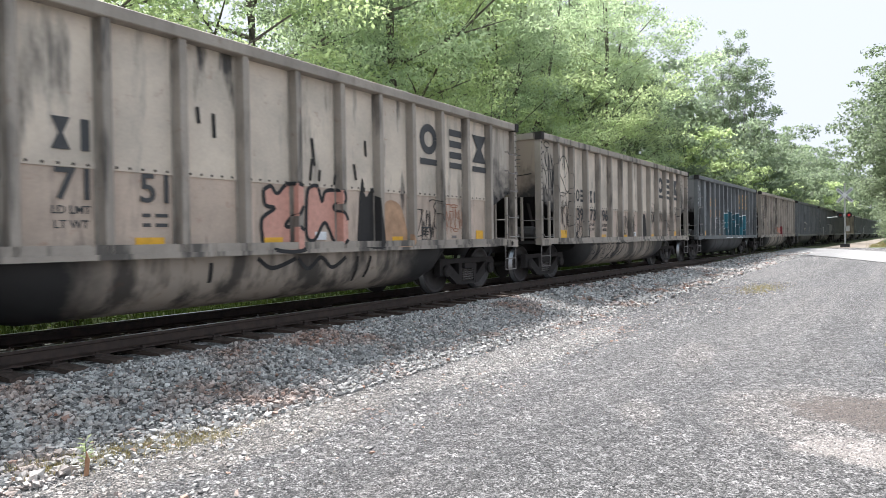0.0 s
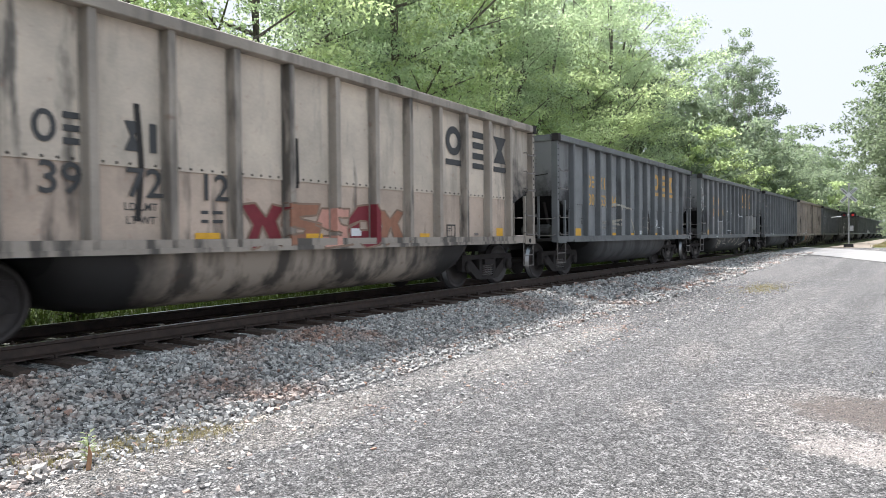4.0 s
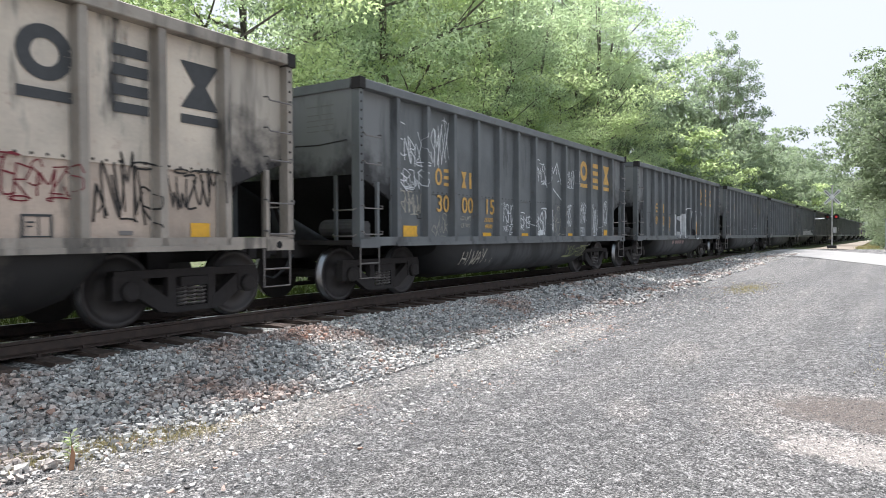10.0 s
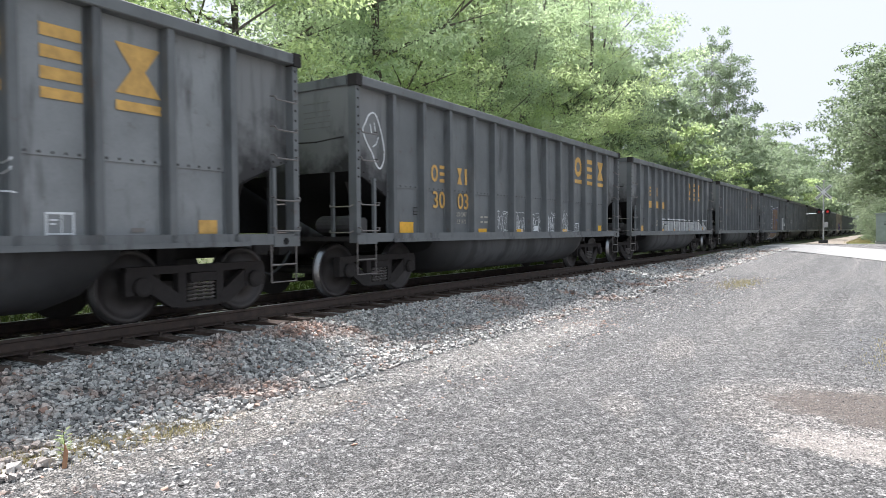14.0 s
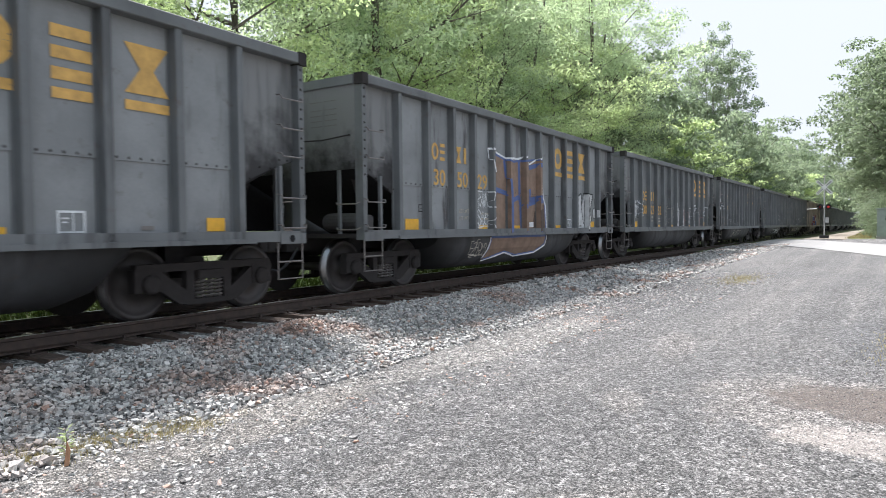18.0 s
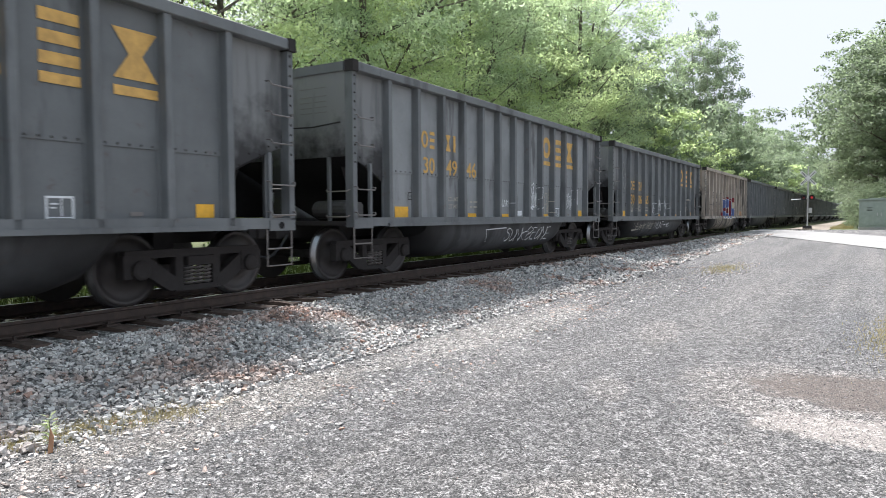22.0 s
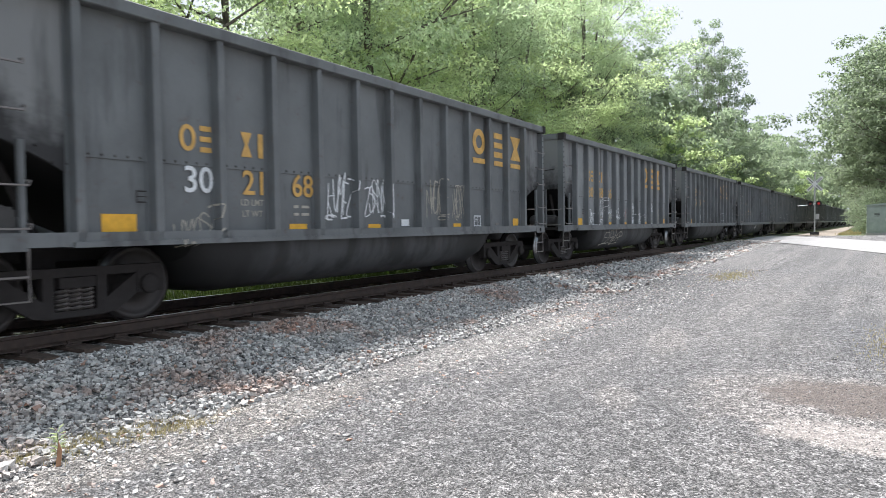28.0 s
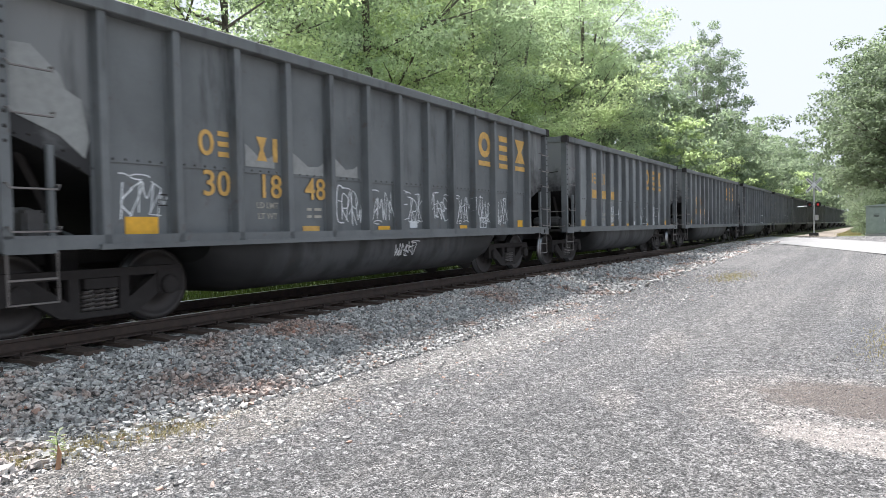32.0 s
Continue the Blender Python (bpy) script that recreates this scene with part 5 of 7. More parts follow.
def marks(car, body, z0, h, mat):
    """Small owner's mark: four plain shapes over two panels."""
    bms = [bm_new() for _ in range(4)]
    t, w = h * 0.17, h * 0.72
    xa, xb = (panel_x(body, q + (0.6 if body == LONG else 0.46)) for q in (2, 3))
    shape(bms[0], body, ring_shape(xa - w * 0.62, z0 + h / 2, w, h, t, 0.4), 0.002)
    c, k, zm = xa + w * 0.5, w * 0.36, z0 + h / 2
    for q in (0.0, 0.4, 0.8):
        shape(bms[1], body, [(c - k, z0 + h * q), (c + k, z0 + h * q), (c + k, z0 + h * (q + 0.2)), (c - k, z0 + h * (q + 0.2))], 0.002)
    c, k = xb - w * 0.6, w * 0.4
    shape(bms[2], body, [(c - k, z0), (c + k, z0), (c + k * 0.25, zm), (c + k, z0 + h), (c - k, z0 + h), (c - k * 0.25, zm)], 0.002)
    c = xb + w * 0.45
    shape(bms[3], body, [(c - t * 0.8, z0), (c + t * 0.8, z0), (c + t * 0.8, z0 + h), (c - t * 0.8, z0 + h)], 0.002)
    for bm in bms:
        part("owner_mark", flat_mesh("owner_mark", bm, mat), None, car, "painted owner's mark in plain shapes")


# spray-can letter strokes on a five by five grid: pairs of column and row, strokes parted by bars
HAND = {
    "A": "00 24 40|11 32", "B": "00 04 33 02 31 00", "C": "43 24 01 20 41", "D": "00 04 33 41 10 00", "E": "40 00 04 44|02 32", "F": "00 04 44|02 32",
    "G": "43 24 02 10 41 42 22", "H": "00 04|40 44|02 42", "I": "20 24", "K": "00 04|43 02 40", "L": "04 00 40", "M": "00 04 22 44 40", "N": "00 04 40 44",
    "O": "24 02 10 41 43 24", "P": "00 04 43 32 02", "R": "00 04 43 32 02 40", "S": "43 24 03 32 41 20 01", "T": "20 24|04 44", "U": "04 01 20 41 44",
    "V": "04 20 44", "W": "04 10 22 30 44", "X": "00 44|04 40", "Y": "22 20|04 22 44", "Z": "04 44 00 40", ".": "20 21", "-": "02 42", "1": "13 24 20 10 30",
    "8": "22 03 24 43 22 01 20 41 22", "0": "24 02 20 42 24", "3": "04 44 22 41 20 00",
}


def scrawl(body, u0, u1, z0, z1, seed, w, letters, text=""):
    """A tag in sprayed hand strokes; with no text, a tangle that cannot be read."""
    g = np.random.default_rng(seed)
    bm = bm_new()
    xa, xb = panel_x(body, u0), panel_x(body, u1)
    wild = not text
    text = text or "".join("AEKNRSMZWVX"[int(g.integers(0, 11))] for _ in range(letters + 2))
    cw, hh = (xb - xa) / len(text), z1 - z0
    lean, rise = 0.25 * g.normal() if wild else 0.12, 0.16 * g.normal() if wild else 0.02
    q = 0
    for i, ch in enumerate(text):
        if ch not in HAND:
            continue
        up, drop = (0.75 + 0.4 * g.random(), 0.2 * g.normal()) if wild else (0.9 + 0.15 * g.random(), 0.04 * g.normal())
        wide = 1.25 if wild else 0.86
        for st_ in HAND[ch].split("|"):
            pts = []
            for c_ in st_.split():
                a, b = int(c_[0]) / 4, int(c_[1]) / 4
                a, b = a * wide + 0.08 * g.normal() * wide, b * up + 0.05 * g.normal() + drop * 0.5
                pts.append((xa + cw * (i + a + lean * b), z0 + hh * (b + rise * (i / len(text) - 0.5))))
            q += 1
            ribbon(bm, body, curve_through(pts, 5) if len(pts) > 2 and g.random() < 0.7 else pts, w * (0.62 + 0.42 * g.random()), 0.0007 * (q % 6))
    if wild:
        for j in range(int(g.integers(1, 4))):           # flicks, a halo or an underline
            cx, cz, rx = xa + (xb - xa) * g.random(), z0 + hh * (1.1 if g.random() < 0.5 else -0.06), (xb - xa) * (0.1 + 0.15 * g.random())
            ribbon(bm, body, [(cx + rx * math.cos(0.7 * k), cz + hh * 0.07 * math.sin(0.7 * k)) for k in range(int(g.integers(4, 10)))], w * 0.8, 0.0045 + 0.0006 * j)
    return bm


def blocks(body, u0, u1, z0, z1, seed, n):
    """Outlines of fat overlapping block forms for a large sprayed piece."""
    g = np.random.default_rng(seed)
    xa, xb = panel_x(body, u0), panel_x(body, u1)
    cw = (xb - xa) / n
    out = []
    for i in range(n):
        x0, x1 = xa + cw * (i - 0.06), xa + cw * (i + 1.04)
        j = lambda s=0.12: (g.random() - 0.5) * cw * s * 2
        q = (z1 - z0) * 0.12
        t = cw * 0.34
        zb, zt = z0 + q * (g.random() - 0.5), z1 + q * (g.random() - 0.8)
        zm = z0 + (z1 - z0) * (0.45 + 0.15 * g.random())
        kind = g.integers(0, 4)
        hh = z1 - z0
        f = lambda u, v: (x0 + (x1 - x0) * u + j(0.05), zb + (zt - zb) * v + j(0.04))
        if kind == 0:
            o = [f(0, 0.1), f(0.3, 0), f(0.75, 0.05), f(1, 0.25), f(0.95, 0.75), f(0.7, 1), f(0.3, 0.95), f(0.05, 0.7), f(0.0, 0.5), f(0.4, 0.6), f(0.6, 0.62), f(0.62, 0.4), f(0.38, 0.38), f(0.36, 0.56), f(0.0, 0.42)]
        elif kind == 1:
            o = [f(0, 0), f(0.9, 0.05), f(1.0, 0.5), f(0.45, 0.6), f(0.45, 0.7), f(0.95, 0.72), f(1.0, 1.0), f(0.1, 0.95), f(0, 0.5), f(0.55, 0.38), f(0.55, 0.28), f(0.05, 0.25)]
        elif kind == 2:
            o = [f(0.0, 0.0), f(0.3, 0.02), f(0.5, 0.45), f(0.7, 0.0), f(1.0, 0.05), f(0.75, 0.55), f(1.0, 0.95), f(0.7, 1.0), f(0.5, 0.7), f(0.3, 1.0), f(0.0, 0.95), f(0.22, 0.5)]
        else:
            o = [f(0.05, 0.0), f(0.35, 0.05), f(0.38, 0.3), f(0.65, 0.3), f(0.68, 0.0), f(1.0, 0.05), f(0.9, 0.6), f(0.7, 1.0), f(0.35, 1.0), f(0.1, 0.6)]
        out.append((o,))
    return [o[0] for o in out]


def piece(car, body, u0, u1, z0, z1, seed, n, mats, edge, ew=0.045, ground=None):
    if ground:
        bm = bm_new()
        xa, xb = panel_x(body, u0) - 0.12, panel_x(body, u1) + 0.12
        g = np.random.default_rng(seed + 5)
        top = [(xb - (xb - xa) * i / 9, z1 + 0.1 * g.normal()) for i in range(10)]
        fill(bm, body, [(xa, z0), (xb, z0)] + top, 0.0004)
        part("graffiti_ground", flat_mesh("graffiti_ground", bm, ground), None, car, "sprayed background patch")
    for i, o in enumerate(blocks(body, u0, u1, z0, z1, seed, n)):
        bm = bm_new()
        fill(bm, body, o, 0.001 + 0.0006 * (i % 2), 0.06)
        block = part("graffiti_block", flat_mesh("graffiti_block", bm, mats[i % len(mats)]), None, car, "sprayed block of a large graffiti piece")
        bm = bm_new()
        ribbon(bm, body, o + o[:1], ew, 0.0028 + 0.0006 * (i % 2))
        part("outline", flat_mesh("outline", bm, edge), None, block)


def loop_doodle(car, body, u0, u1, z0, z1, mat, w=0.03):
    xa, xb, hh = panel_x(body, u0), panel_x(body, u1), z1 - z0
    f = lambda a, b: (xa + (xb - xa) * a, z0 + hh * b)
    bm = bm_new()
    ribbon(bm, body, curve_through([f(0.12, 0.8), f(0.3, 0.97), f(0.58, 1.0), f(0.84, 0.7), f(1.0, 0.28), f(0.82, 0.0), f(0.6, 0.06), f(0.42, 0.26), f(0.18, 0.44), f(0.0, 0.66), f(0.12, 0.8)], 4), w)
    for run in ([f(0.34, 0.8), f(0.4, 0.62)], [f(0.52, 0.84), f(0.58, 0.66)], [f(0.44, 0.38), f(0.6, 0.44), f(0.72, 0.58)]):
        ribbon(bm, body, run, w * 0.7, 0.001)
    part("graffiti_loop", flat_mesh("graffiti_loop", bm, mat), None, car, "sprayed outline of a loose closed loop")


def tag_on(car, body, u0, u1, z0, z1, seed, mat, w=0.02, n=4, text=""):
    part("graffiti_tag", flat_mesh("graffiti_tag", scrawl(body, u0, u1, z0, z1, seed, w, n, text), mat), None, car, "sprayed hand lettering" if text else "sprayed scrawl, unreadable")


def spot(car, body, pts, mat, edge=None, ew=0.05, lift=0.001, rounded=True):
    """One filled form of a large piece: points of (panel, height), closed, with a sprayed rim."""
    o = [(panel_x(body, u), z) for u, z in pts]
    if rounded:
        o = curve_through(o + o[:1], 4)[:-1]
    bm = bm_new()
    fill(bm, body, o, lift, 0.06)
    form = part("graffiti_form", flat_mesh("graffiti_form", bm, mat), None, car, "sprayed form of a large graffiti piece")
    if edge:
        bm = bm_new()
        ribbon(bm, body, o + o[:1], ew, lift + 0.0022)
        part("outline", flat_mesh("outline", bm, edge), None, form)
    return form


def lines(car, body, mat, w, *runs, rounded=True, lift=0.0045):
    """Sprayed single lines, each through points of (panel, height)."""
    for run in runs:
        o = [(panel_x(body, u), z) for u, z in run]
        bm = bm_new()
        ribbon(bm, body, curve_through(o, 5) if rounded and len(o) > 2 else o, w, lift)
        part("graffiti_line", flat_mesh("graffiti_line", bm, mat), None, car, "sprayed line")


M_GREYP = plain("grey_cover_paint", (0.3, 0.3, 0.29), 0.7)
M_GREYW = plain("dirty_white_spray_paint", (0.62, 0.62, 0.62), 0.7, 0.0, 0.4, 5.0)
M_PINKG = plain("dull_pink_spray_paint", (0.34, 0.24, 0.23), 0.7)
M_CREAMP = plain("cream_spray_paint", (0.6, 0.53, 0.38), 0.7)
M_STRAWP = plain("olive_spray_paint", (0.25, 0.27, 0.12), 0.7)
M_RUSTP = plain("rust_red_paint", (0.34, 0.16, 0.1), 0.8)
M_RUSTWASH = plain("thin_orange_rust", (0.5, 0.31, 0.19), 0.85, 0.0, 0.45, 6.0)
M_TEALD = plain("deep_teal_spray_paint", (0.03, 0.1, 0.125), 0.6, 0.0, 0.4, 3.0)
M_UMBER = plain("dark_umber_spray_paint", (0.09, 0.06, 0.045), 0.7)
M_SMUT = plain("dull_soot", (0.032, 0.029, 0.028), 0.9)
WEIGHTS = {0: ("237300", "48700"), 6: ("227600", "48400"), 7: ("237000", "49000"), 8: ("232500", "53500"), 18: ("237400", "48600"), 22: ("237700", "48300")}
M_FAINT = plain("faded_stencil_paint", (0.42, 0.39, 0.33), 0.7)
M_DIM = plain("dim_stencil_paint", (0.17, 0.165, 0.155), 0.8)
M_STENCIL = plain("dark_stencil_paint", (0.06, 0.06, 0.062), 0.7)
NUMBERS = {-1: ("39", "71", "51"), 0: ("39", "73", "96"), 1: ("30", "41", "58"), 2: ("39", "72", "12"), 3: ("30", "53", "44"), 4: ("30", "53", "84"), 5: ("30", "53", "74"), 6: ("39", "83", "79"),
           7: ("30", "00", "15"), 8: ("39", "43", "73"), 9: ("30", "55", "08"), 10: ("30", "03", ""), 12: ("30", "45", "72"), 13: ("30", "50", "29"), 14: ("30", "23", "52"), 15: ("30", "58", "59"),
           16: ("30", "49", "46"), 17: ("30", "06", "65"), 18: ("39", "72", "65"), 20: ("30", "21", "68"), 21: ("30", "48", "36"), 22: ("30", "30", "87"), 23: ("30", "18", "48")}
for k, car in CARS.items():
    body = LENGTH[k]
    pale = k in LIGHT
    ink = M_STENCIL if pale else M_YEL
    gk = np.random.default_rng(500 + k)
    emblem(car, body, 10 if body == LONG else 9.9 if k == 8 else 9, 2.66, 3.22, 0.56, ink, True)
    zc, zn, size = (2.07, 1.57, 0.46) if body == LONG else (2.43, 1.95, 0.44)
    if k == 8:
        zc, zn = 1.97, 1.52
    marks(car, body, zc, 0.33, ink)
    for i, txt in enumerate(NUMBERS.get(k, ("", "", ""))):
        if txt:
            ob = part("numeral", lettering(txt, size, M_WHITE if k == 20 and i == 0 else ink), None, car, "painted car number")
            ob.location = (panel_x(body, (2.6 if body == LONG else 2.46) + i), FACE - 0.009, zn)
    if k not in NUMBERS:
        flat("number_bar", body, car, [(panel_x(body, 2.5 + i) - 0.22, panel_x(body, 2.5 + i) + 0.22, zn + 0.02, zn + 0.28) for i in range(3)], ink, "worn unreadable number")
    # reflectors, data blocks and placards
    for u, w_, z_, h_ in ((1.22, 0.42, 1.09, 0.2), (4.3, 0.36, 1.07, 0.1), (6.3, 0.34, 1.06, 0.1), (9.35, 0.3, 1.06, 0.1), (12.4, 0.28, 1.1, 0.17)):
        if k == 8:
            continue
        x = panel_x(body, u)
        part_ = flat("reflector", body, car, [(x, x + w_, z_, z_ + h_)], M_REFL if gk.random() < 0.85 else M_YEL, "yellow reflective patch")
    x = panel_x(body, 7.35)
    flat("placard", body, car, [(x, x + 0.24, 1.12, 1.24)], M_WHITE, "small white placard")
    x = panel_x(body, 10.3)
    flat("data_box", body, car, [(x, x + 0.3, 1.04, 1.064), (x, x + 0.3, 1.306, 1.33), (x, x + 0.024, 1.065, 1.305), (x + 0.276, x + 0.3, 1.065, 1.305), (x + 0.16, x + 0.174, 1.12, 1.305), (x + 0.025, x + 0.275, 1.1, 1.114), (x + 0.05, x + 0.13, 1.24, 1.258), (x + 0.05, x + 0.11, 1.2, 1.216)], M_STENCIL if pale else M_WHITE, "outlined data box")
    for txt, z_ in zip(WEIGHTS.get(k, ()), (1.4, 1.26)):
        ob = part("stencil_text", lettering(txt, 0.13, ink), None, car, "small stencilled weight")
        ob.location = (panel_x(body, 4.58 if body == LONG else 4.43), FACE + 0.006, z_)
    for txt, z_ in (("LD LMT", 1.42), ("LT WT", 1.27)):
        ob = part("stencil_text", lettering(txt, 0.12, M_STENCIL if pale else M_FAINT), None, car, "faint stencilled load words")
        ob.location = (panel_x(body, 3.55), FACE + 0.006, z_)
    for u in () if k in WEIGHTS else (4.4,):
        x = panel_x(body, u)
        for j in range(2):
            for x0, x1 in ((x, x + 0.1), (x + 0.16, x + 0.32)):
                flat("data_bar", body, car, [(x0, x1, 1.4 - 0.11 * j, 1.44 - 0.11 * j)], M_STENCIL if pale else M_FAINT, "small stencilled data, unreadable")
    # soot and coal stains with a ragged top, each on one panel
    for q in range(1 if k > 23 and k % 3 else 0):
        u, half, top = int(gk.integers(2, 13)) + 0.5 + 0.2 * gk.normal(), 0.14 + 0.12 * gk.random(), 1.6 + 0.3 * gk.random()
        base = SILL + 0.065
        u = min(max(u, int(u) + 0.32), int(u) + 0.6)
        cx = panel_x(body, u)
        rim = [(cx + half * (1 - 0.7 * f ** 4) * (1 + 0.12 * gk.normal()), base + (top - base) * f) for f in (0, 0.2, 0.4, 0.6, 0.8, 0.95)]
        rim += [(cx - half * (1 - 0.7 * f ** 4) * (1 + 0.12 * gk.normal()), base + (top - base) * f) for f in (1.0, 0.85, 0.65, 0.45, 0.22, 0)]
        bm = bm_new()
        shape(bm, body, rim, 0.001)
        part("soot_stain", flat_mesh("soot_stain", bm, M_SMUT), None, car, "ragged black soot stain")
    # stencil lines on the leading end
    bm = bm_new()
    for j in range(5):
        for q in range(2):
            a = -0.85 + 0.32 * q
            box(bm, -body / 2 - 0.004, -body / 2 - 0.0005, a - 0.2, a - 0.2 + 0.27, 3.2 - 0.09 * j - (0 if j else -0.05), 3.215 - 0.09 * j + (0.05 if not j else 0))
    part("end_stencil", bm, M_STENCIL if pale else M_DIM, car, "stencilled data lines, unreadable")
    # retainer box and drain details low on the side
    x = panel_x(body, 1.68)
    holder = flat("card_holder", body, car, [(x, x + 0.15, 1.42, 1.435), (x, x + 0.15, 1.545, 1.56), (x, x + 0.012, 1.436, 1.544), (x + 0.138, x + 0.15, 1.436, 1.544), (x + 0.013, x + 0.137, 1.485, 1.495)], M_UNDER, "small dark wire card holder")
    flat("sill_tab", body, car, [(panel_x(body, 11.4), panel_x(body, 11.4) + 0.16, 1.12, 1.17)], M_GRAB)

C = CARS
T = lambda k, *a: tag_on(C[k], LENGTH[k], *a)
P = lambda k, *a, **b: piece(C[k], LENGTH[k], *a, **b)
O = lambda k, *a: loop_doodle(C[k], LENGTH[k], *a)
SP = lambda k, *a, **b: spot(C[k], LENGTH[k], *a, **b)
LN = lambda k, *a, **b: lines(C[k], LENGTH[k], *a, **b)


def smear(k, u, half, top, mat=M_SMUT):
    """A black coal smear with a ragged crown, low on one panel."""
    g = np.random.default_rng(int(1000 + 50 * k + 10 * u))
    w = [half * f * (1 + 0.12 * g.normal()) for f in (1, 0.95, 0.85, 0.6, 0.25)]
    hs = [SILL + 0.07, 1.25, 1.25 + (top - 1.25) * 0.5, 1.25 + (top - 1.25) * 0.8, top]
    SP(k, [(u + a, z) for a, z in zip(w, hs)] + [(u - a, z) for a, z in zip(w[::-1], hs[::-1])], mat, lift=0.0006)


# pale car with a pink throw-up of two forms, and soot smears
SP(-1, [(6.31, 1.8), (6.45, 1.86), (6.57, 1.76), (6.76, 1.9), (6.97, 1.88), (7.0, 1.7), (6.9, 1.5), (6.72, 1.32), (6.94, 1.28), (6.97, 0.99), (6.37, 0.99), (6.27, 1.2), (6.28, 1.42), (6.52, 1.56), (6.34, 1.6)], M_PINK, M_BLACKP, 0.055)
SP(-1, [(7.17, 1.56), (7.22, 1.86), (7.42, 1.9), (7.52, 1.68), (7.6, 1.84), (7.88, 1.86), (7.92, 1.7), (7.78, 1.61), (7.96, 1.45), (7.97, 1.12), (7.79, 1.1), (7.58, 1.38), (7.34, 1.12), (7.17, 1.18)], M_PINK, M_BLACKP, 0.055)
LN(-1, M_BLACKP, 0.06, [(6.2, 0.88), (6.5, 0.74), (6.95, 0.86)], [(7.0, 0.86), (7.25, 0.7), (7.5, 0.86), (7.8, 0.7), (8.1, 0.85)])
SP(-1, [(8.36, 0.99), (8.42, 1.5), (8.46, 1.9), (8.52, 2.1), (8.62, 1.8), (8.8, 1.96), (8.9, 1.5), (8.94, 0.99)], M_SMUT)
LN(-1, M_SMUT, 0.05, [(5.2, 2.75), (5.22, 2.55)], [(5.45, 2.7), (5.46, 2.4)], [(7.3, 2.6), (7.35, 2.2)], [(8.3, 2.3), (8.35, 2.05)], [(8.6, 2.7), (8.62, 2.45)])
LN(-1, M_SMUT, 0.045, [(7.25, 1.98), (7.3, 2.3)], [(7.45, 1.98), (7.47, 2.15)], [(7.8, 1.95), (7.82, 2.1)])
LN(-1, M_SMUT, 0.06, [(8.4, 0.85), (8.45, 0.45)], [(8.75, 0.85), (8.72, 0.5)], [(5.4, 0.85), (5.42, 0.6)])
T(-1, 10.15, 10.85, 1.25, 1.75, 5, M_SMUT, 0.022, 3)
T(-1, 11.1, 11.8, 1.3, 1.7, 7, M_RUSTP, 0.022, 4)
SP(-1, [(8.98, 1.0), (9.05, 1.4), (9.2, 1.75), (9.6, 1.7), (9.8, 1.3), (9.85, 1.0)], M_RUSTWASH, lift=0.0004)
# pale car with black tags
T(0, 0.15, 0.95, 2.25, 3.3, 6, M_BLACKP, 0.035, 3)
O(0, 1.12, 1.92, 2.3, 3.2, M_BLACKP)
for i, (a, b, c, d) in enumerate(((1.1, 1.9, 1.45, 2.15), (2.15, 2.9, 1.1, 1.6), (6.2, 6.9, 1.2, 1.75), (7.1, 7.6, 1.2, 1.7), (9.1, 9.9, 1.5, 2.15), (10.1, 10.9, 1.62, 2.05), (11.1, 11.9, 1.3, 1.7), (12.1, 12.9, 1.6, 2.1), (13.1, 13.6, 2.3, 3.2))):
    T(0, a, b, c, d, 20 + i, M_SMUT if i in (2, 3, 5) else M_BLACKP, 0.022, 4)
T(0, 3.6, 6.4, 0.5, 0.84, 9, M_BLACKP, 0.028, 9)
smear(0, 3.2, 0.14, 1.85)
smear(0, 8.55, 0.28, 1.85)
# dark car with the long teal and white piece
O(1, 0.3, 0.88, 2.3, 3.2, M_WHITE)
SP(1, [(5.1, 1.05), (5.14, 1.24), (5.4, 1.5), (5.46, 1.7), (5.4, 2.18), (5.75, 2.16), (6.2, 2.14), (6.64, 2.32), (7.03, 2.14), (7.64, 2.09), (8.25, 2.2), (9.11, 2.2), (9.92, 2.05), (10.37, 2.14), (11.39, 2.12), (11.46, 1.74), (11.4, 1.2), (10.9, 1.0), (5.2, 1.0)], M_TEALD, lift=0.0008, rounded=False)
for form in ([(5.45, 2.14), (6.18, 2.13), (6.1, 1.45), (5.5, 1.4)], [(7.05, 2.11), (7.64, 2.07), (7.91, 1.7), (7.4, 1.87), (7.09, 1.87)], [(8.41, 2.19), (9.05, 2.19), (8.88, 1.71), (8.4, 1.72)], [(7.27, 1.3), (7.68, 1.27), (7.67, 1.0), (7.38, 1.0)], [(9.98, 2.05), (11.37, 2.1), (11.1, 1.35), (10.16, 1.57)], [(8.3, 1.3), (8.48, 1.2), (8.5, 1.0), (8.1, 1.0)], [(9.55, 1.5), (10.0, 1.5), (9.9, 1.0), (9.5, 1.0)]):
    SP(1, form, M_TEAL, lift=0.0018, rounded=False)
SP(1, [(7.34, 1.8), (7.44, 1.67), (7.39, 1.43), (7.23, 1.47)], M_WHITE, lift=0.003)
SP(1, [(6.3, 1.28), (6.7, 1.34), (6.55, 1.18)], M_WHITE, lift=0.003)
SP(1, [(10.45, 1.2), (10.62, 1.3), (10.72, 1.15), (10.58, 1.02)], M_WHITE, lift=0.003)
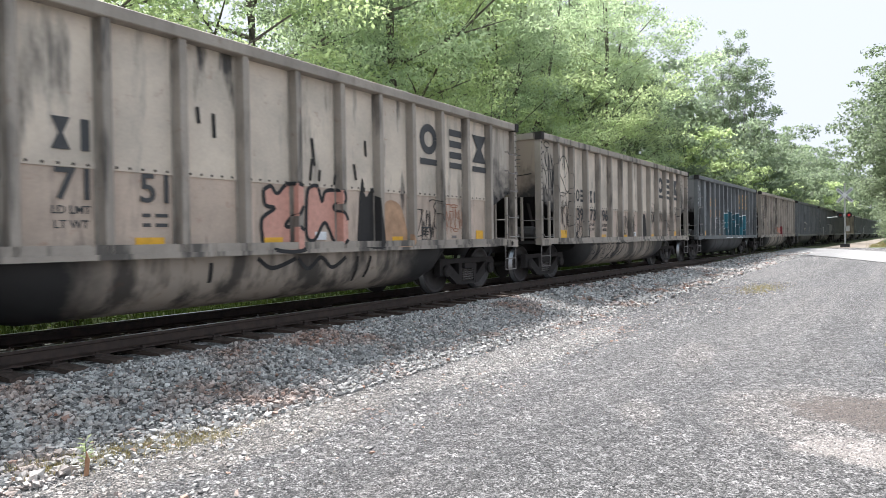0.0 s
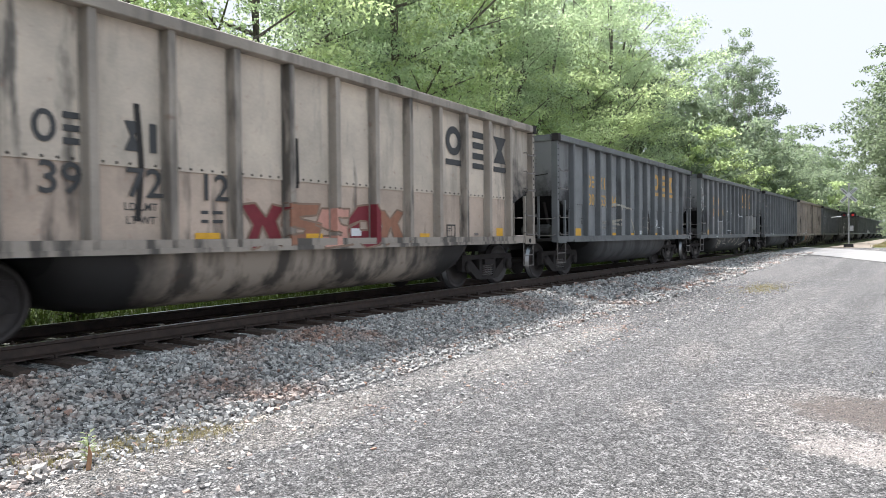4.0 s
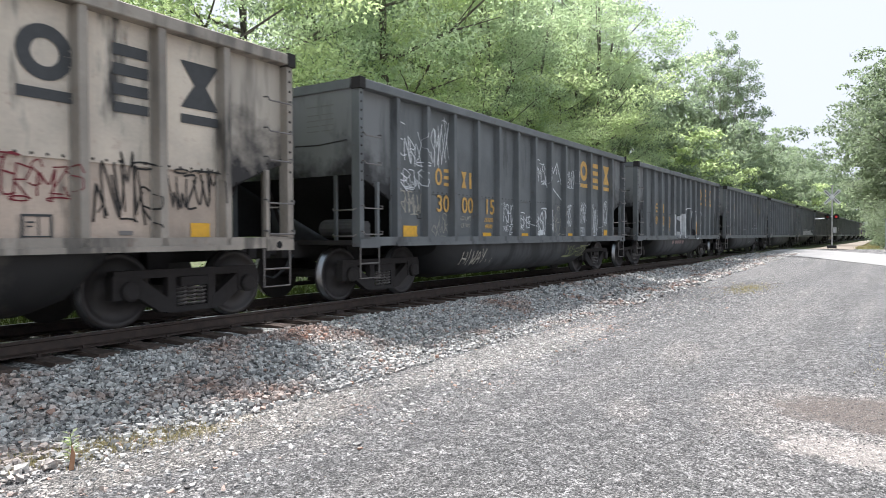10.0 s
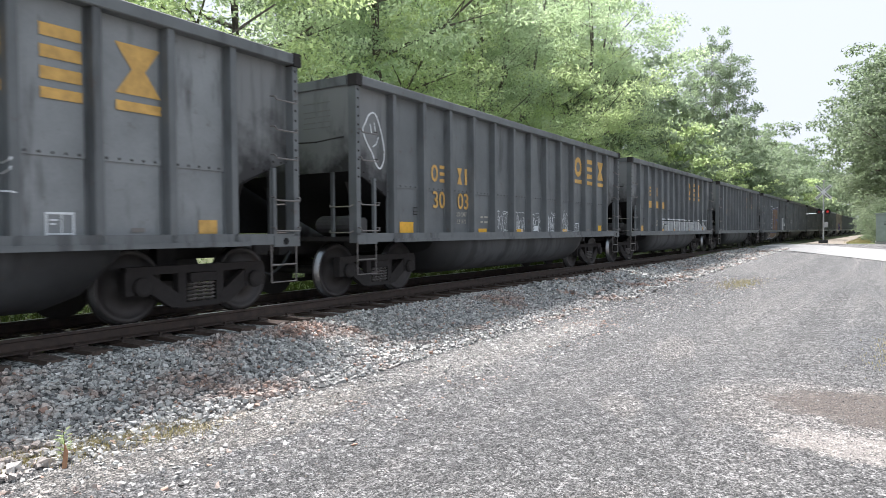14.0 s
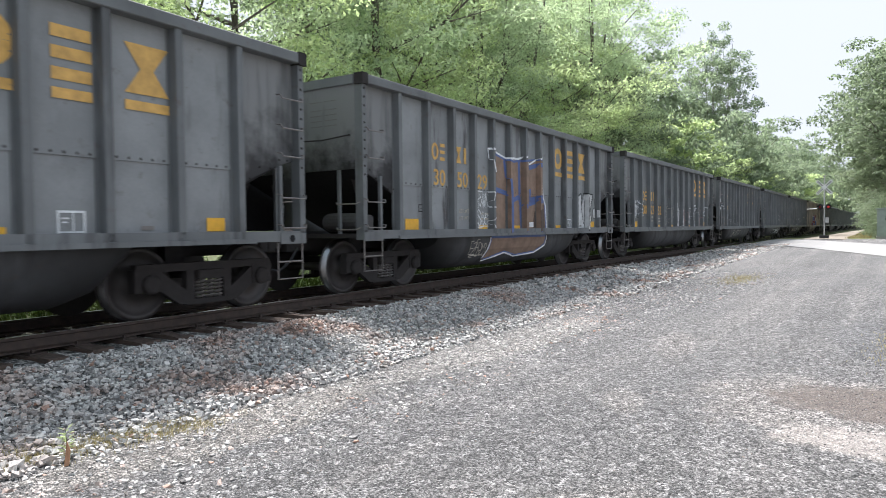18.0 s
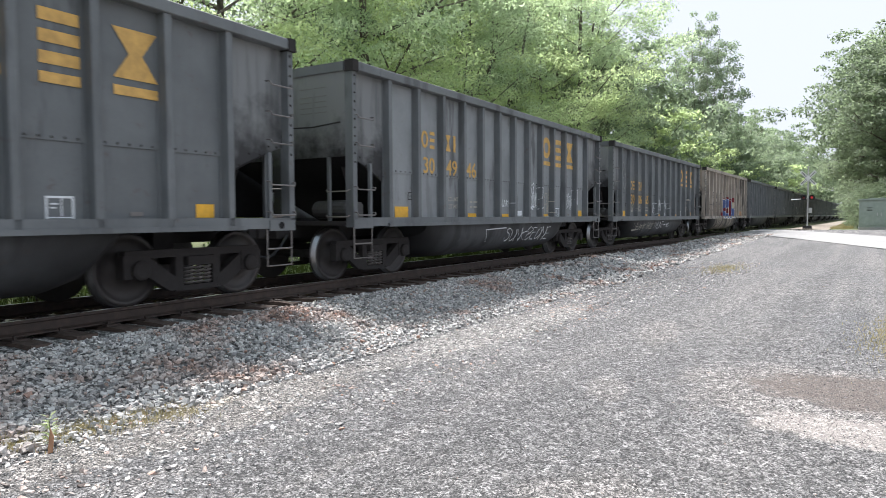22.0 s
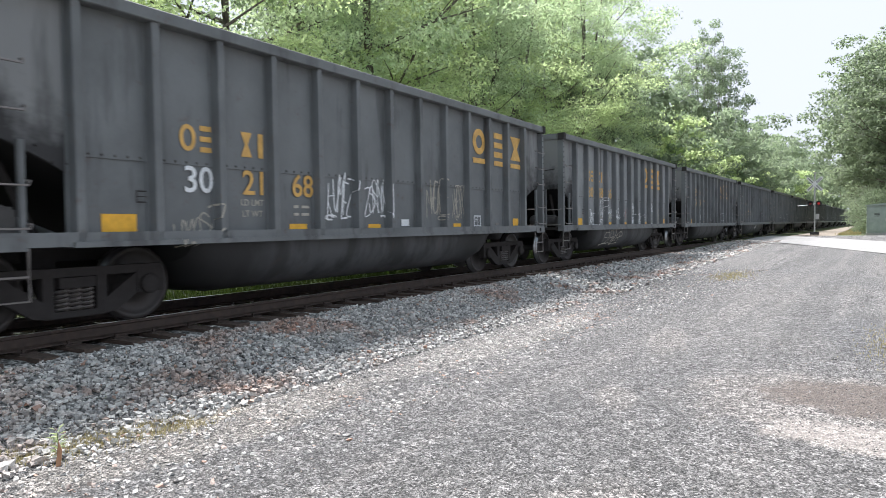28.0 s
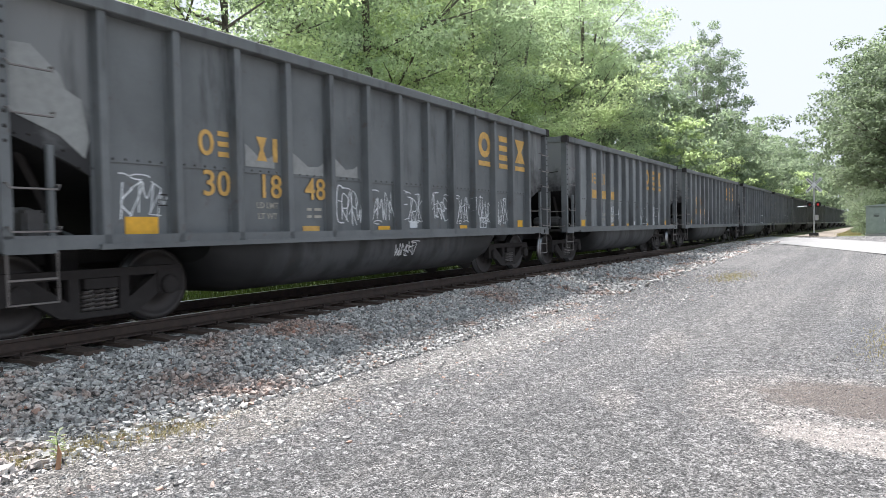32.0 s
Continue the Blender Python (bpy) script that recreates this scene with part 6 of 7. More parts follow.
LN(1, M_WHITE, 0.04, [(5.1, 1.02), (5.14, 1.24), (5.4, 1.5), (5.46, 1.7), (5.4, 2.18), (5.77, 2.16), (6.19, 2.14), (6.64, 2.34), (7.02, 2.14), (7.64, 2.09), (8.08, 2.14), (8.25, 2.22), (8.38, 2.05), (8.39, 2.21), (9.11, 2.21), (9.92, 2.05), (10.37, 2.14), (11.39, 2.12), (11.46, 1.74), (11.79, 1.69), (11.69, 1.27), (11.37, 1.18)],
   [(6.21, 2.17), (6.32, 1.94), (6.52, 1.68), (6.14, 1.53)], [(6.13, 1.21), (6.74, 1.38), (6.76, 1.18), (6.5, 1.0), (6.1, 1.02)], [(7.02, 2.14), (6.98, 1.84), (7.18, 1.48), (7.39, 1.35), (7.61, 1.0)], [(7.66, 2.09), (7.96, 1.7), (7.91, 1.51)], [(8.41, 2.2), (8.38, 1.69), (8.8, 1.67), (9.07, 1.32), (9.08, 1.0)],
   [(8.22, 1.37), (8.48, 1.21), (8.52, 1.0)], [(9.5, 1.89), (9.52, 1.4), (9.13, 1.38), (9.5, 1.89)], [(9.92, 2.05), (10.03, 1.54), (10.31, 1.58), (10.56, 1.89), (11.14, 1.69), (10.85, 1.34), (10.6, 1.0)], [(5.45, 1.66), (6.0, 1.71), (6.04, 1.5), (5.5, 1.37)], rounded=False, lift=0.005)
LN(1, M_WHITE, 0.035, [(5.3, 0.955), (5.9, 0.99), (6.4, 0.955), (7.0, 0.985)], [(8.3, 0.955), (9.1, 0.985), (9.8, 0.96)], lift=0.004)
T(1, 11.55, 11.95, 1.75, 1.95, 13, M_WHITE, 0.014, 4)
T(1, 12.15, 12.7, 1.2, 1.65, 14, M_FAINT, 0.018, 2, "K3")
T(1, 2.05, 2.9, 1.15, 1.8, 15, M_FAINT, 0.02, 4)
T(1, 3.08, 3.9, 1.6, 1.9, 16, M_WHITE, 0.018, 5)
T(1, 3.08, 3.9, 1.25, 1.55, 17, M_WHITE, 0.018, 5)
T(1, 4.08, 4.85, 1.5, 1.85, 18, M_WHITE, 0.018, 6)
T(1, 4.08, 4.85, 1.2, 1.5, 19, M_WHITE, 0.018, 6)
# pale car with a worn maroon piece
O(2, 1.1, 1.8, 2.0, 3.0, M_SMUT)
P(2, 5.1, 8.8, 0.97, 1.6, 16, 5, [M_MAROON, M_RUSTP, M_PINK], M_BROWN, 0.03)
LN(2, M_SMUT, 0.07, [(3.5, 2.6), (3.55, 1.9), (3.5, 1.3)], [(6.1, 2.5), (6.12, 1.8)])
# dark car with one wide faded scroll
LN(3, M_FAINT, 0.07, [(4.1, 1.98), (4.8, 2.02), (5.0, 1.75), (4.85, 1.55), (4.1, 1.5), (4.9, 1.42)], [(5.15, 2.0), (5.8, 1.95), (6.4, 1.6), (6.75, 1.2), (6.6, 0.98)], [(6.05, 1.35), (6.2, 1.25), (6.1, 1.12), (6.0, 1.22), (6.05, 1.35)])
T(3, 9.15, 9.85, 1.35, 1.65, 19, M_WHITE, 0.02, 4)
T(3, 7.7, 8.6, 1.2, 1.6, 22, M_FAINT, 0.03, 2)
smear(3, 8.4, 0.34, 1.9)
# dark car with grey throw-ups and long white lines
O(4, 0.25, 0.9, 2.15, 3.1, M_WHITE)
SP(4, [(2.3, 1.1), (2.25, 1.7), (2.55, 1.86), (2.85, 1.8), (2.95, 1.4), (2.85, 1.02), (2.4, 1.0)], M_GREYP, M_WHITE, 0.03)
SP(4, [(3.2, 1.84), (3.62, 1.88), (3.64, 1.74), (3.9, 1.7), (4.0, 1.78), (4.22, 1.74), (4.36, 1.6), (4.3, 1.3), (4.18, 1.05), (3.3, 1.02), (3.14, 1.3)], M_GREYP, M_WHITE, 0.025)
SP(4, [(3.5, 1.55), (3.62, 1.55), (3.68, 1.2), (3.5, 1.15)], M_BLACKP, lift=0.003)
LN(4, M_WHITE, 0.055, [(4.64, 1.88), (4.42, 1.74), (4.38, 1.63), (4.62, 1.31)], [(4.97, 1.96), (5.06, 2.12), (5.4, 2.21), (5.8, 2.18)], [(4.97, 1.96), (5.03, 1.46), (5.13, 1.09)], [(6.0, 2.04), (6.41, 2.02), (6.78, 2.12)], [(6.41, 2.01), (6.26, 1.72), (6.25, 1.47), (6.47, 1.37)], [(7.05, 1.76), (7.15, 1.39), (7.3, 1.05)], [(7.39, 2.05), (7.6, 1.78), (7.65, 1.33), (7.58, 0.96)], [(8.08, 1.98), (8.46, 2.14), (8.95, 1.96)], [(9.19, 1.27), (9.3, 1.75), (9.62, 1.82), (9.63, 1.43)])
LN(4, M_WHITE, 0.03, [(5.44, 1.8), (5.56, 1.55), (5.81, 1.62), (5.79, 1.79), (5.44, 1.8)], [(5.63, 1.24), (5.85, 1.27), (5.86, 1.09), (5.69, 1.07), (5.63, 1.24)])
LN(4, M_FAINT, 0.035, [(4.85, 0.84), (4.95, 0.67), (5.92, 0.62)], [(5.23, 0.92), (5.21, 0.8), (5.26, 0.68)], [(6.29, 0.7), (6.83, 0.9), (7.24, 0.67), (7.7, 0.88), (8.36, 0.54), (8.83, 0.86), (9.39, 0.53), (10.6, 0.72)], rounded=False)
SP(4, [(10.57, 1.58), (10.7, 2.1), (11.36, 2.06), (11.9, 2.12), (12.2, 2.02), (13.1, 2.06), (13.0, 1.6), (12.7, 1.05), (11.0, 1.02), (10.66, 1.09)], M_GREYP, M_BLACKP, 0.03, rounded=False)
LN(4, M_BLACKP, 0.03, [(11.3, 1.9), (11.7, 1.85), (11.5, 1.3)], [(12.0, 1.95), (12.1, 1.4), (11.8, 1.3)], [(12.4, 1.8), (12.5, 1.5)])
T(4, 3.6, 4.4, 0.5, 0.85, 33, M_FAINT, 0.03, 4)
smear(4, 8.45, 0.16, 1.85)
flat("yellow_strip", LENGTH[4], C[4], [(panel_x(LENGTH[4], 1.13), panel_x(LENGTH[4], 1.13) + 0.15, 1.2, 1.72)], M_REFL, "upright yellow reflector strip")
# dark car, nearly clean
O(5, 1.1, 1.8, 2.1, 3.0, M_FAINT)
T(5, 2.05, 2.95, 1.1, 1.35, 34, M_WHITE, 0.02, 6)
T(5, 5.4, 5.65, 1.15, 1.7, 35, M_FAINT, 0.014, 2)
T(5, 7.1, 7.7, 1.45, 1.65, 36, M_FAINT, 0.016, 4)
# pale car with tags along belly and panels
O(6, 1.1, 1.88, 1.95, 2.95, M_BLACKP)
for i, (a, b, c, d, m_, w_) in enumerate(((0.2, 0.9, 2.7, 3.1, M_GREYP, 0.016), (0.2, 0.9, 2.2, 2.4, M_SMUT, 0.014), (1.15, 1.9, 1.5, 1.8, M_GREYP, 0.03), (2.15, 2.95, 1.1, 1.35, M_WHITE, 0.028), (3.15, 3.95, 1.08, 1.35, M_WHITE, 0.028),
                                          (5.2, 5.85, 1.72, 1.98, M_BLACKP, 0.028), (5.2, 5.85, 1.15, 1.66, M_RUSTP, 0.02), (9.1, 9.8, 2.35, 2.85, M_MAROON, 0.03), (10.1, 10.85, 1.5, 1.85, M_MAROON, 0.02), (11.1, 11.85, 1.3, 1.85, M_SMUT, 0.028), (12.1, 12.85, 1.5, 1.85, M_SMUT, 0.028))):
    T(6, a, b, c, d, 40 + i, m_, w_, 4)
LN(6, M_SMUT, 0.06, [(6.15, 1.75), (6.5, 1.85), (6.85, 1.65), (6.7, 1.45), (6.2, 1.5)], [(6.2, 1.45), (6.5, 1.3), (6.9, 1.2)], [(7.1, 1.75), (7.35, 1.8), (7.6, 1.5), (7.55, 1.15), (7.3, 1.05)], [(8.2, 1.7), (8.3, 1.4), (8.6, 1.65), (8.7, 1.2)], [(8.8, 1.6), (9.0, 1.4), (9.3, 1.55)])
SP(6, [(6.12, 1.35), (6.1, 1.7), (6.3, 1.82), (6.35, 1.6), (6.25, 1.3)], M_SMUT)
SP(6, [(8.25, 1.15), (8.3, 1.5), (8.5, 1.55), (8.5, 1.2)], M_SMUT)
for i, (a, b, m_) in enumerate(((3.5, 4.35, M_TEAL), (4.6, 5.6, M_RUSTP), (5.85, 6.5, M_BLACKP), (6.95, 7.9, M_BLACKP), (8.3, 9.2, M_SMUT))):
    T(6, a, b, 0.56, 0.86, 52 + i, m_, 0.05, 3, ("", "", "VOLS", "CHUTE", "")[i])
# black car covered in white tags
for i, (a, b, c, d, tx, w_) in enumerate(((1.12, 1.9, 2.45, 2.95, "", 0.022), (1.12, 1.9, 1.98, 2.25, "", 0.02), (1.15, 1.8, 1.5, 1.85, "", 0.022), (2.15, 2.8, 2.45, 3.2, "", 0.02), (2.2, 2.8, 1.1, 1.45, "", 0.014), (5.12, 5.85, 1.4, 1.85, "FISHO", 0.025), (5.3, 5.8, 1.18, 1.34, "", 0.018),
                                          (6.1, 6.9, 1.3, 1.6, "", 0.025), (7.12, 7.88, 1.15, 1.7, "", 0.035), (7.12, 7.85, 2.4, 2.9, "", 0.025), (9.08, 9.85, 2.4, 2.85, "", 0.025), (9.1, 9.55, 1.35, 1.85, "", 0.022), (10.1, 10.8, 1.45, 1.95, "", 0.025), (11.1, 11.85, 1.1, 1.85, "", 0.025), (12.15, 12.7, 1.5, 2.05, "", 0.025), (8.1, 8.85, 1.15, 1.75, "", 0.018))):
    T(7, a, b, c, d, 60 + i, M_FAINT if i in (2, 4, 15) else M_WHITE, w_, 3, tx)
LN(7, M_WHITE, 0.03, [(8.8, 2.45), (8.5, 3.0), (8.15, 2.6), (8.25, 2.3), (8.8, 2.05)], [(8.45, 2.85), (8.48, 2.7)], [(8.55, 2.5), (8.65, 2.55)], rounded=False)
T(7, 3.5, 5.0, 0.5, 0.8, 75, M_FAINT, 0.03, 6, "HIWAY..")
T(7, 9.4, 10.8, 0.55, 0.78, 76, M_STRAWP, 0.018, 6)
# black car with three pale bulbs and white arcs
SP(8, [(5.26, 1.83), (5.5, 1.98), (5.74, 1.91), (5.82, 1.65), (5.76, 1.38), (5.9, 1.17), (6.0, 0.99), (5.28, 0.99), (5.2, 1.2), (5.22, 1.6)], M_GREYW, M_BLACKP, 0.03)
SP(8, [(5.82, 1.88), (5.98, 1.98), (6.15, 1.91), (6.25, 1.67), (6.0, 1.5), (6.2, 1.28), (6.38, 1.0), (6.05, 0.99), (5.88, 1.33)], M_GREYW, M_BLACKP, 0.03, lift=0.002)
SP(8, [(6.6, 1.95), (6.8, 2.02), (6.96, 1.92), (6.95, 1.65), (7.2, 1.42), (7.37, 1.11), (7.35, 0.99), (6.5, 1.0), (6.33, 1.51)], M_GREYW, M_BLACKP, 0.03)
for u in (5.35, 5.85, 6.25, 6.65, 7.1):
    SP(8, [(u - 0.18, 0.88), (u + 0.18, 0.88), (u + 0.14, 0.78), (u, 0.74), (u - 0.14, 0.78)], M_PINKG, lift=0.001)
LN(8, M_WHITE, 0.035, [(7.03, 1.68), (7.16, 1.85), (7.7, 1.87)], [(7.31, 1.94), (7.38, 2.11), (7.85, 2.25), (8.2, 2.07)], [(8.24, 2.1), (8.39, 2.21), (8.6, 2.06), (8.6, 1.86)], [(8.66, 2.06), (9.17, 2.19), (9.59, 2.02), (9.8, 1.66), (9.8, 1.4)], [(10.11, 1.86), (10.38, 2.15), (10.78, 2.06), (10.78, 1.66), (10.51, 1.53), (10.35, 1.76), (10.54, 1.88)], [(8.99, 2.02), (8.97, 1.03), (9.45, 0.99), (9.83, 1.18)])
T(8, 9.05, 9.55, 1.55, 1.85, 81, M_WHITE, 0.022, 3, "HAM")
LN(8, M_WHITE, 0.014, [(9.2, 1.45), (9.3, 1.38), (9.22, 1.3), (9.12, 1.37), (9.2, 1.45)])
SP(8, [(8.16, 0.99), (8.13, 1.83), (8.39, 2.11), (8.65, 1.93), (8.82, 1.38), (8.88, 0.99)], M_BLACKP)
for u in (1.2, 7.1, 9.72, 12.1):
    flat("yellow_strip", LENGTH[8], C[8], [(panel_x(LENGTH[8], u), panel_x(LENGTH[8], u) + 0.075, 1.12, 1.7)], M_REFL, "upright yellow reflector strip")
# dark car with a flame doodle, a web and a tall smear
LN(9, M_WHITE, 0.03, [(8.2, 1.0), (8.12, 1.3), (8.3, 1.6), (8.25, 1.85), (8.42, 1.7), (8.4, 2.15), (8.55, 1.9), (8.6, 1.65), (8.75, 1.9), (8.78, 1.6), (8.9, 1.35), (8.85, 1.0)], [(8.3, 1.1), (8.22, 1.35), (8.38, 1.5)], [(8.6, 1.4), (8.75, 1.25), (8.65, 1.1), (8.55, 1.25), (8.6, 1.4)])
SP(9, [(8.35, 1.02), (8.34, 1.35), (8.45, 1.55), (8.55, 1.4), (8.58, 1.02)], M_BLACKP)
T(9, 9.12, 9.85, 1.6, 1.85, 84, M_WHITE, 0.024, 4, "READY")
T(9, 9.12, 9.6, 1.15, 1.35, 85, M_WHITE, 0.022, 3, "1808")
LN(9, M_WHITE, 0.018, [(9.2, 1.4), (9.5, 1.55), (9.9, 1.5)], [(9.7, 1.1), (9.75, 1.5), (9.85, 1.75)], [(9.5, 1.15), (9.6, 1.55)])
T(9, 8.2, 8.6, 0.62, 0.82, 86, M_WHITE, 0.02, 3, "P.G.")
SP(9, [(5.2, 1.35), (5.3, 1.5), (5.8, 1.52), (5.85, 1.38), (5.7, 1.45), (5.5, 1.36)], M_GREYP, lift=0.001, rounded=False)
SP(9, [(3.98, 0.995), (4.0, 1.5), (4.12, 1.8), (4.2, 2.05), (4.42, 2.12), (4.6, 1.9), (4.66, 1.4), (4.7, 0.995)], M_SMUT)
# long dark car with small tags
O(10, 0.3, 0.85, 2.2, 3.1, M_WHITE)
for i, u in enumerate((5.2, 6.2, 7.2, 8.2, 9.2)):
    T(10, u, u + 0.55, 1.12, 1.5, 88 + i, M_WHITE, 0.016, 3)
# dark car with whitewashed lower panels
for u in range(4, 13):
    SP(11, [(u + 0.08, 1.06), (u + 0.86, 1.06), (u + 0.84, 1.5), (u + 0.1, 1.52)], M_GREYW, M_BLACKP, 0.035, rounded=False)
LN(11, M_WHITE, 0.045, [(4.05, 1.56), (7.5, 1.55), (8.0, 1.56), (9.9, 1.53), (10.6, 1.45), (11.0, 1.57), (12.9, 1.56)], rounded=False)
LN(11, M_BLACKP, 0.05, [(11.15, 1.12), (11.4, 1.35), (11.6, 1.2)], [(12.2, 1.15), (12.25, 1.35)], [(4.6, 1.15), (4.9, 1.4)], [(6.3, 1.4), (6.5, 1.15)])
T(12, 5.2, 5.6, 1.1, 1.6, 96, M_GREYP, 0.014, 2)
# dark car with the tall brown and blue piece
SP(13, [(5.02, 0.995), (5.2, 1.79), (5.14, 2.05), (5.06, 2.77), (5.72, 2.68), (6.0, 2.62), (6.66, 2.7), (6.8, 2.7), (8.1, 2.82), (8.26, 1.96), (8.46, 1.7), (8.56, 0.995)], M_BROWN, M_BLUE, 0.05, rounded=False)
SP(13, [(5.02, 0.9), (8.58, 0.9), (8.56, 0.7), (8.05, 0.52), (6.8, 0.47), (5.98, 0.58), (5.0, 0.42), (4.9, 0.46)], M_BROWN, M_BLUE, 0.05, rounded=False)
SP(13, [(7.55, 1.0), (7.7, 1.5), (8.4, 1.7), (8.5, 1.0)], M_UMBER, lift=0.0022, rounded=False)
LN(13, M_BLUE, 0.11, [(5.7, 2.65), (5.87, 2.14), (5.92, 1.83), (5.92, 1.02)], [(6.63, 2.67), (6.66, 1.84), (6.11, 1.72)], [(6.73, 1.6), (6.82, 1.0)], [(6.66, 1.84), (6.75, 1.6), (8.0, 1.78)], [(7.3, 2.57), (8.07, 2.69)], [(7.36, 2.05), (7.41, 1.78), (8.24, 1.92)], [(5.14, 1.79), (5.21, 1.97), (5.9, 1.89)], rounded=False, lift=0.005)
LN(13, M_WHITE, 0.045, [(5.11, 2.02), (4.81, 2.65), (4.77, 2.85), (5.06, 2.82), (5.95, 2.68), (6.18, 2.74), (6.53, 2.73), (6.9, 2.8), (7.34, 2.66), (8.2, 2.91), (8.3, 1.96), (8.52, 1.66), (8.62, 0.97)], [(8.66, 0.9), (8.64, 0.66), (8.1, 0.48), (6.8, 0.43), (6.0, 0.54), (5.0, 0.38), (4.86, 0.44), (4.98, 0.9)], rounded=False, lift=0.007)
for i, (z0, z1) in enumerate(((1.55, 1.85), (1.15, 1.45))):
    T(13, 4.08, 4.9, z0, z1, 94 + i, M_WHITE, 0.022, 4)
T(13, 4.0, 4.85, 0.52, 0.8, 97, M_FAINT, 0.022, 4)
SP(13, [(11.15, 1.95), (11.5, 2.08), (11.6, 1.7), (11.72, 2.08), (12.55, 2.08), (12.36, 1.55), (12.5, 1.32), (12.05, 1.02), (11.15, 1.02), (11.24, 1.48)], M_GREYW, M_BLACKP, 0.04, rounded=False)
LN(13, M_BLACKP, 0.035, [(11.55, 1.7), (11.75, 1.2)], [(11.9, 2.0), (11.85, 1.1)], [(12.1, 1.7), (12.3, 1.6), (12.0, 1.45), (12.3, 1.35)])
SP(13, [(12.72, 1.68), (12.88, 1.6), (12.88, 1.42), (12.72, 1.36), (12.6, 1.45), (12.6, 1.6)], M_GREYW, M_BLACKP, 0.02)
# long dark car with tags in several colours
for i, (a, b, c, d, m_, w_) in enumerate(((1.3, 2.0, 1.5, 1.95, M_WHITE, 0.03), (5.3, 5.95, 1.25, 1.8, M_FAINT, 0.025), (6.3, 6.8, 1.5, 1.95, M_GREYP, 0.016), (7.35, 7.95, 1.12, 1.95, M_WHITE, 0.025), (9.1, 9.85, 1.2, 1.85, M_WHITE, 0.03), (10.1, 10.9, 1.65, 2.0, M_WHITE, 0.035), (11.1, 11.85, 1.15, 1.75, M_PINKG, 0.03), (12.12, 12.8, 1.6, 2.0, M_WHITE, 0.025), (8.2, 8.9, 1.1, 1.9, M_PINKG, 0.03))):
    T(14, a, b, c, d, 110 + i, m_, w_, 3)
LN(14, M_BLACKP, 0.09, [(9.3, 3.05), (9.42, 2.9)])
# dark car with a sharp loop and small tags
LN(15, M_WHITE, 0.03, [(0.45, 3.25), (0.3, 2.85), (0.5, 2.55), (0.9, 2.35), (0.6, 2.6)])
T(15, 0.72, 1.0, 1.95, 2.15, 120, M_WHITE, 0.03, 3)
for i, u in enumerate((1.15, 2.2, 3.15, 4.15, 5.2, 6.2)):
    T(15, u, u + 0.65, 1.2, 1.75, 121 + i, M_WHITE if i % 2 else M_FAINT, 0.02, 3)
T(15, 4.6, 7.2, 0.55, 0.78, 128, M_FAINT, 0.016, 8)
# dark car with a belly tag
T(16, 6.15, 6.85, 1.34, 1.5, 130, M_WHITE, 0.02, 5, "SUNK-")
T(16, 8.25, 8.9, 1.35, 1.85, 131, M_WHITE, 0.028, 3)
T(16, 9.1, 9.85, 1.1, 1.75, 132, M_FAINT, 0.028, 3)
T(16, 11.25, 11.9, 1.4, 1.8, 133, M_WHITE, 0.022, 4)
T(16, 6.7, 10.1, 0.5, 0.82, 134, M_WHITE, 0.024, 8, "SUNK8EONE")
LN(16, M_WHITE, 0.025, [(6.65, 0.83), (5.38, 0.8), (5.6, 0.52)], rounded=False)
# black car with hand lettering
T(17, 6.1, 6.78, 1.3, 1.65, 140, M_WHITE, 0.035, 3)
T(17, 7.18, 7.9, 1.4, 1.64, 141, M_WHITE, 0.03, 4, "SLANG")
T(17, 11.1, 11.85, 1.25, 1.75, 142, M_FAINT, 0.035, 3)
T(17, 5.15, 5.85, 1.25, 1.6, 143, M_WHITE, 0.022, 3)
T(17, 2.3, 3.4, 1.3, 1.6, 144, M_FAINT, 0.022, 4)
T(17, 6.3, 7.85, 0.58, 0.84, 147, M_WHITE, 0.03, 6, "HUNT-")
T(17, 8.1, 8.65, 0.6, 0.82, 148, M_WHITE, 0.03, 3, "MC.")
T(17, 3.0, 6.0, 0.58, 0.82, 149, M_FAINT, 0.022, 9)
O(17, 1.1, 1.7, 2.1, 3.0, M_GREYP)
# pale car with the blue piece on maroon
SP(18, [(4.66, 0.99), (4.75, 1.2), (4.97, 1.4), (5.2, 1.85), (5.7, 2.18), (6.0, 2.04), (6.74, 2.24), (7.1, 2.06), (7.77, 2.1), (8.43, 2.28), (9.06, 2.08), (9.4, 1.3), (9.3, 0.99)], M_MAROON, lift=0.0006)
SP(18, [(6.2, 1.0), (6.3, 1.9), (6.8, 2.1), (7.3, 1.95), (8.0, 1.9), (8.9, 1.9), (9.0, 1.0)], M_CREAMP, lift=0.0012)
SP(18, [(5.35, 1.86), (5.65, 2.08), (5.95, 1.96), (5.89, 1.68), (5.83, 1.39), (6.04, 1.32), (6.17, 1.94), (6.39, 2.07), (6.6, 1.75), (6.55, 1.25), (6.19, 0.99), (5.28, 0.99), (5.32, 1.38), (5.46, 1.66)], M_BLUE, M_WHITE, 0.045, lift=0.002)
SP(18, [(6.5, 1.95), (6.8, 2.13), (7.04, 1.8), (6.99, 1.64), (6.72, 1.41), (7.07, 0.99), (6.41, 0.99), (6.61, 1.56)], M_BLUE, M_WHITE, 0.045, lift=0.0026)
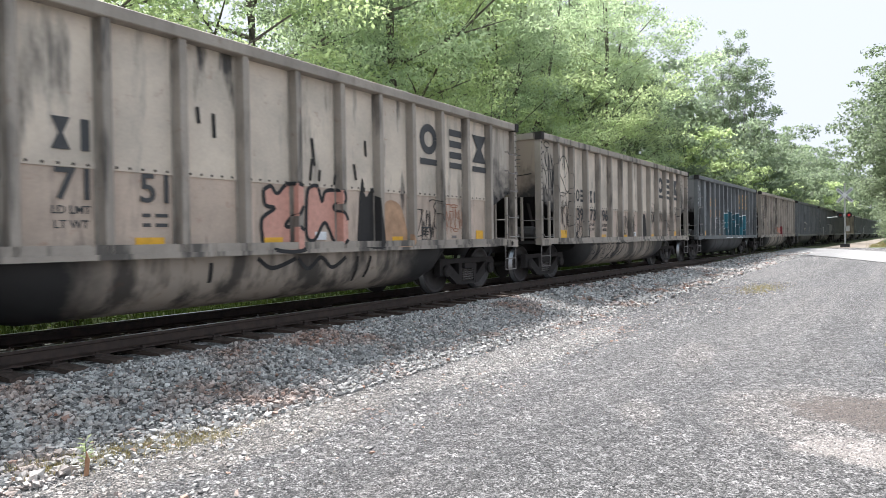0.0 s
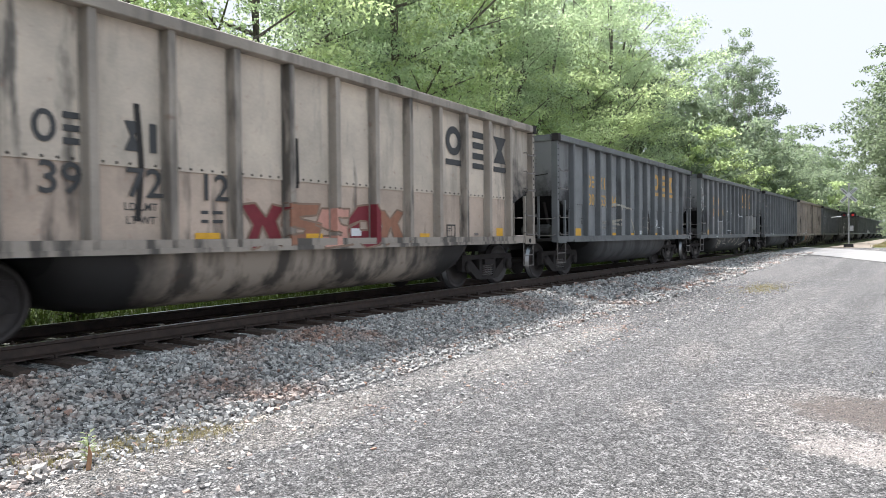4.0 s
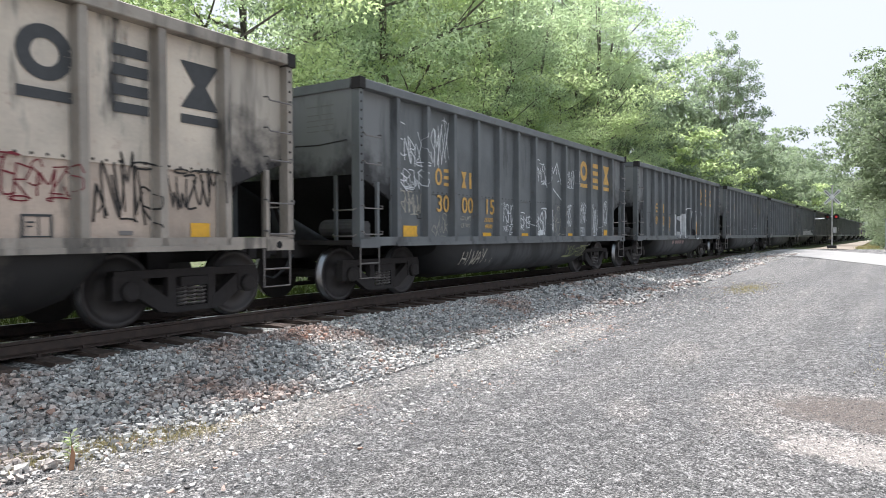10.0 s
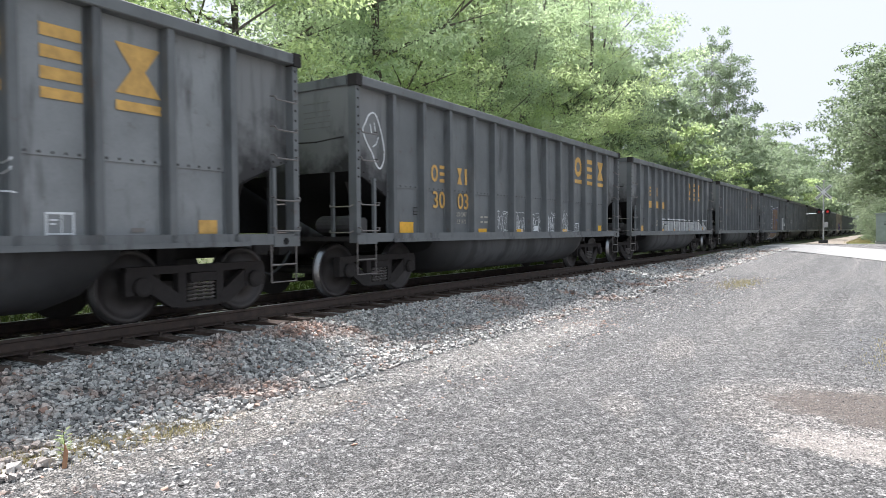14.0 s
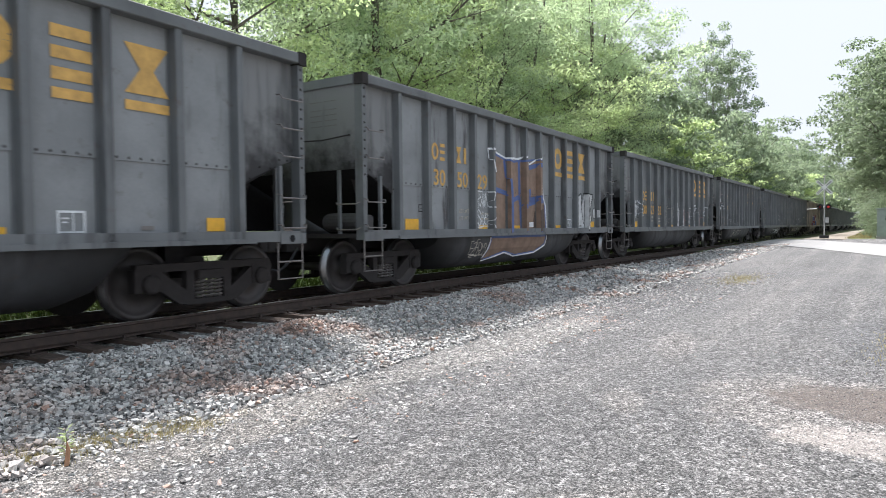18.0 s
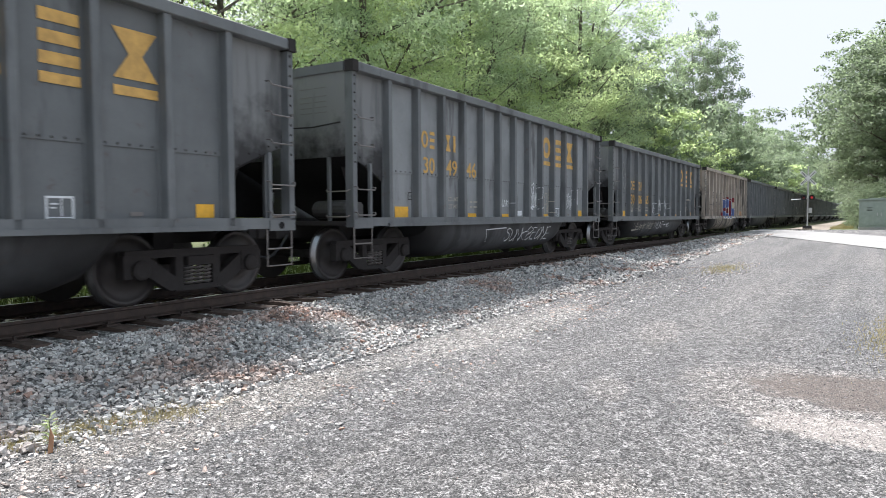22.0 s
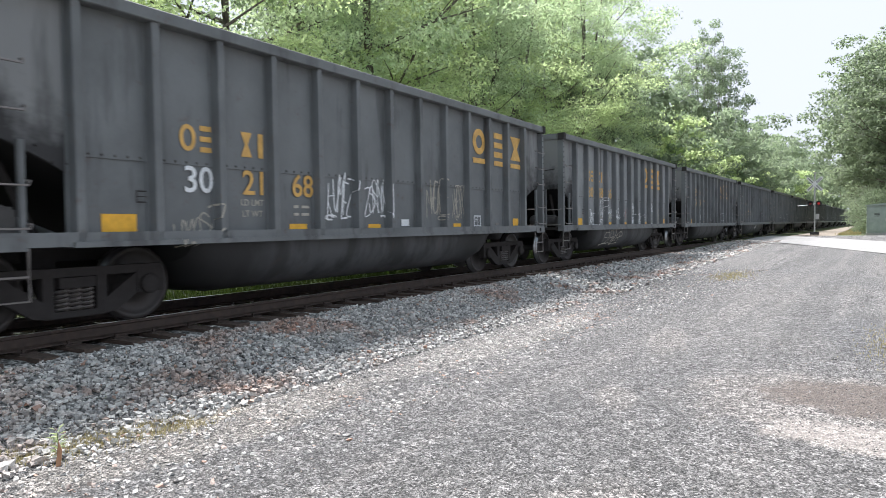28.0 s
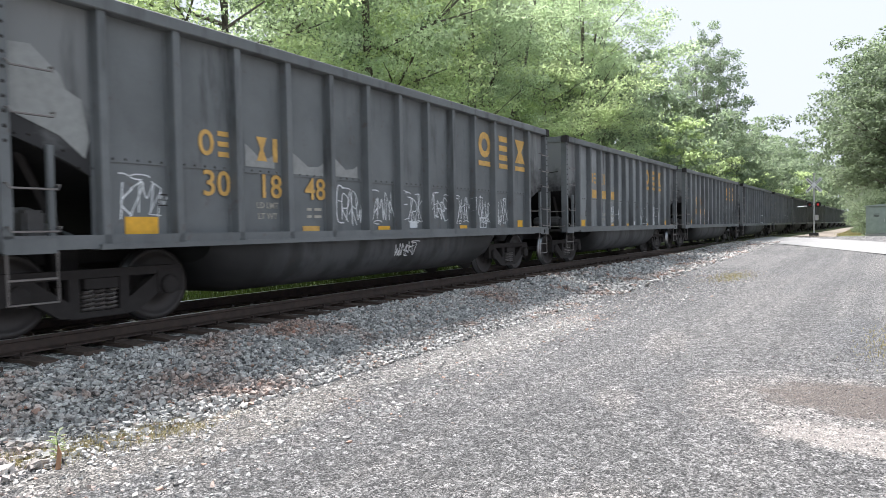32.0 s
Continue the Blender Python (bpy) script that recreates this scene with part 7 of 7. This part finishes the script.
SP(18, [(7.1, 1.96), (7.77, 2.08), (7.91, 1.93), (8.2, 1.9), (8.51, 2.22), (8.82, 2.15), (8.57, 1.79), (8.97, 1.45), (9.1, 0.99), (8.4, 0.99), (7.96, 1.26), (8.05, 0.99), (7.07, 0.99)], M_BLUE, M_WHITE, 0.04, lift=0.0032)
SP(18, [(4.05, 1.0), (4.1, 1.25), (4.4, 1.3), (4.6, 1.0)], M_RUSTWASH, lift=0.0004)
SP(18, [(11.1, 1.0), (11.15, 1.6), (11.5, 1.75), (11.8, 1.5), (11.85, 1.0)], M_RUSTWASH, lift=0.0004)
LN(18, M_SMUT, 0.05, [(7.6, 2.9), (7.65, 2.3)], [(4.4, 2.6), (4.42, 2.2)])
O(18, 1.1, 1.9, 2.0, 3.0, M_STENCIL)
for i, (a, b, c, d) in enumerate(((0.6, 0.9, 2.2, 3.2), (1.1, 1.9, 1.4, 1.8), (3.1, 3.9, 1.02, 1.3), (2.2, 2.8, 1.35, 1.65), (4.2, 4.85, 1.95, 2.5), (12.1, 12.8, 1.2, 1.6))):
    T(18, a, b, c, d, 153 + i, M_STENCIL if i < 3 else M_SMUT, 0.02, 4)
T(18, 4.4, 7.3, 0.55, 0.82, 159, M_STENCIL, 0.03, 7)
# black car with one white letter high on each panel
for i, ch in enumerate("FISHKOSRT"):
    T(19, 0.25 + i * 0.98, 0.85 + i * 0.98, 2.72, 3.28, 160 + i, M_WHITE, 0.06, 1, ch)
O(19, 0.3, 0.8, 2.2, 2.8, M_FAINT)
T(19, 10.1, 10.7, 1.55, 1.9, 169, M_WHITE, 0.045, 3, "C.R")
LN(19, M_WHITE, 0.035, [(11.2, 1.75), (11.45, 1.75), (11.4, 1.55), (11.2, 1.6), (11.25, 1.8)], [(11.5, 1.85), (11.52, 1.5)], [(11.4, 1.72), (11.7, 1.74)], [(11.25, 1.4), (11.75, 1.5)], [(11.3, 1.3), (11.4, 1.4), (11.55, 1.32)])
for i, (u, s_) in enumerate(((2.2, 0.7), (5.2, 0.6), (6.2, 0.65), (8.3, 0.6), (9.3, 0.5))):
    T(20, u, u + s_, 1.0 if i == 0 else 1.3, 1.3 if i == 0 else 1.85, 175 + i, M_FAINT if i in (0, 3, 4) else M_WHITE, 0.026, 3)
# dark car with a tag on nearly every panel
for i, (a, b, c, d) in enumerate(((2.1, 2.8, 1.1, 1.5), (3.12, 3.9, 1.25, 1.85), (4.1, 4.85, 1.25, 1.6), (5.12, 5.85, 1.28, 1.62), (6.2, 6.7, 1.3, 1.62), (7.2, 7.8, 1.45, 1.8), (7.2, 7.7, 1.12, 1.3), (8.2, 8.85, 1.12, 1.48), (10.2, 10.75, 1.6, 1.86), (11.2, 11.8, 1.2, 1.6), (12.2, 12.7, 1.2, 1.5))):
    T(21, a, b, c, d, 182 + i, M_PINKG if i == 4 else M_FAINT if i > 8 else M_WHITE, 0.026, 3)
T(21, 4.2, 6.2, 0.45, 0.84, 191, M_FAINT, 0.022, 5)
# black car with small tags over the reflectors
for i, (a, b, c, d, m_, w_, tx) in enumerate(((3.1, 3.75, 1.05, 1.65, M_WHITE, 0.026, ""), (5.1, 5.85, 1.1, 1.42, M_PINKG, 0.024, "ENEN"), (6.1, 6.75, 1.22, 1.58, M_WHITE, 0.028, ""), (7.15, 7.6, 1.22, 1.7, M_WHITE, 0.03, ""), (9.15, 9.9, 1.2, 1.6, M_WHITE, 0.022, ""), (11.25, 11.8, 1.5, 1.7, M_FAINT, 0.018, ""))):
    T(22, a, b, c, d, 195 + i, m_, w_, 3, tx)
bm = bm_new()
fill(bm, LENGTH[23], [(panel_x(LENGTH[23], u), z) for u, z in ((0.12, 2.32), (0.12, 2.98), (0.35, 3.0), (0.62, 2.75), (0.68, 2.6), (0.83, 2.52), (0.9, 2.1), (0.85, 1.9), (0.6, 2.12))], 0.001, 0.04)
part("paint_patch", flat_mesh("paint_patch", bm, M_GREYP), None, C[23], "bare pale paint patch")
for u0, u1, z0 in ((3.12, 3.7, 1.98), (4.1, 4.8, 1.93), (5.05, 5.7, 1.95)):
    bm = bm_new()
    xa, xb = panel_x(LENGTH[23], u0), panel_x(LENGTH[23], u1)
    fill(bm, LENGTH[23], [(xa, z0), (xb, z0), (xb, z0 + 0.2), (xb - 0.1, z0 + 0.14), ((xa + xb) / 2, z0 + 0.12), (xa + 0.05, z0 + 0.28), (xa, z0 + 0.3)], 0.0008, 0.04)
    part("paint_patch", flat_mesh("paint_patch", bm, M_GREYP), None, C[23], "bare pale paint patch")
for i, u in enumerate((1.15, 5.15, 6.15, 7.15, 8.15, 9.15, 10.15, 11.15)):
    T(23, u, u + 0.65, 1.25, 1.7, 210 + i, M_WHITE, 0.02, 3)
T(23, 6.9, 7.6, 0.62, 0.84, 220, M_WHITE, 0.022, 4)
for k in range(24, 38):
    g = np.random.default_rng(900 + k)
    for i in range(4):
        u = 1 + int(g.integers(0, 11)) + 0.15
        T(k, u, u + 0.7, 1.15, 1.7, 230 + k * 5 + i, M_WHITE if g.random() < 0.6 else M_GREYP, 0.024, 3)

# ---- motion ----
def gone(t):
    """How far the train has come along the track by t seconds."""
    return -14.4965 + 10.5639 * t - 0.0006 * t * t


def car_pose(s, body):
    c = s + body / 2
    return pose(c, track_y(c), RAIL, 0, 0, math.degrees(math.atan(CURVE * max(0.0, BEND - c))))


def motions():
    for k, car in CARS.items():
        walk(car, [(0.5 * i, car_pose(START[k] - gone(0.5 * i), LENGTH[k])) for i in range(65)])
        for tr in [o for o in car.children if o.name.startswith("truck")]:
            for ws in [o for o in tr.children if o.name.startswith("wheelset")]:
                at = ws.location.copy()
                times, t = [0.0], 0.0
                while t < 32.0:
                    near = -12 < START[k] - gone(t) + at.x + 6.2 < 60
                    t = min(32.0, t + (1 / 15 if near else 0.5))
                    times.append(t)
                ang, rows, last = 0.0, [], 0.0
                for t in times:
                    if t - last < 0.1:
                        ang -= (gone(t) - gone(last)) / WHEEL
                    last = t
                    rows.append((t, Matrix.Translation(at) @ Matrix.Rotation(ang, 4, "Y")))
                walk(ws, rows)


motions()
